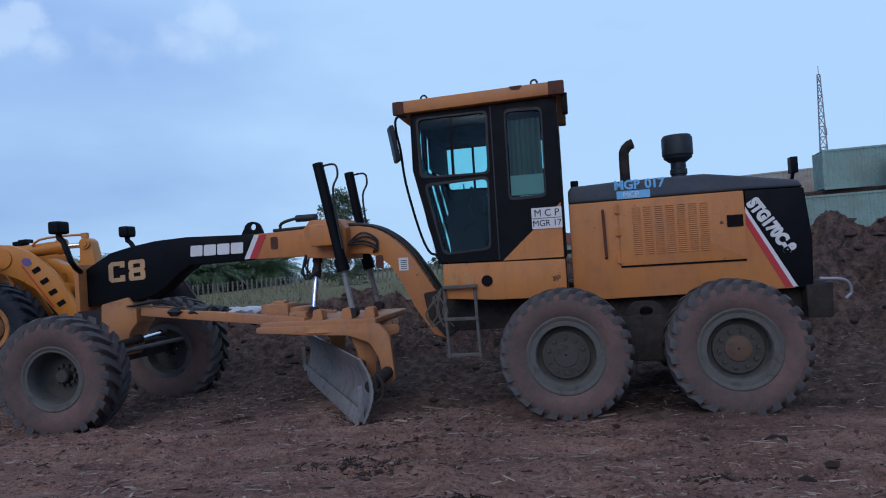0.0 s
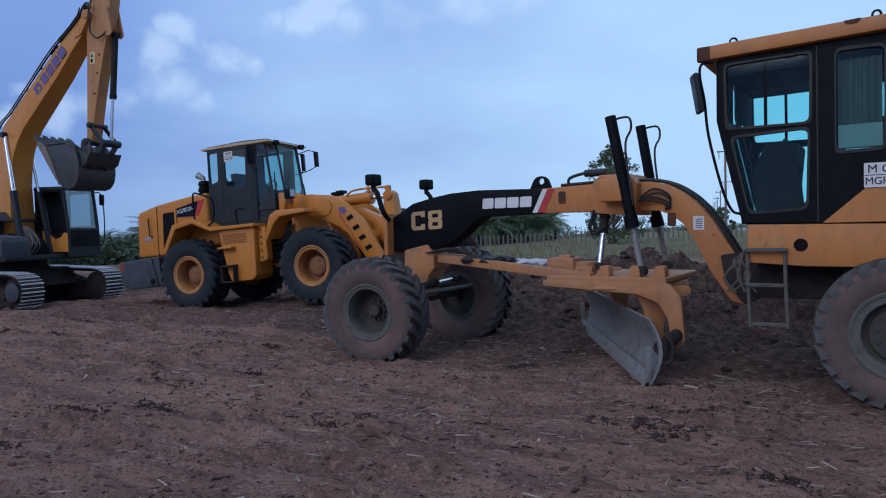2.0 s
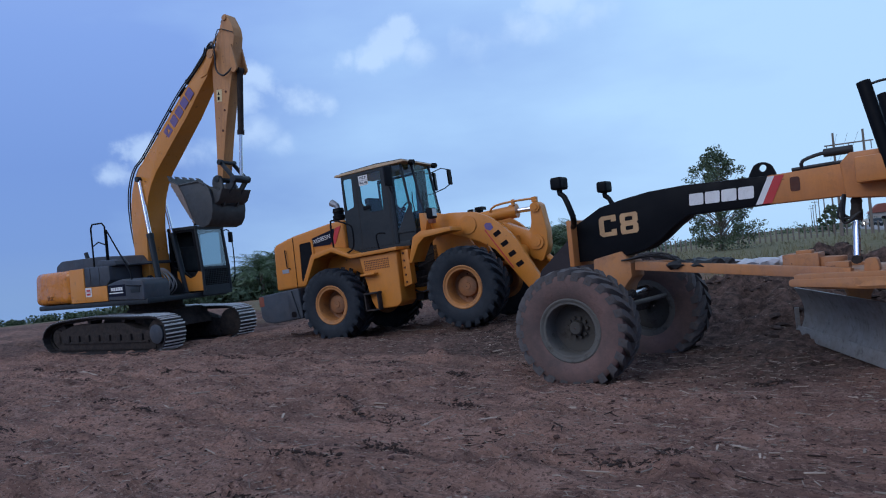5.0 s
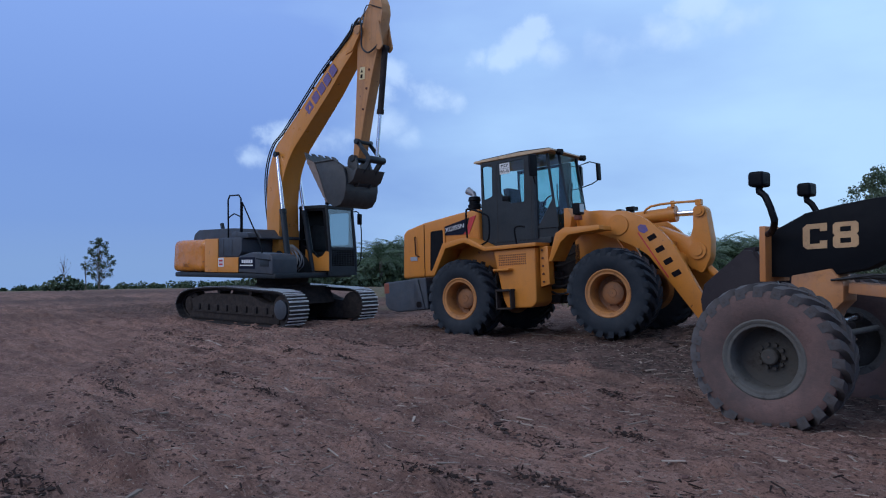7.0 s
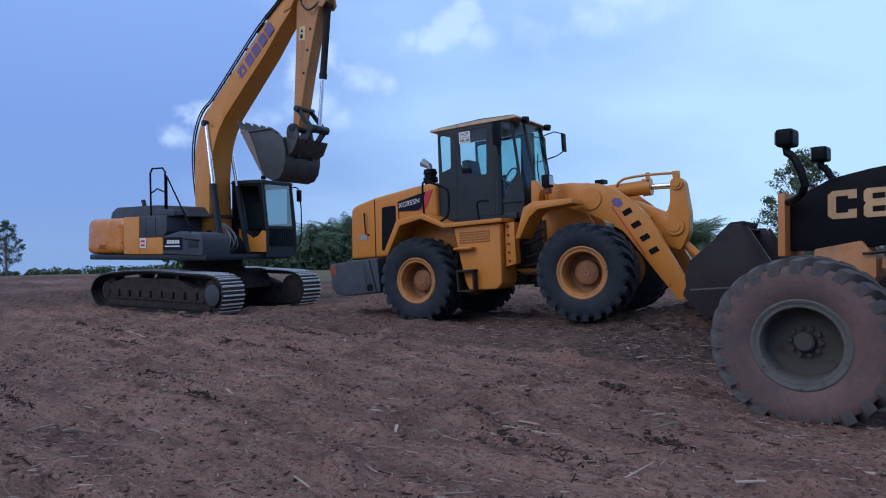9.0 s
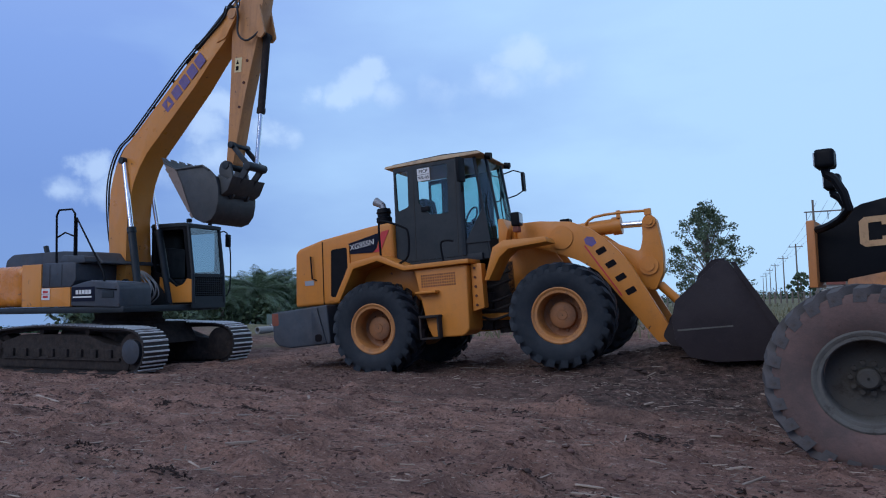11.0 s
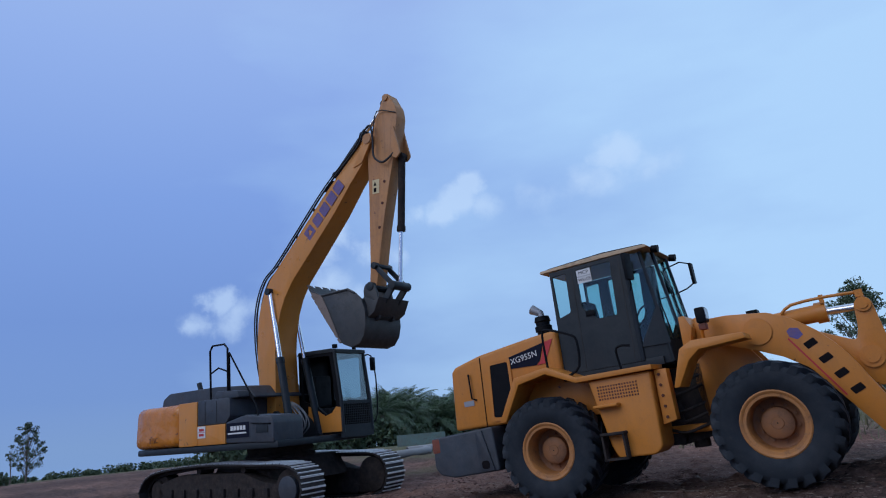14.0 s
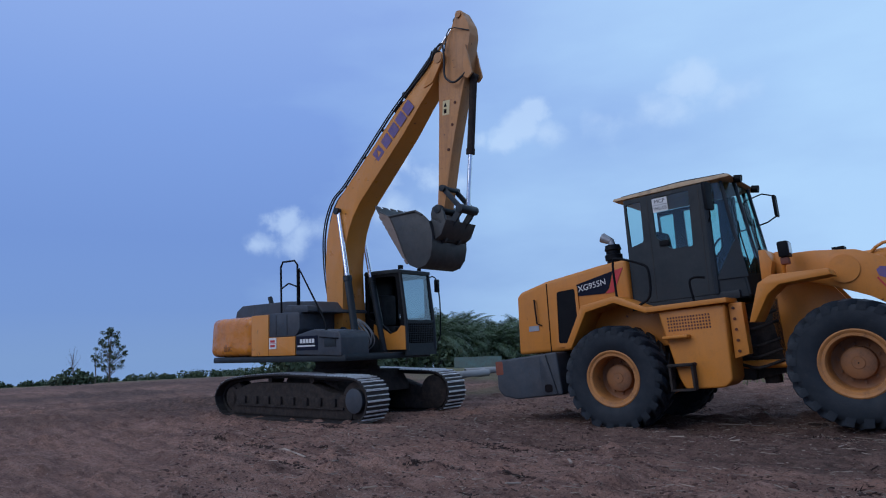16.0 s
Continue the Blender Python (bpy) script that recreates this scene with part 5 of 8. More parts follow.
    for x in (2.12, 1.78):
        tube(bm, [(x + 0.01, 0.86, 1.34), (x, 0.90, 1.0), (x - 0.02, 0.92, 0.56)], 0.018)
    ladder = part("ladder", bm, RIM_G, g, "bent muddy access ladder")
    for z in (0.59, 0.98, 1.33):
        bm = BM()
        box(bm, (1.95, 0.90, z), (0.38, 0.05, 0.035))
        part("rung", soften(bm, 0.006), RIM_G, ladder)
    bm = BM()
    rng = np.random.default_rng(9)
    for k in range(7):
        x = 2.14 + 0.02 * k
        tube(bm, [(x, 0.87, 1.34 - 0.02 * k), (x + rng.normal(0, 0.04), 0.90, 1.2), (x + rng.normal(0, 0.05), 0.9, 1.05), (x + rng.normal(0, 0.06), 0.88, 0.9)], 0.009, 5, smooth=3)
    part("rope", bm, ROPE, g, "knotted grey rope hanging by the ladder")
    for x in (2.02, 1.86):
        bm = BM()
        lathe(bm, [(0.0, 0.852), (0.075, 0.852), (0.075, 0.855), (0.0, 0.855)], 14, "y", (x, 0, 1.42))
        part("scuff", bm, PAINT_ARM, g)


make_grader(grader)

# ---- wheel loader ----
loader = empty("wheel_loader", pose(-15.488, 5.854, 0.046, 0, -3.5, 35), "yellow wheel loader with dark grey cab and lowered bucket", "loader")


def make_loader(g):
    w = wheel(g, pose(-1.62, -1.08, 0.79, 0, 15, 180), 0.80, 0.60, 0.40, RUBBER_L, RIM_L, HUB_L, 22, 0.25)
    again(w, g, pose(1.58, -1.08, 0.79, 0, 60, 180))
    again(w, g, pose(-1.62, 1.08, 0.79, 0, 33))
    again(w, g, pose(1.58, 1.08, 0.79, 0, 81))
    for x in (-1.62, 1.58):
        bm = BM()
        rod(bm, (x, -0.85, 0.79), (x, 0.85, 0.79), 0.17)
        vs = bmesh.ops.create_icosphere(bm, subdivisions=2, radius=0.33)["verts"]
        bmesh.ops.translate(bm, verts=vs, vec=(x, 0, 0.79))
        part("axle", bm, UNDER, g)
    # rear frame, counterweight and hood
    bm = BM()
    prism(bm, [(-3.3, 0.75), (0.2, 0.62), (0.25, 1.25), (-3.3, 1.30)], -0.48, 0.48)
    part("rear_frame", soften(bm, 0.02), UNDER, g)
    bm = BM()
    prism(bm, rounded([(-3.87, 0.72), (-3.86, 1.21), (-2.66, 1.275), (-2.62, 0.58), (-3.50, 0.54), (-3.77, 0.60)], 0.04), -1.12, 1.12)
    cw = part("counterweight", soften(bm, 0.04, seg=3), GREY_E, g, "scraped dark grey counterweight with a red corner")
    for s in (1, -1):
        bm = BM()
        box(bm, (-3.80, s * 1.01, 1.08), (0.16, 0.235, 0.24))
        part("corner_guard", soften(bm, 0.03), RUSTRED, cw, "rusty red corner guard")
        bm = BM()
        prism(bm, rounded([(-2.98, 1.24), (-2.86, 1.24), (-2.70, 0.60), (-2.98, 0.58)], 0.02), s * 1.119, s * 1.15)
        part("side_bracket", soften(bm, 0.006), GREY_E, cw)
        bm = BM()
        prism(bm, rounded(rect(-2.92, 0.63, -2.78, 0.76), 0.05), s * 1.148, s * 1.156)
        part("tie_down_hole", bm, INK, cw)
        bm = BM()
        prism(bm, [(-2.35, 1.22), (-0.65, 1.22), (-0.65, 1.93), (-2.0, 1.93)], s * 0.50, s * 0.64)
        part("inner_panel", soften(bm, 0.01), PAINT_L, g)
    bm = BM()
    prism(bm, [(-3.53, 1.28), (-3.47, 2.28), (-3.38, 2.36), (-2.86, 2.48), (-1.84, 2.60), (-1.38, 2.63), (-1.38, 1.95), (-1.95, 1.90), (-2.25, 1.50), (-2.40, 1.28)], -0.85, 0.85)
    hood = part("engine_hood", soften(bm, 0.07, 25, 3), PAINT_L, g, "rounded yellow engine hood")
    for s in (-1, 1):
        y = s * 0.855
        part("side_grille", plate(rounded([(-2.66, 2.27), (-2.32, 2.28), (-2.33, 1.76), (-2.55, 1.40), (-2.72, 1.41)], 0.04), y, 0.012, s), BLACK, hood, "black mesh side grille")
        bm = BM()
        holed(bm, rounded([(-2.71, 2.33), (-2.27, 2.34), (-2.28, 1.74), (-2.52, 1.34), (-2.77, 1.35)], 0.05), [rounded([(-2.66, 2.27), (-2.32, 2.28), (-2.33, 1.76), (-2.55, 1.40), (-2.72, 1.41)], 0.04)], y, y + s * 0.02)
        part("grille_surround", bm, PAINT_L, hood)
        part("name_plate", plate([(-2.29, 2.34), (-1.62, 2.47), (-1.72, 2.20), (-1.80, 2.13), (-2.29, 2.15)], y, 0.008, s), NAVY, hood, "navy model plate")
        part("red_flash", plate([(-1.60, 2.475), (-1.44, 2.50), (-1.64, 2.13), (-1.78, 2.13), (-1.70, 2.20)], y, 0.008, s), RED, hood)
        bm = BM()
        box(bm, (-2.87, y, 1.86), (0.014, 0.008, 1.16), pose(0, 0, 0, 0, 2))
        part("panel_seam", bm, INK, hood)
        bm = BM()
        tube(bm, [(-3.12, y, 2.18), (-3.10, y + s * 0.04, 2.19), (-3.09, y + s * 0.04, 1.78), (-3.02, y, 1.74)], 0.014)
        part("handle", bm, BLACK, hood)
        part("data_plate", plate(rect(-3.28, 1.66, -3.08, 1.75), y, 0.005, s), GALV, hood)
        # fender, deck and tank of this side
        bm = BM()
        prism(bm, [(-2.42, 1.30), (-2.30, 1.30), (-1.98, 1.84), (-1.50, 1.93), (-1.02, 1.72), (0.16, 1.73), (0.16, 1.80), (-1.0, 1.80), (-1.46, 2.03), (-2.05, 1.95)], s * 0.70, s * 1.26)
        part("fender", soften(bm, 0.012), PAINT_L, g, "yellow rear fender and deck")
        bm = BM()
        prism(bm, rounded([(-0.86, 1.72), (0.10, 1.72), (0.06, 0.66), (-0.05, 0.57), (-0.60, 0.57), (-0.68, 0.75)], 0.05), s * 0.55, s * 1.17)
        tank = part("side_tank", soften(bm, 0.07, 40, 3), PAINT_L, g, "yellow step tank below the cab")
        bm = BM()
        for i in range(15):
            for j in range(5):
                box(bm, (-0.72 + 0.042 * i, s * 1.174, 1.42 + 0.045 * j), (0.022, 0.006, 0.026))
        part("perforation", bm, RUST, tank)
        for z, x in ((1.32, -0.62), (0.92, -0.60)):
            bm = BM()
            tube(bm, [(x - 0.16, s * 1.15, z), (x - 0.16, s * 1.30, z), (x + 0.18, s * 1.30, z), (x + 0.18, s * 1.15, z)], 0.025)
            box(bm, (x, s * 1.24, z), (0.30, 0.11, 0.02))
            if z < 1:
                box(bm, (x - 0.15, s * 1.24, z - 0.18), (0.03, 0.14, 0.36))
                box(bm, (x + 0.17, s * 1.24, z - 0.18), (0.03, 0.14, 0.36))
                box(bm, (x, s * 1.24, z - 0.35), (0.34, 0.14, 0.03))
            part("step", bm, PAINT_L if z > 1 else UNDER, tank)
        bm = BM()
        prism(bm, [(0.12, 1.72), (0.30, 1.72), (0.30, 1.0), (0.10, 0.95)], s * 0.85, s * 1.05)
        hinge = part("hinge_post", soften(bm, 0.01), PAINT_L, g)
        for z in (1.05, 1.2, 1.35, 1.5, 1.65):
            bm = BM()
            rod(bm, (0.18, s * 1.05, z), (0.18, s * 1.07, z), 0.022, seg=6)
            part("bolt", bm, RUST, hinge)
        bm = BM()
        tube(bm, [(-1.45, s * 1.20, 1.98), (-1.45, s * 1.20, 2.52), (-1.36, s * 1.20, 2.60), (-1.0, s * 1.20, 2.46), (-0.90, s * 1.20, 2.34), (-0.93, s * 1.20, 1.96), (-1.12, s * 1.20, 1.84)], 0.02, smooth=3)
        part("handrail", bm, BLACK, g)
        bm = BM()
        tube(bm, [(-0.30, s * 1.18, 1.80), (-0.32, s * 1.20, 2.08), (-0.24, s * 1.20, 2.14), (-0.10, s * 1.18, 2.12)], 0.018, smooth=3)
        part("grab_rail", bm, BLACK, g)
    letters("XG955N", 0.138, WHITE, hood, on_right(-2.01, -0.866, 2.285, 7), shear=0.1)
    bm = BM()
    lathe(bm, [(0.0, 2.60), (0.12, 2.60), (0.12, 2.66), (0.145, 2.67), (0.145, 2.75), (0.12, 2.77), (0.12, 2.82), (0.14, 2.84), (0.12, 2.92), (0.0, 2.92)], 22, "z", (-1.74, -0.45, 0.03))
    part("air_precleaner", bm, BLACK, hood)
    bm = BM()
    rod(bm, (-1.74, -0.45, 2.93), (-1.76, -0.45, 3.04), 0.06, 0.055, seg=14)
    rod(bm, (-1.755, -0.45, 3.02), (-1.90, -0.45, 3.11), 0.06, 0.085, seg=14)
    part("exhaust_tip", bm, GALV, hood)
    # cab
    bm = BM()
    prism(bm, [(-1.42, 1.80), (0.22, 1.80), (0.22, 1.92), (-1.42, 1.92)], -0.74, 0.74)
    cab = part("cab", soften(bm, 0.01), GREY, g, "dark grey glazed operator cab")
    side = [(-1.38, 1.90), (-1.33, 3.58), (-0.04, 3.58), (-0.06, 2.4), (-0.10, 1.90)]
    rw = rounded([(-1.30, 3.50), (-1.05, 3.51), (-1.08, 2.86), (-1.30, 2.80)], 0.04)
    dw = rounded([(-0.87, 3.52), (-0.28, 3.52), (-0.33, 2.66), (-0.66, 2.67), (-0.88, 2.90)], 0.04)
    for s in (-1, 1):
        bm = BM()
        holed(bm, side, [rw, dw], s * 0.71, s * 0.755)
        cs = part("cab_side", bm, GREY, cab)
        for hole in (rw, dw):
            bm = BM()
            prism(bm, hole, s * 0.73, s * 0.736)
            part("pane", bm, GLASS_L, cs).visible_shadow = False
        bm = BM()
        for x in (-0.97, -0.17):
            box(bm, (x, s * 0.757, 2.72), (0.012, 0.006, 1.60), pose(0, 0, 0, 0, 2))
        part("door_seam", bm, HOSE, cs)
        bm = BM()
        box(bm, (-0.75, s * 0.765, 2.78), (0.16, 0.03, 0.09))
        part("door_handle", soften(bm, 0.012), BLACK, cs)
    # bowed windscreen: two corner panes and a front pane
    plan = [(-0.05, -0.735), (0.17, -0.62), (0.30, -0.38), (0.30, 0.38), (0.17, 0.62), (-0.05, 0.735)]
    foot = [(-0.08, -0.735), (0.34, -0.64), (0.50, -0.36), (0.50, 0.36), (0.34, 0.64), (-0.08, 0.735)]
    for i in range(5):
        (ax, ay), (bx, by) = plan[i], plan[i + 1]
        (cx, cy), (dx, dy) = foot[i], foot[i + 1]
        bm = BM()
        fv = [bm.verts.new(p) for p in ((cx, cy, 2.12), (dx, dy, 2.12), (bx, by, 3.56), (ax, ay, 3.56))]
        f = bm.faces.new(fv)
        ext = bmesh.ops.extrude_face_region(bm, geom=[f])["geom"]
        bmesh.ops.translate(bm, verts=[q for q in ext if isinstance(q, bmesh.types.BMVert)], vec=(-0.006, 0, 0))
        part("windscreen", bm, GLASS_L, cab).visible_shadow = False
        bm = BM()
        fv = [bm.verts.new(p) for p in ((cx, cy, 1.82), (dx, dy, 1.82), (dx, dy, 2.14), (cx, cy, 2.14))]
        f = bm.faces.new(fv)
        ext = bmesh.ops.extrude_face_region(bm, geom=[f])["geom"]
        bmesh.ops.translate(bm, verts=[q for q in ext if isinstance(q, bmesh.types.BMVert)], vec=(-0.02, 0, 0))
        part("cowl", bm, GREY, cab)
    for i, k in ((0, 1), (5, 4)):
        a, b, c = Vector((*foot[i], 2.10)), Vector((*foot[k], 2.10)), Vector((*foot[k], 2.10)).lerp(Vector((*plan[k], 3.56)), 0.42)
        bm = BM()
        f = bm.faces.new([bm.verts.new(p) for p in (a, b, c)])
        ext = bmesh.ops.extrude_face_region(bm, geom=[f])["geom"]
        bmesh.ops.translate(bm, verts=[q for q in ext if isinstance(q, bmesh.types.BMVert)], vec=(0.02, 0.02 * (1 if i else -1), 0))
        part("corner_panel", bm, GREY, cab, "dark grey slanting panel below the corner window")
        for n in (k, 2 if k == 1 else 3):
            bm = BM()
            rod(bm, (*foot[n], 1.84), (*plan[n], 3.57), 0.028, seg=8)
            part("pillar", bm, GREY, cab)
    for s in (-1, 1):
        bm = BM()
        prism(bm, [(-0.06, 2.1), (-0.02, 2.10), (0.20, 2.52), (0.14, 2.12)], s * 0.60, s * 0.64)
        rod(bm, (-0.09, s * 0.735, 1.9), (-0.045, s * 0.735, 3.57), 0.045, seg=8)
        part("pillar", bm, GREY, cab)
    bm = BM()
    prism(bm, rounded([(-1.50, 3.60), (-1.48, 3.64), (-0.4, 3.665), (0.32, 3.635), (0.36, 3.60), (0.30, 3.59)], 0.015), -0.77, 0.77)
    part("roof", soften(bm, 0.012, 35, 2), CREAM, cab, "cream-yellow cab roof rim")
    bm = BM()
    prism(bm, rounded([(-1.44, 3.61), (-1.38, 3.675), (-0.4, 3.705), (0.26, 3.67), (0.32, 3.62)], 0.02), -0.68, 0.68)
    part("roof_top", soften(bm, 0.03), GREY, cab)
    for y in (-0.5, 0.5):
        bm = BM()
        rod(bm, (0.34, y, 3.59), (0.44, y, 3.57), 0.06)
        part("roof_lamp", bm, BLACK, cab)
    sign = part("number_sign", plate(rect(-0.86, 3.28, -0.62, 3.50), -0.760, 0.004, -1), WHITE, cab, "white fleet number sign")
    letters("MCP", 0.085, INK, sign, on_right(-0.74, -0.766, 3.445))
    letters("WL-05", 0.075, INK, sign, on_right(-0.74, -0.766, 3.335))
    bm = BM()
    box(bm, (-0.74, -0.765, 3.39), (0.23, 0.002, 0.006))
    part("divider", bm, INK, sign)
    bm = BM()
    box(bm, (-0.75, 0, 2.32), (0.5, 0.5, 0.14))
    box(bm, (-1.02, 0, 2.7), (0.14, 0.5, 0.75), pose(0, 0, 0, 0, -8))
    box(bm, (-0.75, 0, 2.08), (0.3, 0.3, 0.4))
    part("seat", soften(bm, 0.04), SEAT, cab)
    bm = BM()
    rod(bm, (0.12, 0, 1.9), (-0.16, 0, 2.60), 0.05)
    tube(bm, [(-0.2 + 0.09 * math.cos(a), 0.2 * math.sin(a), 2.64 + 0.17 * math.cos(a)) for a in np.linspace(0, 6.28, 19)], 0.016)
    box(bm, (0.1, 0, 2.3), (0.14, 0.5, 0.35))
    part("steering_wheel", bm, SEAT, cab)
    for s in (-1, 1):
        bm = BM()
        tube(bm, [(-0.04, s * 0.74, 3.50), (0.04, s * 0.95, 3.50), (0.06, s * 1.02, 3.40)], 0.012)
        part("mirror_stay", bm, BLACK, cab)
        bm = BM()
        tube(bm, [(-0.06, s * 0.74, 2.98), (0.04, s * 0.95, 3.02), (0.06, s * 1.02, 3.10)], 0.012)
        part("mirror_stay", bm, BLACK, cab)
        bm = BM()
        box(bm, (0.07, s * 1.04, 3.30), (0.06, 0.18, 0.42), pose(0, 0, 0, 0, 0, s * 15))
        part("mirror", soften(bm, 0.02), BLACK, cab, "black wing mirror on bent stays")
    bm = BM()
    tube(bm, [(0.16, 0.62, 3.44), (0.42, 0.76, 3.53), (0.58, 0.82, 3.47)], 0.012)
    part("mirror_stay", bm, BLACK, cab)
    bm = BM()
    tube(bm, [(0.24, 0.62, 2.98), (0.45, 0.74, 3.05), (0.58, 0.82, 3.14)], 0.012)
    part("mirror_stay", bm, BLACK, cab)
    bm = BM()
    box(bm, (0.58, 0.82, 3.30), (0.05, 0.16, 0.36))
    part("front_mirror", soften(bm, 0.02), BLACK, cab)
    bm = BM()
    tube(bm, [(0.53, -0.3, 2.16), (0.46, -0.25, 2.7), (0.42, -0.1, 3.0)], 0.01)
    tube(bm, [(0.40, -0.60, 2.16), (0.32, -0.58, 2.7), (0.30, -0.52, 2.95)], 0.01)
    part("wiper", bm, BLACK, cab)
    # centre joint
    bm = BM()
    prism(bm, [(0.1, 0.6), (0.62, 0.7), (0.62, 1.75), (0.1, 1.72)], -0.36, 0.36)
    for z in (0.85, 1.0, 1.15, 1.4, 1.55):
        tube(bm, [(0.05, -0.55, z), (0.3, -0.66, z - 0.06), (0.62, -0.55, z + 0.03)], 0.022, smooth=3)
    rod(bm, (0.36, -0.2, 0.55), (0.36, -0.2, 1.85), 0.12)
    part("centre_joint", bm, UNDER, g)
    bm = BM()
    rod(bm, (-0.1, -0.45, 0.85), (0.75, -0.5, 0.82), 0.06)
    part("steering_cylinder", bm, PAINT_L, g)
    # front frame, fenders
    for s in (-1, 1):
        bm = BM()
        prism(bm, [(0.58, 2.40), (0.72, 2.42), (1.05, 2.30), (1.5, 1.6), (1.85, 0.9), (1.7, 0.6), (0.62, 0.62), (0.50, 1.4)], s * 0.28, s * 0.36)
        part("frame_plate", soften(bm, 0.01), PAINT_L, g)
        bm = BM()
        prism(bm, [(0.60, 1.93), (0.78, 2.02), (1.46, 2.0), (1.48, 1.92), (0.86, 1.88), (0.70, 1.76), (0.50, 1.42), (0.42, 1.42)], s * 0.76, s * 1.28)
        part("front_fender", soften(bm, 0.012), PAINT_L, g)
        bm = BM()
        prism(bm, [(0.58, 2.42), (0.66, 2.42), (0.74, 2.24), (0.66, 1.93), (0.56, 1.93)], s * 0.36, s * 0.85)
        part("fender_stay", soften(bm, 0.01), PAINT_L, g)
        bm = BM()
        tube(bm, [(0.86, s * 0.82, 2.0), (0.88, s * 0.90, 2.12), (0.92, s * 0.95, 2.24)], 0.025)
        st = part("lamp_stay", bm, PAINT_L, g)
        bm = BM()
        box(bm, (0.94, s * 0.97, 2.36), (0.14, 0.22, 0.22))
        part("headlamp", soften(bm, 0.03), BLACK, st, "square black headlamp")
        bm = BM()
        box(bm, (1.012, s * 0.97, 2.37), (0.01, 0.17, 0.15))
        part("lens", bm, LAMPGLASS, st)
        bm = BM()
        box(bm, (0.93, s * 0.97, 2.20), (0.10, 0.16, 0.09))
        part("indicator", soften(bm, 0.015), RUSTRED, st)
        # lift arm
        bm = BM()
        prism(bm, rounded([(0.72, 2.34), (1.20, 2.33), (1.72, 2.26), (2.02, 2.11), (2.27, 1.90), (2.45, 1.69), (2.59, 1.47), (3.08, 0.46), (3.06, 0.28), (2.88, 0.27), (2.36, 1.02), (2.08, 1.42), (1.80, 1.62), (1.45, 1.78), (1.0, 1.95), (0.72, 2.02)], 0.05), s * 0.50, s * 0.62)
        arm = part("lift_arm", soften(bm, 0.012), PAINT_L, g, "curved yellow lift arm")
        bm = BM()
        lathe(bm, [(0.0, 0.63), (0.19, 0.63), (0.19, 0.645), (0.0, 0.65)], 26, "y", (1.55, 0, 2.02))
        if s < 0:
            bmesh.ops.scale(bm, verts=bm.verts, vec=(1, -1, 1))
        part("boss", bm, PAINT_L, arm)
        for k in range(4):
            c = Vector((2.16, 1.74)).lerp(Vector((2.55, 1.08)), k / 3)
            d = Vector((0.39, -0.66)).normalized()
            n = Vector((d.y, -d.x))
            q = rounded([tuple(c + d * a * 0.078 - n * b * 0.085) for a, b in ((-0.7, -0.9), (0.5, -0.9), (0.7, 0.9), (-0.5, 0.9))], 0.015)
            part("logo_block", plate(q, s * 0.622, 0.004, s), INK, arm, "dark logo shape")
        part("logo_badge", plate([(1.96, 1.99), (2.06, 1.97), (2.10, 1.87), (2.02, 1.82), (1.93, 1.87), (1.91, 1.95)], s * 0.622, 0.004, s), PURPLE, arm, "faded violet badge")
        part("pinstripe", plate([(1.90, 1.84), (1.915, 1.86), (2.42, 1.02), (2.40, 1.01)], s * 0.622, 0.004, s), RED, arm)
    bm = BM()
    rod(bm, (2.45, -0.55, 1.30), (2.45, 0.55, 1.30), 0.17)
    box(bm, (2.3, 0, 1.5), (0.3, 1.0, 0.3))
    part("cross_tube", bm, PAINT_L, g)
    # tilt linkage
    bm = BM()
    rod(bm, (1.05, 0, 2.14), (2.40, 0, 2.17), 0.125, seg=20)
    rod(bm, (2.28, 0, 2.167), (2.42, 0, 2.17), 0.15, seg=20)
    tc = part("tilt_cylinder", bm, PAINT_L, g, "yellow bucket tilt cylinder")
    bm = BM()
    rod(bm, (2.40, 0, 2.17), (2.88, 0, 2.15), 0.055)
    part("rod", bm, CHROME, tc)
    bm = BM()
    tube(bm, [(1.85, -0.12, 2.24), (2.0, -0.14, 2.34), (2.42, -0.14, 2.36), (2.88, -0.10, 2.34)], 0.022, smooth=2)
    box(bm, (2.40, -0.12, 2.34), (0.06, 0.06, 0.12))
    box(bm, (2.86, -0.10, 2.32), (0.10, 0.12, 0.10))
    part("rod_guard", bm, PAINT_L, tc)
    bm = BM()
    prism(bm, rounded([(2.76, 2.20), (2.87, 2.29), (2.98, 2.21), (3.04, 1.65), (3.01, 1.33), (2.86, 1.05), (2.66, 1.15), (2.48, 1.40), (2.30, 1.66), (2.06, 1.88), (2.12, 1.98), (2.43, 1.82), (2.68, 1.70), (2.74, 1.88)], 0.06), -0.16, 0.16)
    rk = part("rocker", soften(bm, 0.02), PAINT_L, g, "yellow bellcrank rocker")
    for x, z, r in ((2.87, 2.16, 0.10), (2.80, 1.46, 0.15)):
        bm = BM()
        for a, b, q in ((0.165, 0.20, r), (0.20, 0.22, r * 0.6)):
            rod(bm, (x, -a, z), (x, -b, z), q, seg=20)
        part("pin", bm, PAINT_L, rk)
    bm = BM()
    rod(bm, (2.92, 0, 1.15), (3.30, 0, 0.72), 0.07)
    part("bucket_link", bm, PAINT_L, g)
    bm = BM()
    rod(bm, (1.30, 0.45, 2.32), (1.42, 0.45, 2.34), 0.08)
    box(bm, (1.40, 0.45, 2.40), (0.16, 0.24, 0.07))
    part("hose_block", bm, BLACK, g)
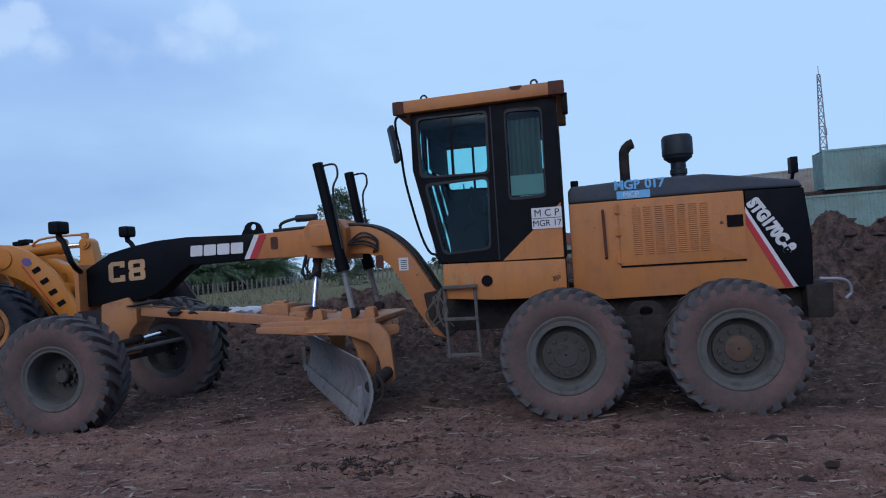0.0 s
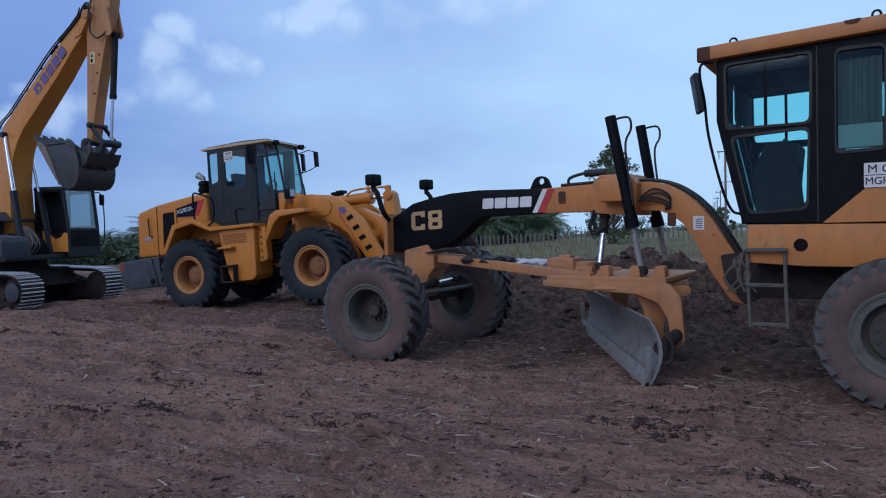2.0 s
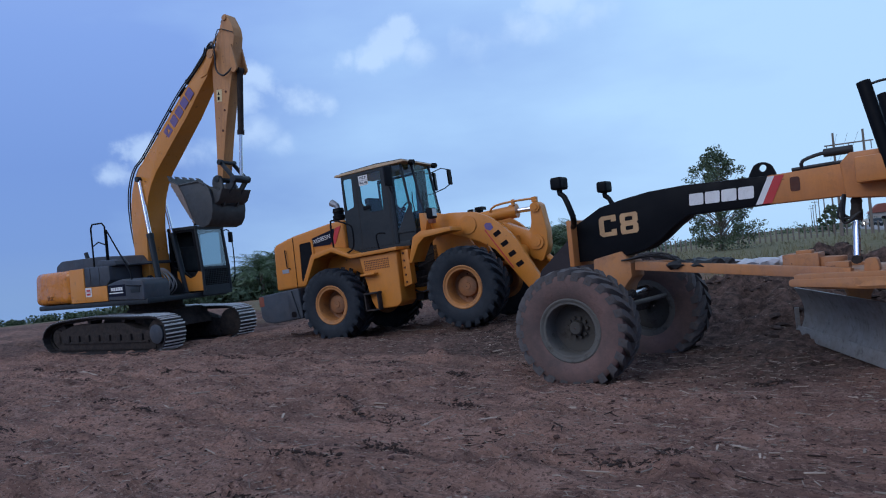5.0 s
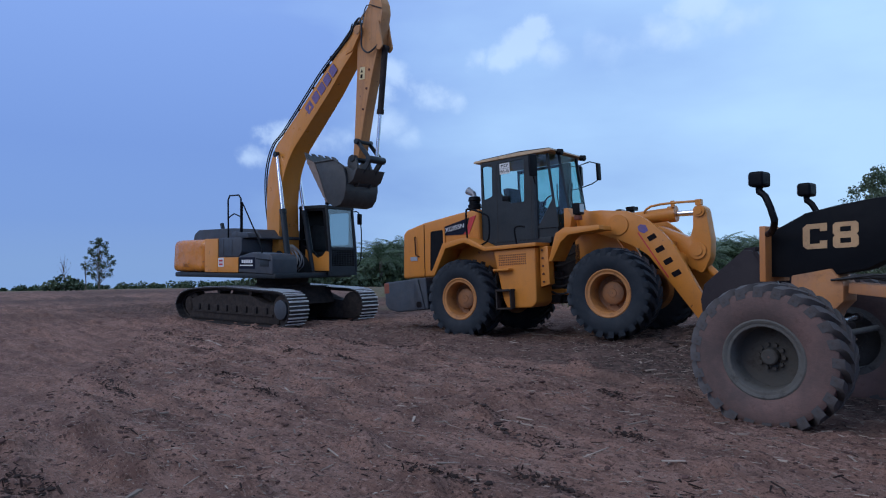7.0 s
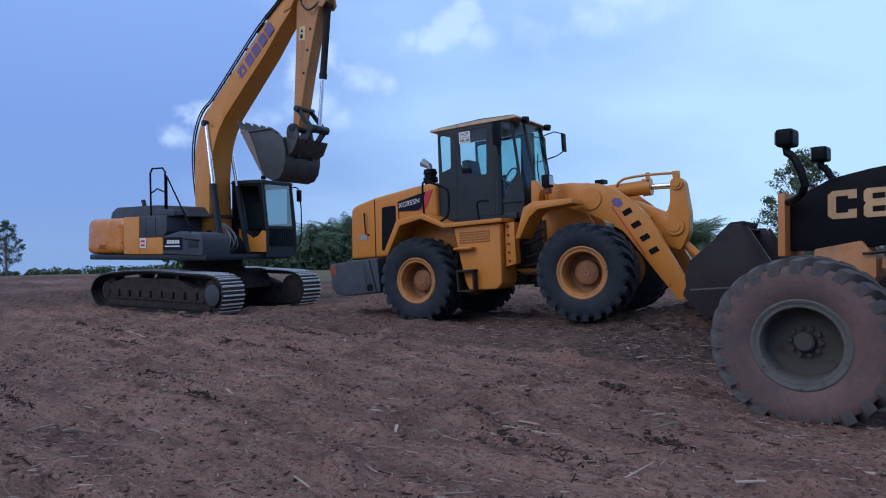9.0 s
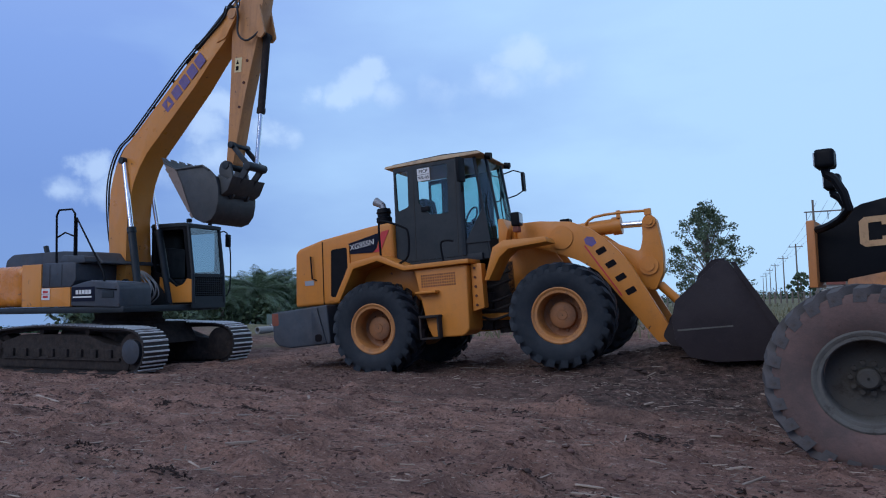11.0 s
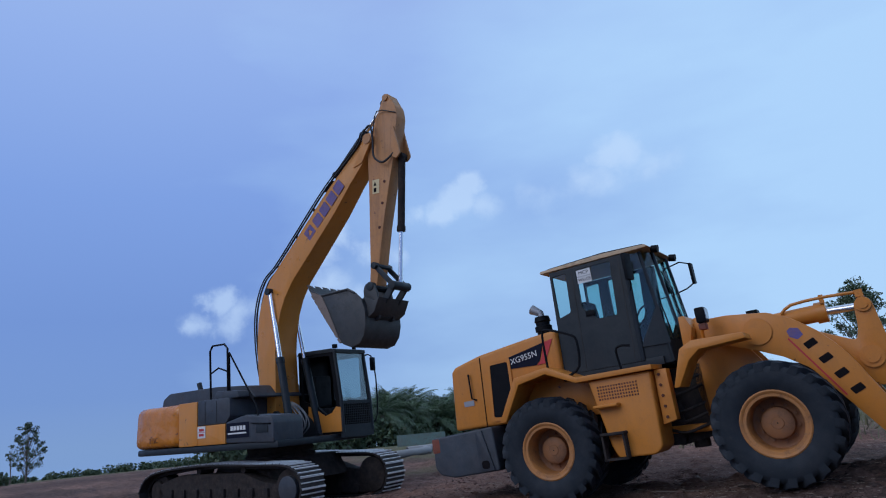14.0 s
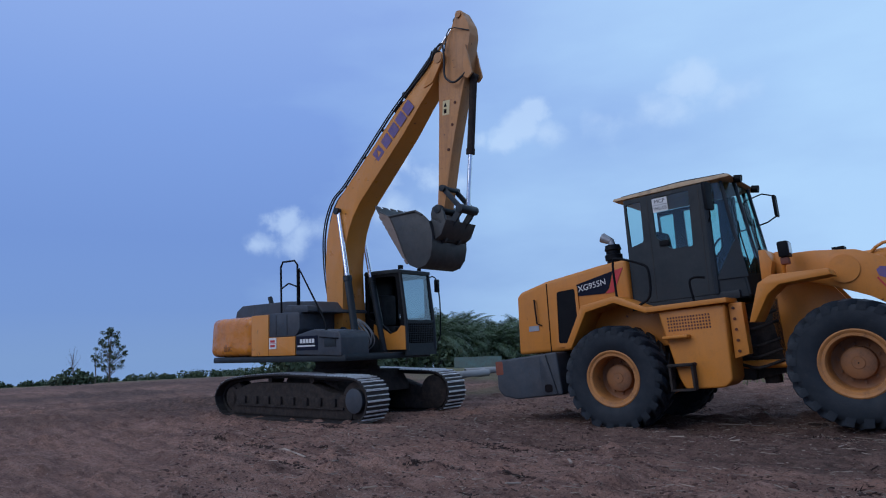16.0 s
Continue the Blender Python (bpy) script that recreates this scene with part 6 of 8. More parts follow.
    # bucket
    prof = [(4.62, 0.02), (3.70, 0.02), (3.36, 0.10), (3.20, 0.34), (3.18, 0.64), (3.25, 0.88), (3.52, 1.10), (3.86, 1.37)]
    inner = [(4.60, 0.06), (3.72, 0.06), (3.40, 0.14), (3.245, 0.36), (3.225, 0.63), (3.29, 0.86), (3.55, 1.07), (3.88, 1.33)]
    bm = BM()
    prism(bm, prof + inner[::-1], -1.42, 1.42)
    bucket = part("bucket", bm, BUCKET_L, g, "dark rusty loader bucket resting on the ground")
    for s in (-1, 1):
        bm = BM()
        prism(bm, prof + [(3.98, 1.36), (4.58, 0.22)], s * 1.40, s * 1.44)
        part("side_plate", soften(bm, 0.006), BUCKET_L, bucket)
        bm = BM()
        prism(bm, [(4.00, 1.34), (4.06, 1.34), (4.66, 0.20), (4.58, 0.16)], s * 1.37, s * 1.455)
        part("side_cutter", bm, BUCKET_L, bucket)
        part("weld_line", plate([(3.24, 0.46), (3.24, 0.485), (3.95, 0.50), (3.95, 0.48)], s * 1.441, 0.004, s), RIM_G, bucket)
    for k in range(9):
        bm = BM()
        box(bm, (4.66, -1.30 + 0.325 * k, 0.045), (0.26, 0.09, 0.05))
        part("tooth", soften(bm, 0.008), STEEL, bucket, "worn steel bucket tooth")
    bm = BM()
    prism(bm, [(3.50, 1.09), (3.56, 1.24), (3.76, 1.42), (3.93, 1.43), (3.90, 1.36), (3.54, 1.09)], -0.9, 0.9)
    part("spill_guard", bm, BUCKET_L, bucket)
    for s in (-0.56, 0.56, 0.0):
        bm = BM()
        prism(bm, rounded([(3.26, 0.85), (3.02, 0.62 if s == 0 else 0.5), (2.95, 0.36), (3.06, 0.22), (3.34, 0.16)], 0.05), s - 0.09, s - 0.04)
        prism(bm, rounded([(3.26, 0.85), (3.02, 0.62 if s == 0 else 0.5), (2.95, 0.36), (3.06, 0.22), (3.34, 0.16)], 0.05), s + 0.04, s + 0.09)
        part("bracket", bm, BUCKET_L, bucket)


make_loader(loader)

# ---- excavator ----
digger = empty("excavator", pose(-22.6, 0.75, -0.075, 0, 0, 34) @ Matrix.Scale(1.025, 4), "yellow and grey tracked excavator with raised boom and curled bucket", "excavator")


def make_excavator(g):
    # tracks
    belt = smooth_path([(1.72, 0, 0.03), (2.04, 0, 0.16), (2.17, 0, 0.45), (2.06, 0, 0.76), (1.70, 0, 0.90), (0.9, 0, 0.93), (-0.6, 0, 0.97), (-2.0, 0, 0.90), (-2.62, 0, 0.76), (-2.88, 0, 0.46),
                        (-2.70, 0, 0.16), (-2.28, 0, 0.03), (-0.8, 0, 0.0), (0.6, 0, 0.0), (1.70, 0, 0.03)], 8)
    lengths = [0.0]
    for a, b in zip(belt, belt[1:]):
        lengths.append(lengths[-1] + (b - a).length)
    count = 56
    shoe_mesh = None
    for s in (-1, 1):
        bm = BM()
        prism(bm, rounded([(-2.35, 0.09), (1.6, 0.09), (1.7, 0.52), (1.0, 0.60), (0.4, 0.78), (-1.6, 0.78), (-2.35, 0.60)], 0.06), s * 1.02, s * 1.36)
        frame_ = part("track_frame", soften(bm, 0.02), UNDER, g, "muddy steel track frame", pose(0, 0, -0.09))
        for x, z, r in [(x, 0.17, 0.12) for x in np.linspace(-1.8, 1.2, 7)] + [(-1.0, 0.84, 0.08), (0.4, 0.84, 0.08)]:
            bm = BM()
            rod(bm, (x, s * 1.0, z), (x, s * 1.33, z), r * 0.85, seg=16)
            part("roller", bm, UNDER, frame_)
        for x in np.linspace(-1.9, 1.1, 8):
            bm = BM()
            box(bm, (x, s * 1.38, 0.40), (0.16, 0.06, 0.18))
            part("guard", soften(bm, 0.01), UNDER, frame_)
        bm = BM()
        box(bm, (-0.4, s * 1.38, 0.30), (3.6, 0.04, 0.05))
        part("guard_rail", bm, UNDER, frame_)
        bm = BM()
        rod(bm, (1.70, s * 0.98, 0.46), (1.70, s * 1.34, 0.46), 0.36, seg=28)
        idler = part("idler", soften(bm, 0.02), UNDER, frame_)
        bm = BM()
        rod(bm, (1.74, s * 1.34, 0.46), (1.74, s * 1.43, 0.46), 0.24, seg=24)
        part("idler_cap", soften(bm, 0.015), GREY_E, idler)
        bm = BM()
        rod(bm, (-2.40, s * 0.98, 0.45), (-2.40, s * 1.28, 0.45), 0.36, seg=24)
        rod(bm, (-2.40, s * 1.28, 0.45), (-2.40, s * 1.36, 0.45), 0.22, seg=20)
        part("sprocket", soften(bm, 0.02), UNDER, frame_)
        for k in range(count):
            want, i = lengths[-1] * k / count, 0
            while lengths[i + 1] < want:
                i += 1
            p = belt[i].lerp(belt[i + 1], (want - lengths[i]) / max(lengths[i + 1] - lengths[i], 1e-6))
            d = (belt[i + 1] - belt[i]).normalized()
            m = Matrix.Translation((p.x, s * 1.2, p.z)) @ Matrix.Rotation(-math.atan2(d.z, d.x), 4, "Y")
            if shoe_mesh is None:
                bm = BM()
                prism(bm, [(-0.105, 0.0), (-0.10, -0.022), (-0.085, -0.022), (-0.08, 0.0), (-0.01, 0.0), (-0.005, -0.02), (0.01, -0.02), (0.015, 0.0), (0.085, 0.0), (0.09, -0.022), (0.10, -0.022), (0.105, 0.002), (0.105, 0.03), (-0.105, 0.03)], -0.30, 0.30)
                box(bm, (0, 0.09, 0.06), (0.20, 0.05, 0.07))
                box(bm, (0, -0.09, 0.06), (0.20, 0.05, 0.07))
                shoe_mesh = part("track_shoe", bm, SHOE, frame_, "", m).data
                shoe_mesh.materials.append(GROUSER)
                for f in shoe_mesh.polygons:
                    if f.center.z < -0.008:
                        f.material_index = 1
            else:
                o = new("track_shoe", shoe_mesh)
                o.parent, o.matrix_basis = frame_, m
    bm = BM()
    prism(bm, [(-1.0, 0.42), (1.0, 0.42), (0.7, 0.88), (-0.7, 0.88)], -1.05, 1.05)
    part("car_body", soften(bm, 0.03), UNDER, g)
    bm = BM()
    lathe(bm, [(0.0, 0.85), (0.72, 0.85), (0.75, 0.92), (0.68, 0.98), (0.70, 1.10), (0.0, 1.12)], 36, "z")
    part("slewing_ring", bm, UNDER, g)
    # upper structure
    pts = [(-2.98, -1.335), (1.40, -1.32), (1.40, 1.32), (-2.98, 1.335), (-3.38, 1.28), (-3.65, 1.08), (-3.80, 0.7), (-3.84, 0.25), (-3.84, -0.25), (-3.80, -0.7), (-3.65, -1.08), (-3.38, -1.28)]

    def slab(pts, z0, z1, f=1.0):
        bm = BM()
        lo_, hi_ = [bm.verts.new((x, y, z0)) for x, y in pts], [bm.verts.new((x * f, y * f, z1)) for x, y in pts]
        bm.faces.new(lo_), bm.faces.new(hi_[::-1])
        for i in range(len(pts)):
            j = (i + 1) % len(pts)
            bm.faces.new((lo_[i], hi_[i], hi_[j], lo_[j]))
        return bm

    deck = part("revolving_deck", soften(slab([(x * 0.985, y * 0.985) for x, y in pts], 1.12, 1.255), 0.04), GREY, g)
    bm = slab([(-1.70, -1.335) if x > 1 and y < 0 else (-1.70, 1.335) if x > 1 else (x, y) for x, y in pts], 1.262, 2.17, 0.985)
    cw = part("counterweight", soften(bm, 0.21, 50, 6), PAINT_CW, g, "glossy yellow rounded counterweight with worn marks")
    letters("215C", 0.15, RUST, cw, on_right(-2.62, -1.337, 1.44, 0))
    for s in (-1, 1):
        bm = BM()
        prism(bm, rounded([(-1.69, 1.262), (-1.06, 1.262), (-1.06, 2.17), (-1.69, 2.17)], 0.02), s * 0.3, s * 1.335)
        part("side_door", soften(bm, 0.03), PAINT_E, g, "yellow engine bay door")
        bm = BM()
        prism(bm, rounded([(-1.055, 1.262), (-0.14, 1.262), (-0.14, 1.66), (-1.055, 1.66)], 0.02), s * 0.3, s * 1.33)
        part("side_panel", soften(bm, 0.02), PAINT_E, g)
        bm = BM()
        prism(bm, rounded([(-1.055, 1.665), (-0.14, 1.665), (0.0, 1.80), (0.0, 2.15), (-0.1, 2.18), (-1.055, 2.18)], 0.03), s * 0.3, s * 1.32)
        part("pump_door", soften(bm, 0.05), GREY_E, g)
    bm = BM()
    prism(bm, rounded([(-2.9, 2.13), (-2.84, 2.34), (-2.6, 2.46), (-0.9, 2.46), (0.1, 2.40), (0.35, 2.14)], 0.06), -0.95, 0.95)
    part("engine_cover", soften(bm, 0.09, 30, 3), GREY_E, g, "dark grey engine cover")
    bm = BM()
    prism(bm, rounded([(-0.12, 1.27), (1.30, 1.22), (1.30, 1.62), (1.22, 1.72), (0.40, 1.78), (-0.12, 1.68)], 0.04), -1.33, -0.55)
    tb = part("tool_box", soften(bm, 0.05, 35, 3), GREY_E, g, "dark grey step box with a tread plate top")
    for k in range(7):
        bm = BM()
        box(bm, (0.42 + 0.115 * k, -0.95, 1.785 - 0.008 * k), (0.05, 0.62, 0.012))
        part("tread_rib", bm, GALV, tb)
    bm = BM()
    box(bm, (0.98, -1.336, 1.50), (0.34, 0.012, 0.16))
    part("box_lid", soften(bm, 0.004), GREY, tb)
    bm = BM()
    tube(bm, [(0.70, -1.33, 1.62), (0.70, -1.37, 1.62), (1.22, -1.37, 1.58), (1.22, -1.33, 1.58)], 0.012)
    part("grab_handle", bm, BLACK, tb)
    for x in (-0.80, -0.42):
        bm = BM()
        box(bm, (x, -1.322, 1.92), (0.012, 0.01, 0.44))
        part("panel_seam", bm, HOSE, g)
    bm = BM()
    prism(bm, rounded([(-0.62, 2.16), (0.22, 2.16), (0.16, 2.30), (-0.5, 2.34)], 0.05), -1.26, -0.98)
    part("filter_housing", soften(bm, 0.03), GREY_E, g)
    part("name_plate", plate(rect(-0.09, 1.36, 0.60, 1.655), -1.334, 0.004, -1), NAVY, tb, "navy name plate")
    for k in range(5):
        bm = BM()
        box(bm, (0.08 + 0.095 * k, -1.341, 1.55), (0.075, 0.004, 0.085))
        part("logo_block", bm, WHITE, tb, "white logo shape")
    bm = BM()
    box(bm, (0.24, -1.341, 1.45), (0.56, 0.004, 0.03))
    part("caption_bar", bm, WHITE, tb)
    sg = part("number_sign", plate(rect(-1.03, 1.41, -0.77, 1.65), -1.337, 0.004, -1), WHITE, g, "white and red fleet sign")
    bm = BM()
    box(bm, (-0.90, -1.343, 1.575), (0.16, 0.003, 0.05))
    box(bm, (-0.90, -1.343, 1.475), (0.16, 0.003, 0.05))
    box(bm, (-0.90, -1.343, 1.53), (0.24, 0.003, 0.008))
    part("caption_bar", bm, RED, sg)
    bm = BM()
    tube(bm, [(-0.74, -1.22, 2.15), (-0.76, -1.22, 3.20), (-0.68, -1.22, 3.31), (-0.28, -1.22, 3.30), (-0.18, -1.22, 3.20), (-0.18, -1.22, 2.15)], 0.022)
    tube(bm, [(-0.75, -1.22, 2.72), (-0.48, -1.22, 2.82), (-0.18, -1.22, 2.72)], 0.018)
    tube(bm, [(-0.12, -1.22, 2.15), (-0.12, -1.22, 3.10), (0.70, -1.22, 1.95), (0.78, -1.25, 1.80), (0.72, -1.30, 1.45)], 0.02)
    part("handrail", bm, BLACK, g, "black tubular handrail")
    bm = BM()
    tube(bm, [(-1.9, -0.6, 2.42), (-1.92, -0.6, 2.5)], 0.02)
    rod(bm, (-1.93, -0.6, 2.46), (-2.0, -0.6, 2.64), 0.055)
    part("exhaust_tip", bm, GREY, g)
    # cab
    c0, c1 = 0.36, 1.34
    door_ = rounded([(0.36, 2.93), (1.22, 2.92), (1.36, 1.90), (1.30, 1.72), (1.05, 1.66), (0.80, 1.86), (0.55, 1.95), (0.36, 2.0)], 0.08)
    outl = [(0.28, 1.28), (0.28, 3.03), (1.34, 3.02), (1.47, 2.0), (1.50, 1.28)]
    bm = BM()
    holed(bm, outl, [door_], c0, c0 + 0.06)
    cab = part("cab", bm, BLACK, g, "black framed operator cab with yellow lower door")
    bm = BM()
    holed(bm, outl, [rounded(rect(0.42, 2.0, 1.25, 2.9), 0.06)], c1 - 0.06, c1)
    part("cab_left_side", bm, BLACK, cab)
    part("lower_panel", plate([(0.52, 1.30), (1.495, 1.30), (1.49, 1.80), (1.36, 1.82), (1.24, 1.70), (1.04, 1.64), (0.80, 1.78), (0.54, 1.88)], c0 - 0.002, 0.012, -1), PAINT_E, cab, "yellow curved door bottom")
    bm = BM()
    box(bm, (0.29, (c0 + c1) / 2, 2.15), (0.05, c1 - c0, 1.75))
    box(bm, (0.9, (c0 + c1) / 2, 1.28), (1.2, c1 - c0, 0.05))
    part("cab_back", bm, BLACK, cab)
    bm = BM()
    prism(bm, rounded([(0.24, 3.00), (0.30, 3.08), (1.30, 3.06), (1.40, 2.98)], 0.02), c0 - 0.02, c1 + 0.02)
    part("cab_roof", soften(bm, 0.02), GREY, cab)
    bm = BM()
    for y in (c0 + 0.03, c1 - 0.03):
        rod(bm, (1.34, y, 3.02), (1.48, y, 1.95), 0.04, seg=8)
        rod(bm, (1.48, y, 1.95), (1.51, y, 1.28), 0.04, seg=8)
    box(bm, (1.36, (c0 + c1) / 2, 3.0), (0.06, c1 - c0, 0.07))
    box(bm, (1.475, (c0 + c1) / 2, 1.90), (0.06, c1 - c0, 0.06))
    box(bm, (1.49, (c0 + c1) / 2, 1.30), (0.06, c1 - c0, 0.26))
    part("windscreen_frame", bm, GREY, cab)
    bm = BM()
    fv = [bm.verts.new(p) for p in ((1.47, c0 + 0.05, 1.93), (1.47, c1 - 0.05, 1.93), (1.35, c1 - 0.05, 2.97), (1.35, c0 + 0.05, 2.97))]
    f = bm.faces.new(fv)
    ext = bmesh.ops.extrude_face_region(bm, geom=[f])["geom"]
    bmesh.ops.translate(bm, verts=[q for q in ext if isinstance(q, bmesh.types.BMVert)], vec=(-0.006, 0, 0))
    part("windscreen", bm, GLASS_E, cab, "dusty pale windscreen").visible_shadow = False
    bm = BM()
    for k in range(15):
        box(bm, (1.50, c0 + 0.07 + 0.06 * k, 1.66), (0.015, 0.010, 0.44))
    for k in range(9):
        box(bm, (1.505, (c0 + c1) / 2, 1.46 + 0.05 * k), (0.015, c1 - c0 - 0.08, 0.010))
    part("mesh_guard", bm, GREY, cab, "steel mesh guard over the lower windscreen")
    bm = BM()
    box(bm, (0.7, 0.85, 1.75), (0.5, 0.5, 0.14))
    box(bm, (0.46, 0.85, 2.2), (0.14, 0.5, 0.7))
    part("seat", soften(bm, 0.04), SEAT, cab)
    bm = BM()
    tube(bm, [(1.36, c1 + 0.02, 2.92), (1.46, c1 + 0.12, 2.90), (1.55, c1 + 0.14, 2.4), (1.55, c1 + 0.12, 1.6), (1.50, c1, 1.4)], 0.016, smooth=2)
    part("mirror_stay", bm, BLACK, cab)
    bm = BM()
    box(bm, (1.46, c1 + 0.16, 2.72), (0.05, 0.15, 0.30))
    part("mirror", soften(bm, 0.02), BLACK, cab)
    bm = BM()
    box(bm, (1.30, c0 + 0.1, 3.11), (0.08, 0.10, 0.09))
    part("work_lamp", soften(bm, 0.015), BLACK, cab)
    bm = BM()
    box(bm, (1.20, c1 - 0.15, 3.10), (0.06, 0.08, 0.07))
    part("work_lamp", soften(bm, 0.015), BLACK, cab)
    # boom
    left = [(0.02, 1.55), (-0.04, 2.0), (-0.11, 2.6), (-0.16, 3.2), (-0.15, 3.79), (-0.08, 4.14), (0.03, 4.44), (0.22, 4.72), (0.48, 4.96), (1.14, 5.56), (2.05, 6.39), (2.88, 7.05), (3.08, 7.26), (3.20, 7.32), (3.29, 7.24)]
    right = [(3.25, 7.06), (3.04, 6.68), (2.72, 6.36), (2.24, 5.82), (1.55, 5.15), (0.94, 4.56), (0.72, 4.25), (0.58, 3.95), (0.47, 3.55), (0.42, 3.1), (0.44, 2.4), (0.46, 1.75), (0.38, 1.5), (0.15, 1.42)]
    bm = BM()
    prism(bm, left + right, -1.0, 1.0)
    for v in bm.verts:
        v.co.y *= 0.36 - 0.0271 * (v.co.z - 1.42)
        v.co.x -= 0.19 - 0.021 * (v.co.z - 1.42)
    boom = part("boom", soften(bm, 0.015, 30), PAINT_E, g, "cranked yellow box-section boom")
    for k in range(4):
        c = Vector((1.65, 5.775)).lerp(Vector((2.30, 6.355)), k / 3)
        d = Vector((0.72, 0.65)).normalized()
        n = Vector((-d.y, d.x))
        q = rounded([tuple(c - d * 0.13 - n * 0.13), tuple(c + d * 0.115 - n * 0.13), tuple(c + d * 0.13 + n * 0.13), tuple(c - d * 0.115 + n * 0.13)], 0.03)
        part("logo_block", plate(q, -0.248, 0.006, -1), PURPLE, boom, "faded violet logo shape")
    c, d = Vector((1.40, 5.555)), Vector((0.72, 0.65)).normalized()
    n = Vector((-d.y, d.x))
    bm = BM()
    holed(bm, [tuple(c + d * a + n * b) for a, b in ((-0.13, -0.13), (0.13, -0.13), (0.13, 0.13), (-0.13, 0.13))], [[tuple(c + d * a + n * b) for a, b in ((-0.07, -0.06), (0.07, -0.06), (0.02, 0.08))]], -0.256, -0.250)
    part("logo_badge", bm, PURPLE, boom)
    bm = BM()
    lathe(bm, [(0.0, 0.27), (0.14, 0.27), (0.14, 0.32), (0.0, 0.32)], 20, "y", (0.10, 0, 4.45))
    rod(bm, (0.10, -0.36, 4.45), (0.10, 0.36, 4.45), 0.075)
    rod(bm, (0.26, -0.25, 4.72), (0.26, 0.25, 4.72), 0.05)
    part("boom_pin", bm, GREY, boom)
    bm = BM()
    rod(bm, (3.16, -0.26, 7.20), (3.16, 0.26, 7.20), 0.11)
    part("boom_tip_pin", bm, PAINT_ARM, boom)
    for s in (-1, 1):
        bm = BM()
        prism(bm, rounded([(2.72, 6.66), (3.10, 7.30), (3.26, 7.32), (3.30, 7.18), (2.98, 6.72)], 0.06), s * 0.21, s * 0.24)
        part("tip_plate", soften(bm, 0.006), PAINT_E, boom)
    for off, r in ((-0.08, 0.02), (0.02, 0.02), (-0.14, 0.016)):
        bm = BM()
        tube(bm, [(-0.10, -0.10 + off, 1.9), (-0.35, -0.12 + off, 2.7), (-0.43, -0.14 + off, 3.6), (-0.35, -0.14 + off, 4.25), (-0.09, -0.14 + off, 4.74), (0.31, -0.14 + off, 5.02), (0.99, -0.14 + off, 5.62), (1.93, -0.14 + off, 6.45), (2.84, -0.14 + off, 7.09), (3.06, -0.16 + off, 7.36)], r, smooth=4)
        part("boom_pipe", bm, HOSE, boom)
    for x, z, ln in ((0.32, 4.99, 0.06), (0.94, 5.55, 0.06), (1.5, 6.05, 0.06), (1.98, 6.47, 0.30), (2.42, 6.82, 0.06)):
        bm = BM()
        box(bm, (x, -0.10, z), (ln, 0.22, 0.06), pose(0, 0, 0, 0, -42))
        part("pipe_clamp", soften(bm, 0.01), GREY, boom)
    for s in (-0.46, 0.36):
        ram(g, (0.86, s, 1.25), (0.14, s * (0.66 if s < 0 else 0.95), 4.45), 0.08, 0.52, GREY, "boom_cylinder", 0.052, "dark boom lift cylinder")
    for k in range(5):
        y = -0.36 + 0.075 * k
        bm = BM()
        tube(bm, [(0.72, y, 1.28), (0.92 + 0.03 * (k % 3), y, 1.46), (0.88 + 0.04 * (k % 2), y * 0.9, 1.70), (0.66, y * 0.8, 1.90), (0.44, y * 0.5, 2.0)], 0.014, smooth=4)
        part("boom_foot_hose", bm, GREYHOSE, g)
    bm = BM()
    for s in (-0.36, 0.36):
        prism(bm, rounded([(-0.3, 1.25), (0.9, 1.25), (0.62, 1.62), (0.3, 1.85), (0.0, 1.6)], 0.05), s - 0.04, s + 0.04)
    part("boom_bracket", bm, GREY, g)
    # arm
    bm = BM()
    prism(bm, rounded([(3.52, 8.02), (3.57, 8.12), (3.66, 8.10), (3.86, 7.76), (3.90, 7.55), (3.84, 7.1), (3.80, 6.72), (3.64, 5.94), (3.51, 5.26), (3.34, 4.10), (3.27, 3.95), (3.16, 4.06), (3.17, 4.56), (3.14, 6.14), (3.10, 6.89), (3.20, 7.30)], 0.04), -0.15, 0.15)
    arm = part("arm", soften(bm, 0.012), PAINT_ARM, g, "worn orange dipper arm hanging upright")
    bm = BM()
    rod(bm, (3.60, -0.18, 8.02), (3.60, 0.18, 8.02), 0.07)
    part("arm_pin", bm, PAINT_ARM, arm)
    for x, z in ((3.56, 6.2), (3.50, 5.75), (3.42, 5.25)):
        bm = BM()
        rod(bm, (x, -0.165, z), (x, -0.15, z), 0.03)
        part("bolt", bm, RUST, arm)
    part("warning_sticker", plate(rect(3.24, 5.98, 3.42, 6.28), -0.153, 0.003, -1), LABEL_Y, arm, "cream warning sticker")
    bm = BM()
    prism(bm, [(3.27, 6.15), (3.35, 6.15), (3.31, 6.24)], -0.158, -0.156)
    box(bm, (3.31, -0.158, 6.06), (0.07, 0.002, 0.09))
    part("sticker_mark", bm, INK, arm)
    bm = BM()
    tube(bm, [(3.06, -0.24, 7.36), (3.28, -0.28, 7.44), (3.34, -0.26, 7.1), (3.36, -0.25, 6.75), (3.58, -0.26, 6.58), (3.72, -0.2, 6.66), (3.86, -0.16, 6.80)], 0.022, smooth=4)
    tube(bm, [(3.02, 0.1, 7.38), (3.25, 0.1, 7.75), (3.5, 0.0, 7.95)], 0.02, smooth=3)
    tube(bm, [(3.30, -0.21, 7.3), (3.42, -0.215, 7.74), (3.88, -0.165, 7.62)], 0.012, smooth=3)
    part("arm_hoses", bm, HOSE, arm)
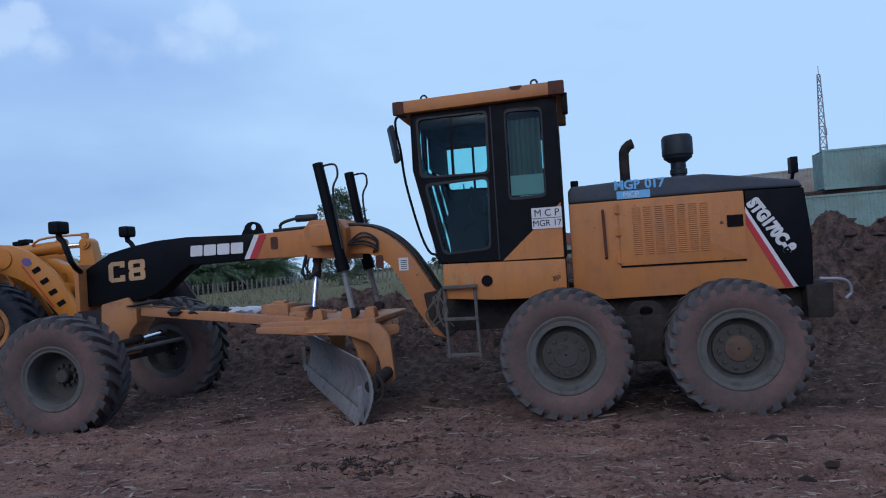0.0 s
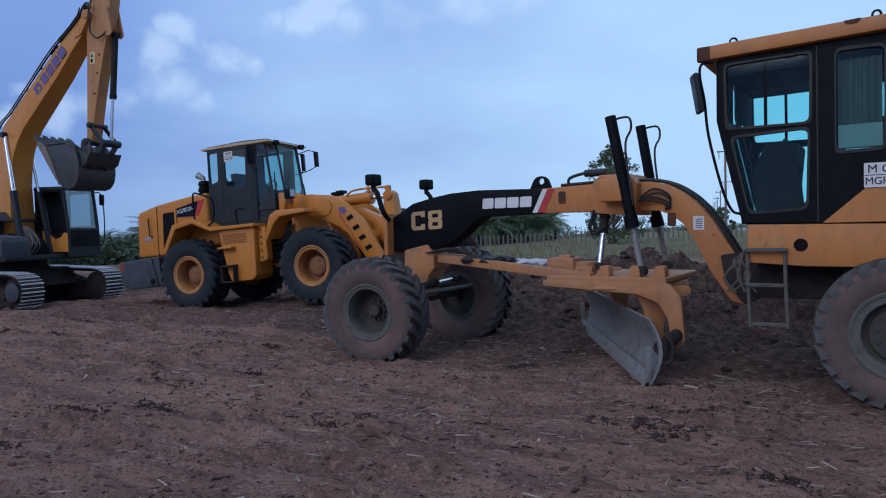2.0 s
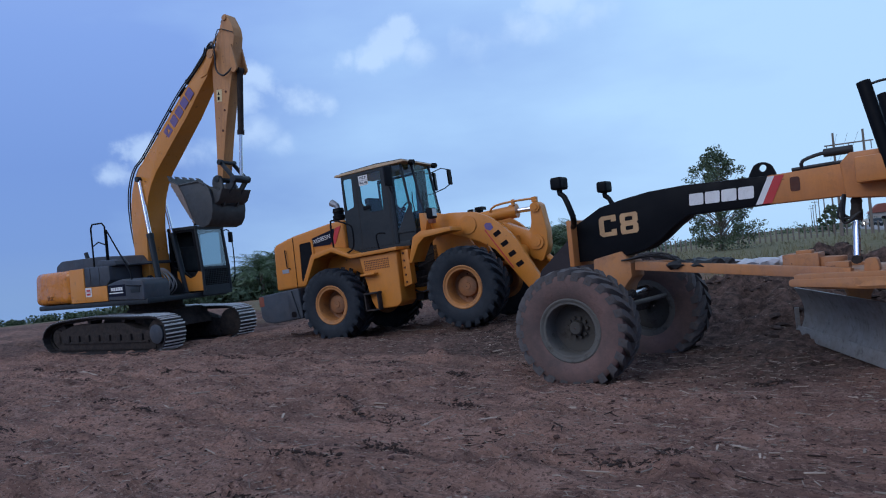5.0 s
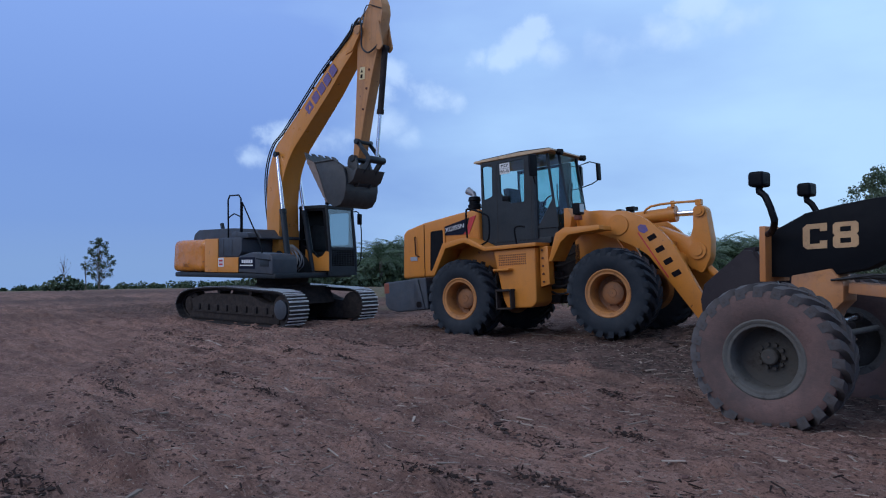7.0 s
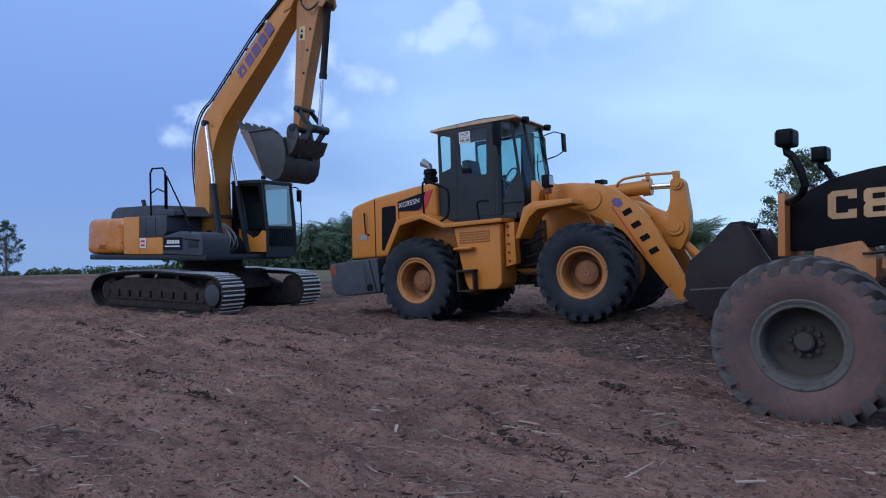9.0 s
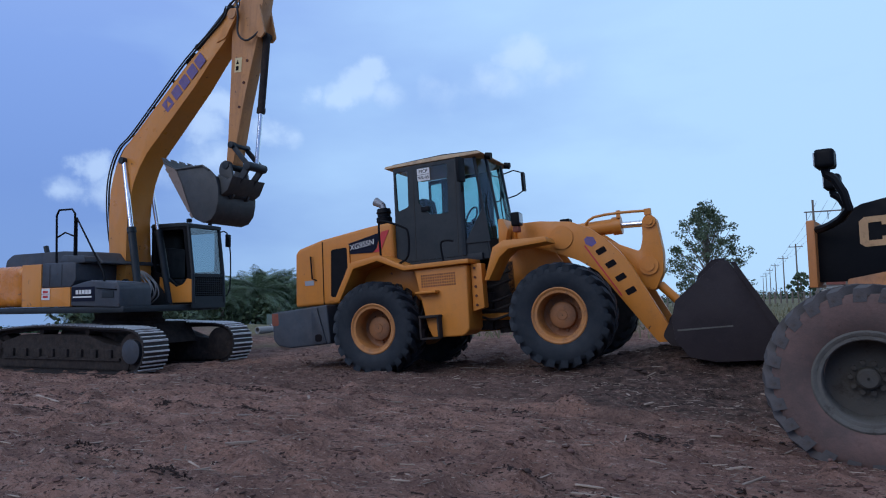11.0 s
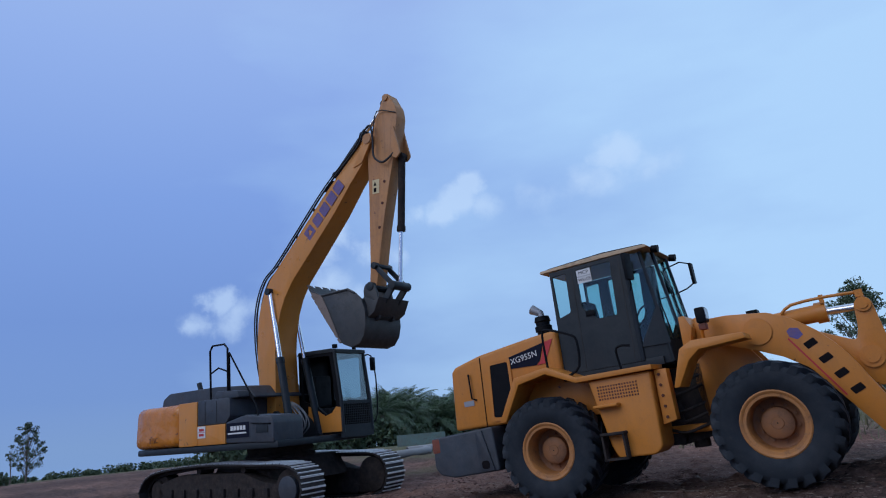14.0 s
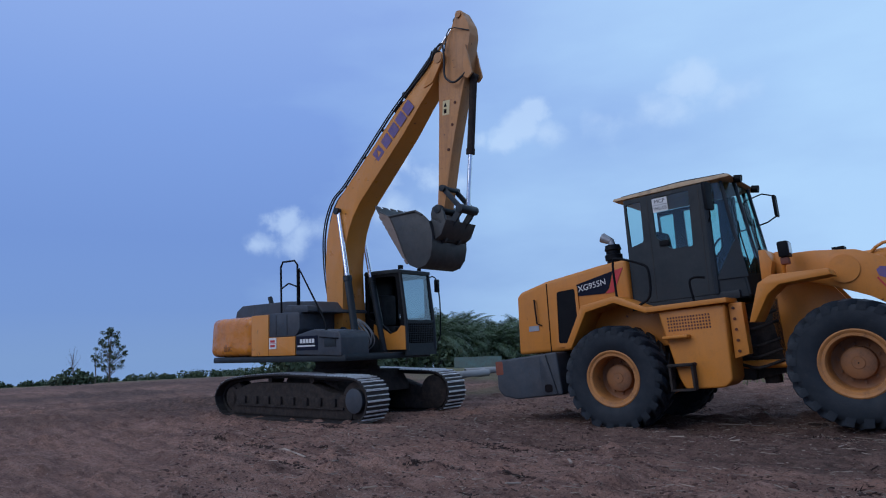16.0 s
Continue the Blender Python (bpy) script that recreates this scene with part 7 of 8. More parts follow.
    ram(g, (2.05, 0.0, 6.75), (3.52, 0, 7.95), 0.075, 0.62, GREY, "arm_cylinder", 0.045)
    bc = ram(g, (3.88, 0.03, 6.72), (3.80, 0.03, 4.02), 0.075, 0.58, UNDER, "bucket_cylinder", 0.045, "dark bucket cylinder beside the arm")
    bm = BM()
    for s in (-0.17, 0.17):
        prism(bm, rounded([(3.82, 7.35), (3.92, 6.98), (4.0, 6.72), (3.90, 6.62), (3.76, 6.70), (3.78, 7.1)], 0.04), s - 0.02, s + 0.02)
    part("cylinder_ear", bm, PAINT_ARM, arm)
    bm = BM()
    for s in (-0.20, 0.20):
        for a, b, w_ in (((3.34, 4.46), (3.80, 4.02), 0.05), ((3.80, 4.02), (3.36, 3.46), 0.07)):
            p, q = Vector((a[0], s, a[1])), Vector((b[0], s, b[1]))
            dd = q - p
            box(bm, (p + q) / 2, (dd.length + 0.12, 0.045, w_ * 2), dd.to_track_quat("X", "Z").to_matrix().to_4x4())
    for x, z, r in ((3.34, 4.46, 0.07), (3.80, 4.02, 0.09), (3.36, 3.46, 0.085), (3.24, 4.05, 0.09)):
        rod(bm, (x, -0.27, z), (x, 0.27, z), r)
    linkage = part("bucket_linkage", soften(bm, 0.01), GREY, g)
    # bucket, curled up under the arm
    prof = [(1.80, 4.12), (2.06, 3.76), (2.30, 3.44), (2.56, 3.13), (2.80, 2.91), (3.02, 2.84), (3.22, 2.90), (3.34, 3.06), (3.38, 3.28), (3.36, 3.55), (3.26, 3.78)]
    inner = [(1.86, 4.14), (2.11, 3.80), (2.35, 3.48), (2.60, 3.18), (2.83, 2.96), (3.02, 2.90), (3.19, 2.95), (3.29, 3.08), (3.33, 3.28), (3.31, 3.54), (3.22, 3.75)]
    bm = BM()
    prism(bm, prof + inner[::-1], -0.52, 0.52)
    bucket = part("bucket", bm, BUCKET, g, "dark curled digging bucket hanging from the arm")
    for s in (-1, 1):
        bm = BM()
        prism(bm, prof + [(3.12, 3.90), (2.92, 4.0), (2.55, 3.97), (2.16, 3.95)], s * 0.51, s * 0.55)
        part("side_plate", soften(bm, 0.006), BUCKET, bucket)
        part("wear_plate", plate([(1.88, 4.04), (2.20, 3.93), (2.40, 3.60), (2.68, 3.05), (2.76, 2.95), (2.56, 3.13), (2.30, 3.45), (2.06, 3.77)], s * 0.551, 0.012, s), BUCKET_W, bucket, "paler worn wear plate")
        for k in range(9):
            c = Vector((1.96, 3.92)).lerp(Vector((2.70, 2.99)), k / 8)
            bm = BM()
            box(bm, (c.x, s * 0.54, c.y), (0.10, 0.05, 0.05), pose(0, 0, 0, 0, 50))
            part("wear_lug", bm, BUCKET_W, bucket)
        bm = BM()
        tube(bm, [(2.20, s * 0.555, 3.93), (2.55, s * 0.555, 3.96), (2.92, s * 0.555, 3.99), (3.10, s * 0.555, 3.90)], 0.025)
        part("rim_bar", bm, BUCKET, bucket)
    for k in range(5):
        y = -0.46 + 0.23 * k
        bm = BM()
        prism(bm, [(1.92, 4.06), (1.98, 3.92), (1.80, 4.10), (1.71, 4.21), (1.80, 4.18)], y - 0.055, y + 0.055)
        part("tooth", soften(bm, 0.008), BUCKET, bucket, "stubby steel bucket tooth")
    for s in (-0.22, 0.22):
        bm = BM()
        prism(bm, rounded([(3.10, 4.10), (3.28, 4.15), (3.40, 3.95), (3.50, 3.56), (3.46, 3.36), (3.30, 3.34), (3.14, 3.62), (3.06, 3.95)], 0.06), s - 0.03, s + 0.03)
        part("bucket_ear", soften(bm, 0.008), BUCKET, bucket)
    bm = BM()
    prism(bm, [(3.26, 3.82), (3.52, 3.72), (3.66, 3.78), (3.54, 3.50), (3.38, 3.40), (3.34, 3.66)], -0.48, 0.48)
    part("back_plate", soften(bm, 0.008), BUCKET, bucket)
    lean = Matrix.Translation((3.35, 0, 7.2)) @ Matrix.Rotation(radians(4.2), 4, "Y") @ Matrix.Translation((-3.35, 0, -7.2))
    for ob in (arm, bc, linkage, bucket):
        ob.matrix_basis = lean


make_excavator(digger)


# ---- surroundings ----
def leaf_cloud(rng, centres, radii, per, size, flat=0.6):
    """Many small leaf quads in clumps: points and faces."""
    n = len(centres) * per
    c = np.repeat(np.array(centres, float), per, 0)
    r = np.repeat(np.array(radii, float), per)[:, None]
    d = rng.normal(size=(n, 3))
    d /= np.linalg.norm(d, axis=1)[:, None]
    p = c + d * r * (rng.random((n, 1)) ** 0.45) * (1, 1, 0.8)
    a = rng.normal(size=(n, 3))
    a /= np.linalg.norm(a, axis=1)[:, None]
    b = np.cross(a, rng.normal(size=(n, 3)))
    b /= np.linalg.norm(b, axis=1)[:, None] + 1e-9
    s = size * rng.uniform(0.6, 1.3, (n, 1))
    q = np.stack([p - a * s, p + b * s * flat, p + a * s, p - b * s * flat], 1).reshape(-1, 3)
    return q.tolist(), [tuple(range(4 * k, 4 * k + 4)) for k in range(n)]


def mesh_part(name, verts, faces, mat, parent):
    m = bpy.data.meshes.new(name)
    m.from_pydata(verts, [], faces)
    m.materials.append(mat)
    o = new(name, m)
    o.parent = parent
    return o


def tree(x, y, h, spread, label, seed, bare=0.2, per=70, leaf=0.11, lean=0.0, clumps=46, group=""):
    rng = np.random.default_rng(seed)
    g = empty("tree", pose(x, y, at_ground(x, y) - 0.1), label, "tree", group)
    bm = BM()
    top = Vector((lean, 0, h * 0.8))
    pts = [Vector((0, 0, 0)), Vector((lean * 0.2 + 0.06, 0.05, h * 0.25)), Vector((lean * 0.6, -0.06, h * 0.55)), top]
    for i in range(3):
        r = h * 0.017
        rod(bm, pts[i], pts[i + 1], r * (1 - i * 0.28), r * (1 - (i + 1) * 0.28), seg=9)
    centres, radii = [], []
    for k in range(clumps):
        f = bare + (1 - bare) * (k + 0.5) / clumps
        wide = spread * 0.5 * math.sin(math.pi * min(1, 0.22 + 0.74 * (f - bare) / (1 - bare))) * rng.uniform(0.45, 1.0)
        a = k * 2.4 + rng.normal(0, 0.3)
        c = Vector((lean * f + wide * math.cos(a), wide * math.sin(a), h * f * 0.96 + rng.normal(0, 0.02 * h)))
        start = pts[0].lerp(top, max(0.12, min(1, f * 0.85 - 0.12)))
        rod(bm, start, start.lerp(c, 0.95), h * 0.005, h * 0.0014, seg=5)
        centres.append(c)
        radii.append(spread * rng.uniform(0.06, 0.115))
    part("trunk", bm, BARK, g)
    v, f = leaf_cloud(rng, centres, radii, per, leaf)
    mesh_part("crown", v, f, LEAF, g)
    return g


tree(-42.7, 46.9, 9.0, 6.8, "leafy green roadside tree with an open uneven crown", 3, 0.06, 95, 0.10, clumps=125)
tree(-90.5, -15.6, 6.3, 3.7, "slender young tree with sparse leaves on the brow", 5, 0.26, 60, 0.085, 0.3, 62, "trees on the brow")
tree(-91.5, -17.2, 4.4, 0.7, "thin nearly bare sapling on the brow", 8, 0.5, 8, 0.09, 0.1, 8, "trees on the brow")
tree(-92.0, -19.5, 4.6, 2.2, "bare twiggy sapling on the brow", 12, 0.3, 2, 0.06, 0.6, 18, "trees on the brow")
tree(-62.0, 92.0, 4.2, 4.0, "small round roadside tree", 21, 0.12, 60, 0.2, clumps=26)


def palm_crown(seed):
    """Fronds of a young oil palm as one mesh: arching ribs with two rows of leaflets."""
    rng = np.random.default_rng(seed)
    V, F = [], []
    for k in range(34):
        a = k * 2.399 + rng.normal(0, 0.1)
        rise = rng.uniform(-0.15, 1.42)
        ln = rng.uniform(2.6, 3.6)
        p, e = np.zeros(3), rise
        for s in range(13):
            t = s / 12
            d = np.array([math.cos(a) * math.cos(e), math.sin(a) * math.cos(e), math.sin(e)])
            side = np.array([-math.sin(a), math.cos(a), 0])
            q = p + d * ln / 12
            w = 0.035 * (1 - t) + 0.006
            b = len(V)
            V += [tuple(p - side * w), tuple(p + side * w), tuple(q + side * w * 0.9), tuple(q - side * w * 0.9)]
            F.append((b, b + 1, b + 2, b + 3))
            if s > 1:
                for sg in (-1, 1):
                    for j in (0.0, 0.5):
                        o = p + (q - p) * j
                        lf = (0.75 * math.sin(math.pi * min(1, 0.12 + t * 0.86)) + 0.12) * rng.uniform(0.8, 1.1)
                        tip = o + (side * sg * 0.8 + d * 0.55 + np.array([0, 0, -0.25 - 0.3 * rng.random()])) * lf
                        mid = o + (side * sg * 0.5 + d * 0.28 + np.array([0, 0, 0.02])) * lf * 0.6
                        b = len(V)
                        V += [tuple(o), tuple(mid + d * 0.035), tuple(tip), tuple(mid - d * 0.035)]
                        F.append((b, b + 1, b + 2, b + 3))
            p, e = q, e - rng.uniform(0.075, 0.135)
    return V, F


palm_meshes = []
for seed in (1, 2, 3):
    v, f = palm_crown(seed)
    m = bpy.data.meshes.new("crown")
    m.from_pydata(v, [], f)
    m.materials.append(PALMLEAF)
    palm_meshes.append(m)
trunk_bm = BM()
rod(trunk_bm, (0, 0, 0), (0.05, 0, 1.0), 0.24, 0.19, seg=10)
trunk_mesh = bpy.data.meshes.new("trunk")
trunk_bm.to_mesh(trunk_mesh)
trunk_mesh.materials.append(BARK)
palm_rng = np.random.default_rng(17)
for row in range(3):
    for k in range(34):
        b = 177.5 - (42.5 / 33) * k + palm_rng.normal(0, 0.4)
        r = 57 + 1.35 * (177.5 - b) + row * 5.0 + palm_rng.normal(0, 1.0)
        x, y = -8 + r * math.cos(radians(b)), r * math.sin(radians(b))
        tall = (1.5 + 1.4 * (b - 136) / 41 + palm_rng.uniform(-0.5, 1.0)) * (1.0 + 0.12 * row)
        tall *= 1 - 0.5 * min(1, max(0, (b - 166.5) / 3))
        tall += 1.0 * min(1, max(0, (158 - b) / 8))
        g = empty("oil_palm", pose(x, y, at_ground(x, y) - 0.1, 0, 0, palm_rng.uniform(0, 360)), "young oil palm with arching green fronds", "palm", "oil palms behind the site")
        t = new("trunk", trunk_mesh)
        t.parent, t.scale = g, (1, 1, tall)
        c = new("crown", palm_meshes[(k + row) % 3])
        c.parent, c.location = g, (0.05 * tall, 0, tall)
        grown = 1 - 0.45 * min(1, max(0, (b - 166.5) / 3))
        big = 1.0 + 0.25 * min(1, max(0, (160 - b) / 10))
        c.scale = (1.45 * grown * big, 1.45 * grown * big, 1.4 * grown * big) if row else (1.3 * grown * big, 1.3 * grown * big, 1.35 * grown * big)

# scrub under the palms and along the far edge
rng = np.random.default_rng(33)
cs, rs = [], []
for k in range(150):
    b = 178 - 43 * k / 149 + rng.normal(0, 0.5)
    r = (55 if b > 158 else 61) + 1.35 * (178 - b) + rng.uniform(-4, 8)
    x, y = -8 + r * math.cos(radians(b)), r * math.sin(radians(b))
    s = rng.uniform(1.4, 2.8)
    cs.append((x, y, at_ground(x, y) + s * 0.5))
    rs.append(s)
for k in range(170):
    b = 177 + 40 * k / 169 + rng.normal(0, 0.5)
    r = rng.uniform(125, 165)
    x, y = -8 + r * math.cos(radians(b)), r * math.sin(radians(b))
    s = rng.uniform(0.3, 0.95) * (1.5 - 1.2 * k / 169)
    cs.append((x, y, at_ground(x, y) + s * 0.4))
    rs.append(s * 1.25)
for k in range(70):
    b = 134 - 34 * k / 69
    r = rng.uniform(150, 230)
    x, y = -8 + r * math.cos(radians(b)), r * math.sin(radians(b))
    s = rng.uniform(1.0, 2.2)
    cs.append((x, y, at_ground(x, y) + s * 0.4))
    rs.append(s * 1.5)
for b, r, s in ((192.0, 78, 1.3), (191.2, 78, 1.0), (192.8, 79, 0.9)):
    x, y = -7 + r * math.cos(radians(b)), -1.6 + r * math.sin(radians(b))
    cs.append((x, y, at_ground(x, y) + s * 0.5))
    rs.append(s)
v, f = leaf_cloud(rng, cs, rs, 130, 0.26)
stuff("far_scrub", v, f, SHRUB, "dark green scrub at the edge of the cleared ground", "scrub")

# rough grass on the bank and towards the road
count = 9000
gr = np.random.default_rng(41)
b, r = np.radians(gr.uniform(62, 150, count)), gr.uniform(17, 75, count)
x, y = -8 + r * np.cos(b), r * np.sin(b)
_, heap = berm(x, y)
keep = (heap < 0.5) & (vnoise(x * 0.25, y * 0.25, 9) > 0.3)
x, y = x[keep], y[keep]
z = ground_height(x, y)
n = len(x)
hgt, ang, tip = gr.uniform(0.12, 0.45, n), gr.uniform(0, 6.28, n), gr.normal(0, 0.12, (n, 2))
w = 0.035 + 0.0 * hgt
V = np.stack([np.stack([x - w * np.cos(ang), y - w * np.sin(ang), z - 0.02], -1), np.stack([x + w * np.cos(ang), y + w * np.sin(ang), z - 0.02], -1),
              np.stack([x + tip[:, 0], y + tip[:, 1], z + hgt], -1)], 1).reshape(-1, 3)
GRASSBLADE = material("dry_grass", (0.155, 0.145, 0.072), 0.8, second=(0.25, 0.205, 0.125), amount=0.9, scale=0.5, bump=0.0)
stuff("rough_grass", V.tolist(), [(3 * k, 3 * k + 1, 3 * k + 2) for k in range(n)], GRASSBLADE, "rough dry grass on the bank", "grass")

# fence in front of the palms
fence = empty("fence", pose(0, 0, 0), "pale post and wire fence before the palms", "fence")
bm = BM()
box(bm, (0, 0, 0.6), (0.14, 0.14, 1.5))
post_mesh = part("post", soften(bm, 0.01), WOODPOST, fence).data
fence.children[0].location = (-8 + 78 * math.cos(radians(156)), 78 * math.sin(radians(156)), at_ground(-8 + 78 * math.cos(radians(156)), 78 * math.sin(radians(156))))
spots = []
for k in range(100):
    b = 156 - 0.4 * k
    r = 72 + 0.32 * (156 - b)
    x, y = -8 + r * math.cos(radians(b)), r * math.sin(radians(b))
    spots.append(Vector((x, y, at_ground(x, y))))
    if k:
        p = new("post", post_mesh)
        p.parent, p.location = fence, spots[-1]
for hh in (0.4, 0.8, 1.2):
    bm = BM()
    tube(bm, [p + Vector((0, 0, hh)) for p in spots[1:]], 0.012, 4)
    part("wire", bm, GALV, fence)


# containers on the far bank
def container(x, y, z, turn, length, mat, label, tall=2.45):
    g = empty("shipping_container", pose(x, y, z, 0, 0, turn), label, "container", "stacked containers")
    for s in (-1, 1):
        bm = BM()
        prof, k = [], 0
        u = -length / 2 + 0.12
        while u < length / 2 - 0.14:
            for du, off in ((0, 0.0), (0.07, 0.0), (0.10, 0.036), (0.17, 0.036), (0.20, 0.0)):
                prof.append((u + du, off))
            u += 0.2
        a = [bm.verts.new((px, s * (1.18 - po), 0.16)) for px, po in prof]
        b = [bm.verts.new((px, s * (1.18 - po), tall - 0.12)) for px, po in prof]
        for i in range(len(prof) - 1):
            bm.faces.new((a[i], a[i + 1], b[i + 1], b[i]))
        part("side_wall", bm, mat, g)
        bm = BM()
        box(bm, (0, s * 1.17, 0.08), (length, 0.08, 0.16))
        box(bm, (0, s * 1.17, tall - 0.06), (length, 0.08, 0.12))
        for e in (-1, 1):
            box(bm, (e * (length / 2 - 0.07), s * 1.15, tall / 2), (0.14, 0.14, tall))
        part("rail", bm, mat, g)
    for e in (-1, 1):
        bm = BM()
        box(bm, (e * (length / 2 - 0.06), 0, tall / 2), (0.05, 2.2, tall - 0.2))
        for yy in (-0.6, -0.25, 0.25, 0.6):
            rod(bm, (e * (length / 2 - 0.01), yy, 0.2), (e * (length / 2 - 0.01), yy, tall - 0.2), 0.02, seg=6)
        part("end_wall", bm, mat, g)
    bm = BM()
    box(bm, (0, 0, tall - 0.03), (length - 0.1, 2.3, 0.04))
    part("roof", bm, mat, g)


base = 1.55
container(1.2, 47.0, base, 10, 12.2, TEAL, "faded teal shipping container on the lower tier")
container(1.0, 50.2, base + 0.35, 6, 12.2, BROWN, "dark brown shipping container on the lower tier", 2.55)
container(-1.2, 50.0, base + 2.9, 18, 6.1, TEAL, "pale teal shipping container on the upper tier", 2.45)
container(2.75, 46.6, base + 2.45, 4, 6.1, PALE, "rusty pale shipping container on the upper tier", 2.6)
container(-9.5, 58.5, base, 2, 12.2, BROWN, "dark shipping container on the lower tier", 2.7)
container(-9.5, 58.5, base + 2.7, 2, 12.2, PALE, "pale grey shipping container on the upper tier", 2.5)

# lattice mast
mast = empty("lattice_mast", pose(-7.9, 108, at_ground(-7.9, 108)), "slender steel lattice radio mast", "mast")
H = 23.2
for k in range(4):
    a = math.pi / 4 + k * math.pi / 2
    bm = BM()
    rod(bm, (1.05 * math.cos(a), 1.05 * math.sin(a), 0), (0.26 * math.cos(a), 0.26 * math.sin(a), H), 0.09, 0.06, seg=6)
    part("leg", bm, GALV, mast)
    a2 = a + math.pi / 2
    bm = BM()
    for j in range(16):
        z0, z1 = H * j / 16, H * (j + 1) / 16
        r0, r1 = 1.05 - 0.79 * j / 16, 1.05 - 0.79 * (j + 1) / 16
        rod(bm, (r0 * math.cos(a), r0 * math.sin(a), z0), (r1 * math.cos(a2), r1 * math.sin(a2), z1), 0.045, seg=4)
        rod(bm, (r1 * math.cos(a), r1 * math.sin(a), z1), (r1 * math.cos(a2), r1 * math.sin(a2), z1), 0.04, seg=4)
    part("brace", bm, GALV, mast)
bm = BM()
rod(bm, (0, 0, H), (0, 0, H + 1.2), 0.05, seg=6)
box(bm, (0.4, 0, H - 8), (0.3, 0.9, 0.9))
part("antenna", bm, GALV, mast)

# road, power line
P0, D0 = Vector((-46.6, 72.4, 0)), Vector((-0.576, 0.818, 0))
N0 = Vector((D0.y, -D0.x, 0))
bm = BM()
rows = []
for k in range(-2, 46):
    c = P0 + D0 * (k * 10.0) + N0 * 8.0
    rows.append([bm.verts.new((*(c + N0 * o)[:2], at_ground(*(c + N0 * o)[:2]) + 0.30)) for o in (-3.6, -3.2, 3.2, 3.6)])
    for i in (0, 3):
        rows[-1][i].co.z -= 0.5
for a, b in zip(rows, rows[1:]):
    for i in range(3):
        bm.faces.new((a[i], a[i + 1], b[i + 1], b[i]))
tagged(part("road", bm, ASPHALT), "pale paved road beyond the site", "road", kind="structure")


def pole(x, y, h, turn, double=False):
    g = empty("power_pole", pose(x, y, at_ground(x, y) - 0.2, 0, 0, turn), "grey H-frame power pole with a crossarm" if double else "single grey power pole with crossarm and insulators", "pole", "power line poles")
    for s in ((-1.4, 1.4) if double else (0,)):
        bm = BM()
        rod(bm, (s, 0, 0), (s, 0, h), 0.17, 0.11, seg=10)
        part("shaft", bm, WOODPOST, g)
    bm = BM()
    w = 2.3 if double else 1.1
    box(bm, (0, 0.12, h - (1.3 if double else 0.5)), (2 * w, 0.10, 0.14))
    part("crossarm", bm, WOODPOST, g)
    for s in (-0.9, 0.0, 0.9):
        bm = BM()
        zz = h - (1.3 if double else 0.5)
        if double:
            rod(bm, (s * w, 0.12, zz - 0.9), (s * w, 0.12, zz), 0.05, seg=8)
        else:
            rod(bm, (s * w, 0.12, zz), (s * w, 0.12, zz + 0.35), 0.05, seg=8)
        part("insulator", bm, GALV, g)
    return g


turn = math.degrees(math.atan2(N0.y, N0.x))
heights = []
for k, (dist, h, dbl) in enumerate(((0, 11.5, True), (50, 10, False), (92, 10, False), (135, 10, False), (178, 10, False), (222, 10, False), (268, 10, False))):
    c = P0 + D0 * dist
    pole(c.x, c.y, h, turn, dbl)
    heights.append((dist, h))
heights.sort()
for off in (-1.0, 0.0, 1.0):
    bm = BM()
    pts = []
    for (d0, h0), (d1, h1) in zip(heights, heights[1:]):
        for j in range(6):
            f = j / 6
            c = P0 + D0 * (d0 + (d1 - d0) * f) + N0 * off
            pts.append(Vector((c.x, c.y, at_ground(c.x, c.y) + h0 + (h1 - h0) * f - 0.4 - 2.4 * f * (1 - f))))
    tube(bm, pts, 0.016, 4)
    tagged(part("power_line_wire", bm, HOSE), "sagging dark power line wire between poles", "wire", "power line wires")


def house(x, y, turn, w, d, h, label):
    g = empty("house", pose(x, y, at_ground(x, y) - 0.2, 0, 0, turn), label, "house", "roadside houses")
    bm = BM()
    box(bm, (0, 0, h / 2), (w, d, h))
    part("wall", bm, CONCRETE, g)
    bm = BM()
    prism(bm, [(-w / 2 - 0.5, h), (w / 2 + 0.5, h), (w / 2 - d * 0.3, h + d * 0.35), (-w / 2 + d * 0.3, h + d * 0.35)], -d / 2 - 0.5, d / 2 + 0.5)
    part("roof", bm, BRICK, g, "dull red pitched roof")
    for s in (-0.3, 0.0, 0.3):
        bm = BM()
        box(bm, (w * s, -d / 2 - 0.02, h * 0.55), (1.1, 0.08, 1.1))
        part("window", bm, INK, g)


for dist, off, w in ((110, 24, 16), (140, 26, 14), (175, 24, 18), (80, 26, 14)):
    c = P0 + D0 * dist + N0 * off
    house(c.x, c.y, turn, w, 8, 4.0, "low roadside house with a dull red roof")

HEAD = bpy.data.materials.new("lit_headlamp")
HEAD.use_nodes = True
HEAD.node_tree.nodes["Principled BSDF"].inputs["Emission Color"].default_value = (1, 0.92, 0.78, 1)
HEAD.node_tree.nodes["Principled BSDF"].inputs["Emission Strength"].default_value = 12.0


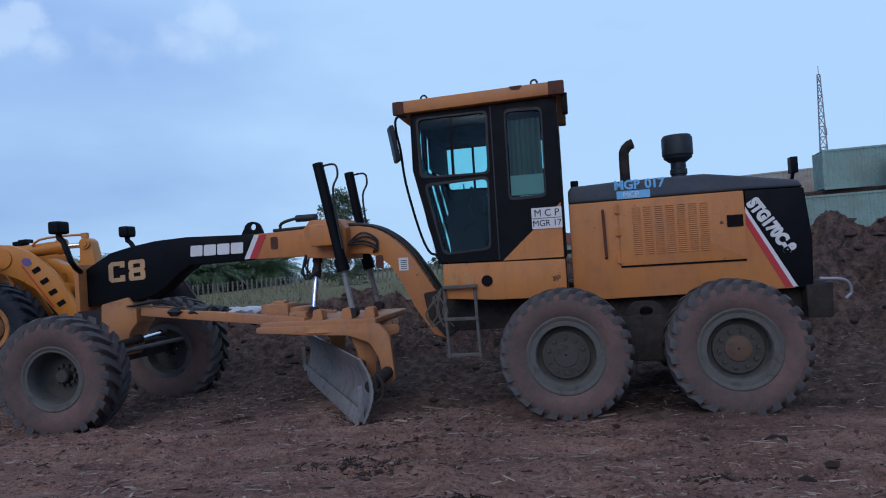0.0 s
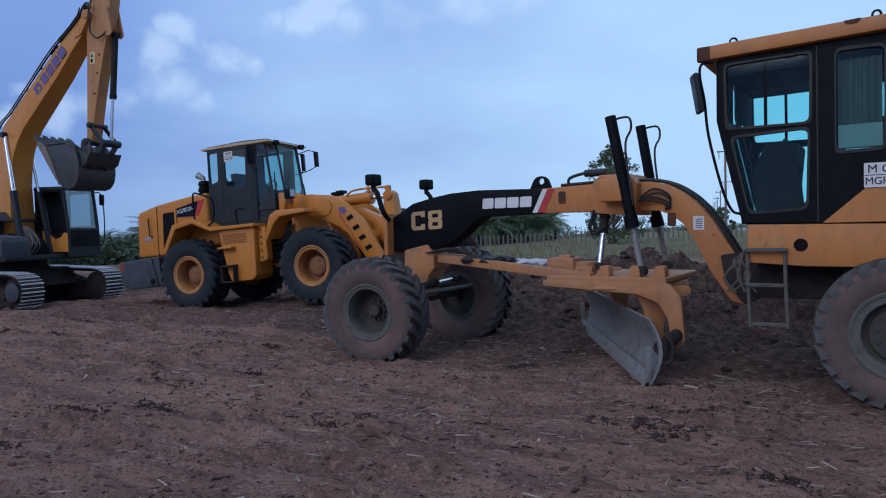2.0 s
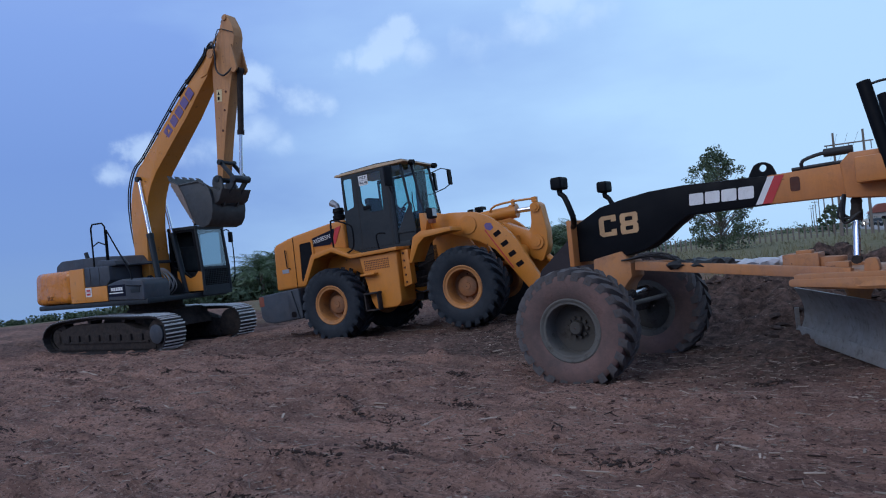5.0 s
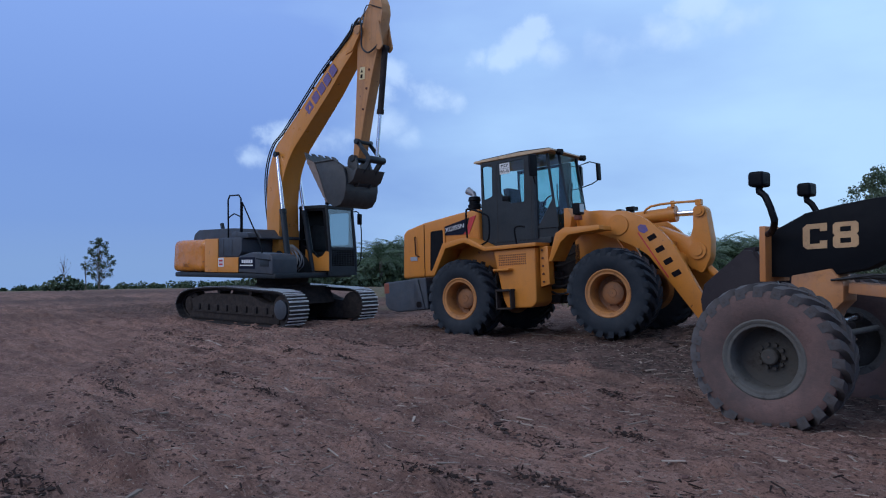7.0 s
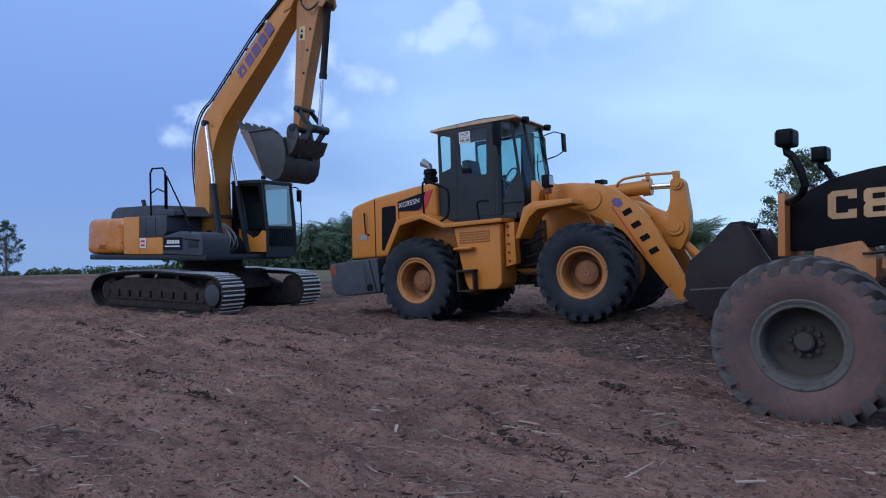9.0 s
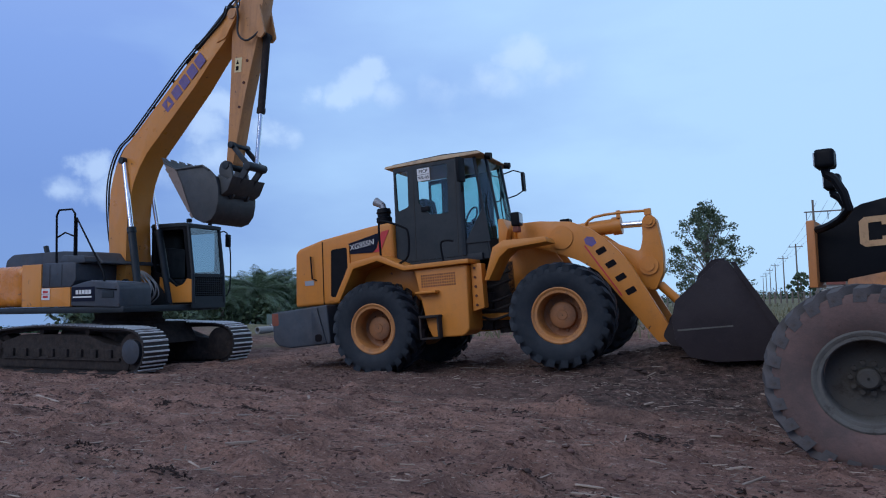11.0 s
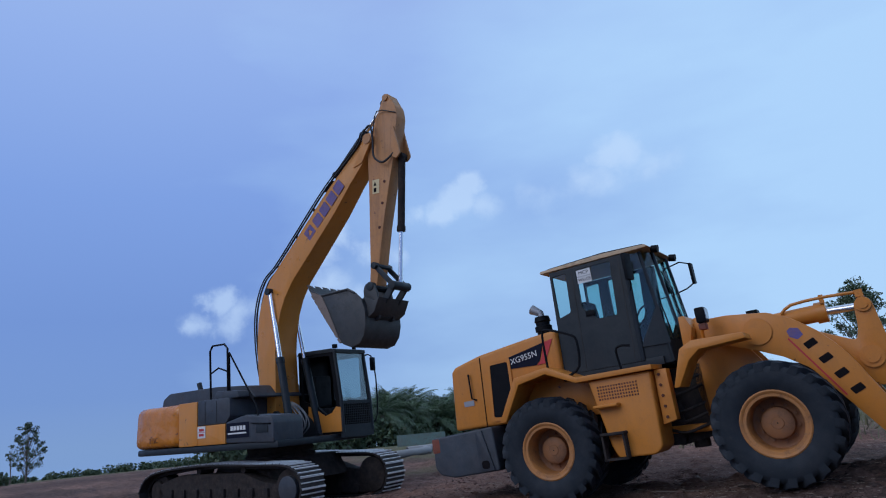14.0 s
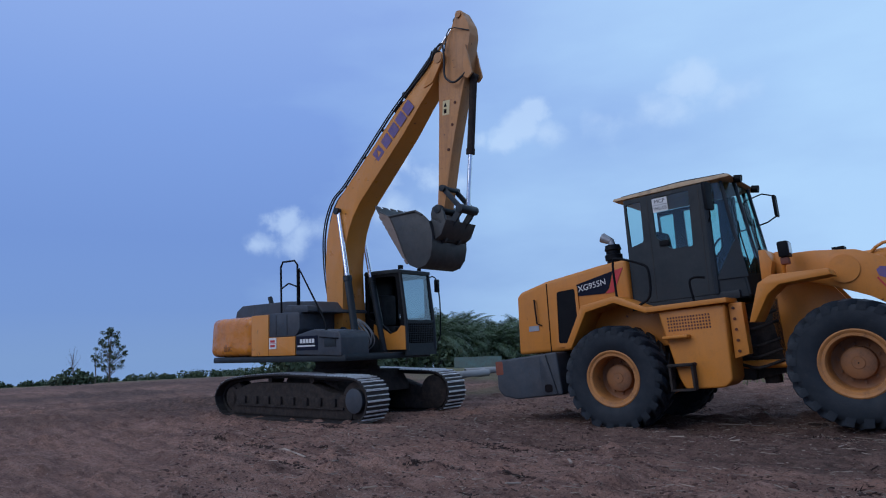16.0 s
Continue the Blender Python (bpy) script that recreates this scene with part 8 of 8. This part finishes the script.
def car(dist, off, mat, label, lit):
    c = P0 + D0 * dist + N0 * (8.0 - off)
    z = at_ground(c.x, c.y) + 0.30
    g = empty("car", Matrix.Translation((c.x, c.y, z)) @ pose(0, 0, 0, 0, 0, turn - 90), label, "car", "cars on the road")
    bm = BM()
    prism(bm, rounded([(-2.1, 0.3), (2.1, 0.3), (2.15, 0.75), (1.2, 0.9), (0.6, 1.42), (-1.3, 1.45), (-2.0, 0.95)], 0.1), -0.85, 0.85)
    part("body", soften(bm, 0.06), mat, g)
    for x in (-1.3, 1.3):
        for s in (-0.8, 0.8):
            bm = BM()
            rod(bm, (x, s - 0.1, 0.32), (x, s + 0.1, 0.32), 0.32)
            part("wheel", bm, RUBBER_L, g)
    for s in (-0.6, 0.6):
        bm = BM()
        rod(bm, (2.12, s, 0.66), (2.20, s, 0.66), 0.13)
        part("headlight", bm, HEAD if lit else LAMPGLASS, g)
    bm = BM()
    prism(bm, [(1.1, 0.92), (0.62, 1.36), (-1.25, 1.38), (-1.7, 0.98)], -0.86, 0.86)
    part("window", bm, INK, g)


car(72, 1.6, PALE, "pale car with lit headlights on the road", True)
car(55, 1.6, GREY, "dark car standing on the road", False)

# odds and ends behind the machines
SHEETFENCE = material("faded_sheet_paint", (0.15, 0.235, 0.21), 0.8, second=(0.10, 0.15, 0.13), amount=0.7, scale=0.8, dust=0.4)
sx, sy = -7 + 44 * math.cos(radians(160.5)), -1.6 + 44 * math.sin(radians(160.5))
sheets = empty("sheet_fence", pose(sx, sy, at_ground(sx, sy), 0, 0, 70), "faded teal corrugated sheet fence", "fence")
for k in range(9):
    bm = BM()
    for j in range(4):
        box(bm, (-1.53 + 0.34 * k + 0.085 * j, 0.015 * (j % 2) + 0.02 * (k % 2), 0.25), (0.085, 0.02, 0.9))
    part("panel", bm, SHEETFENCE, sheets)
# pale pipes left lying beyond the loader
for px, py, turn_, long in ((-32.4, 7.1, 28, 1.9), (-33.4, 7.9, 64, 1.3), (-34.6, 8.3, 12, 1.6)):
    bm = BM()
    lathe(bm, [(0.10, -long / 2), (0.14, -long / 2), (0.14, long / 2), (0.10, long / 2), (0.10, -long / 2)], 16)
    tagged(part("drain_pipe", soften(bm, 0.008), CONCRETE, None, "", pose(px, py, at_ground(px, py) + 0.13, 0, 0, turn_)), "short pale concrete drain pipe lying on soil", "pipe", "pipes beyond the loader")
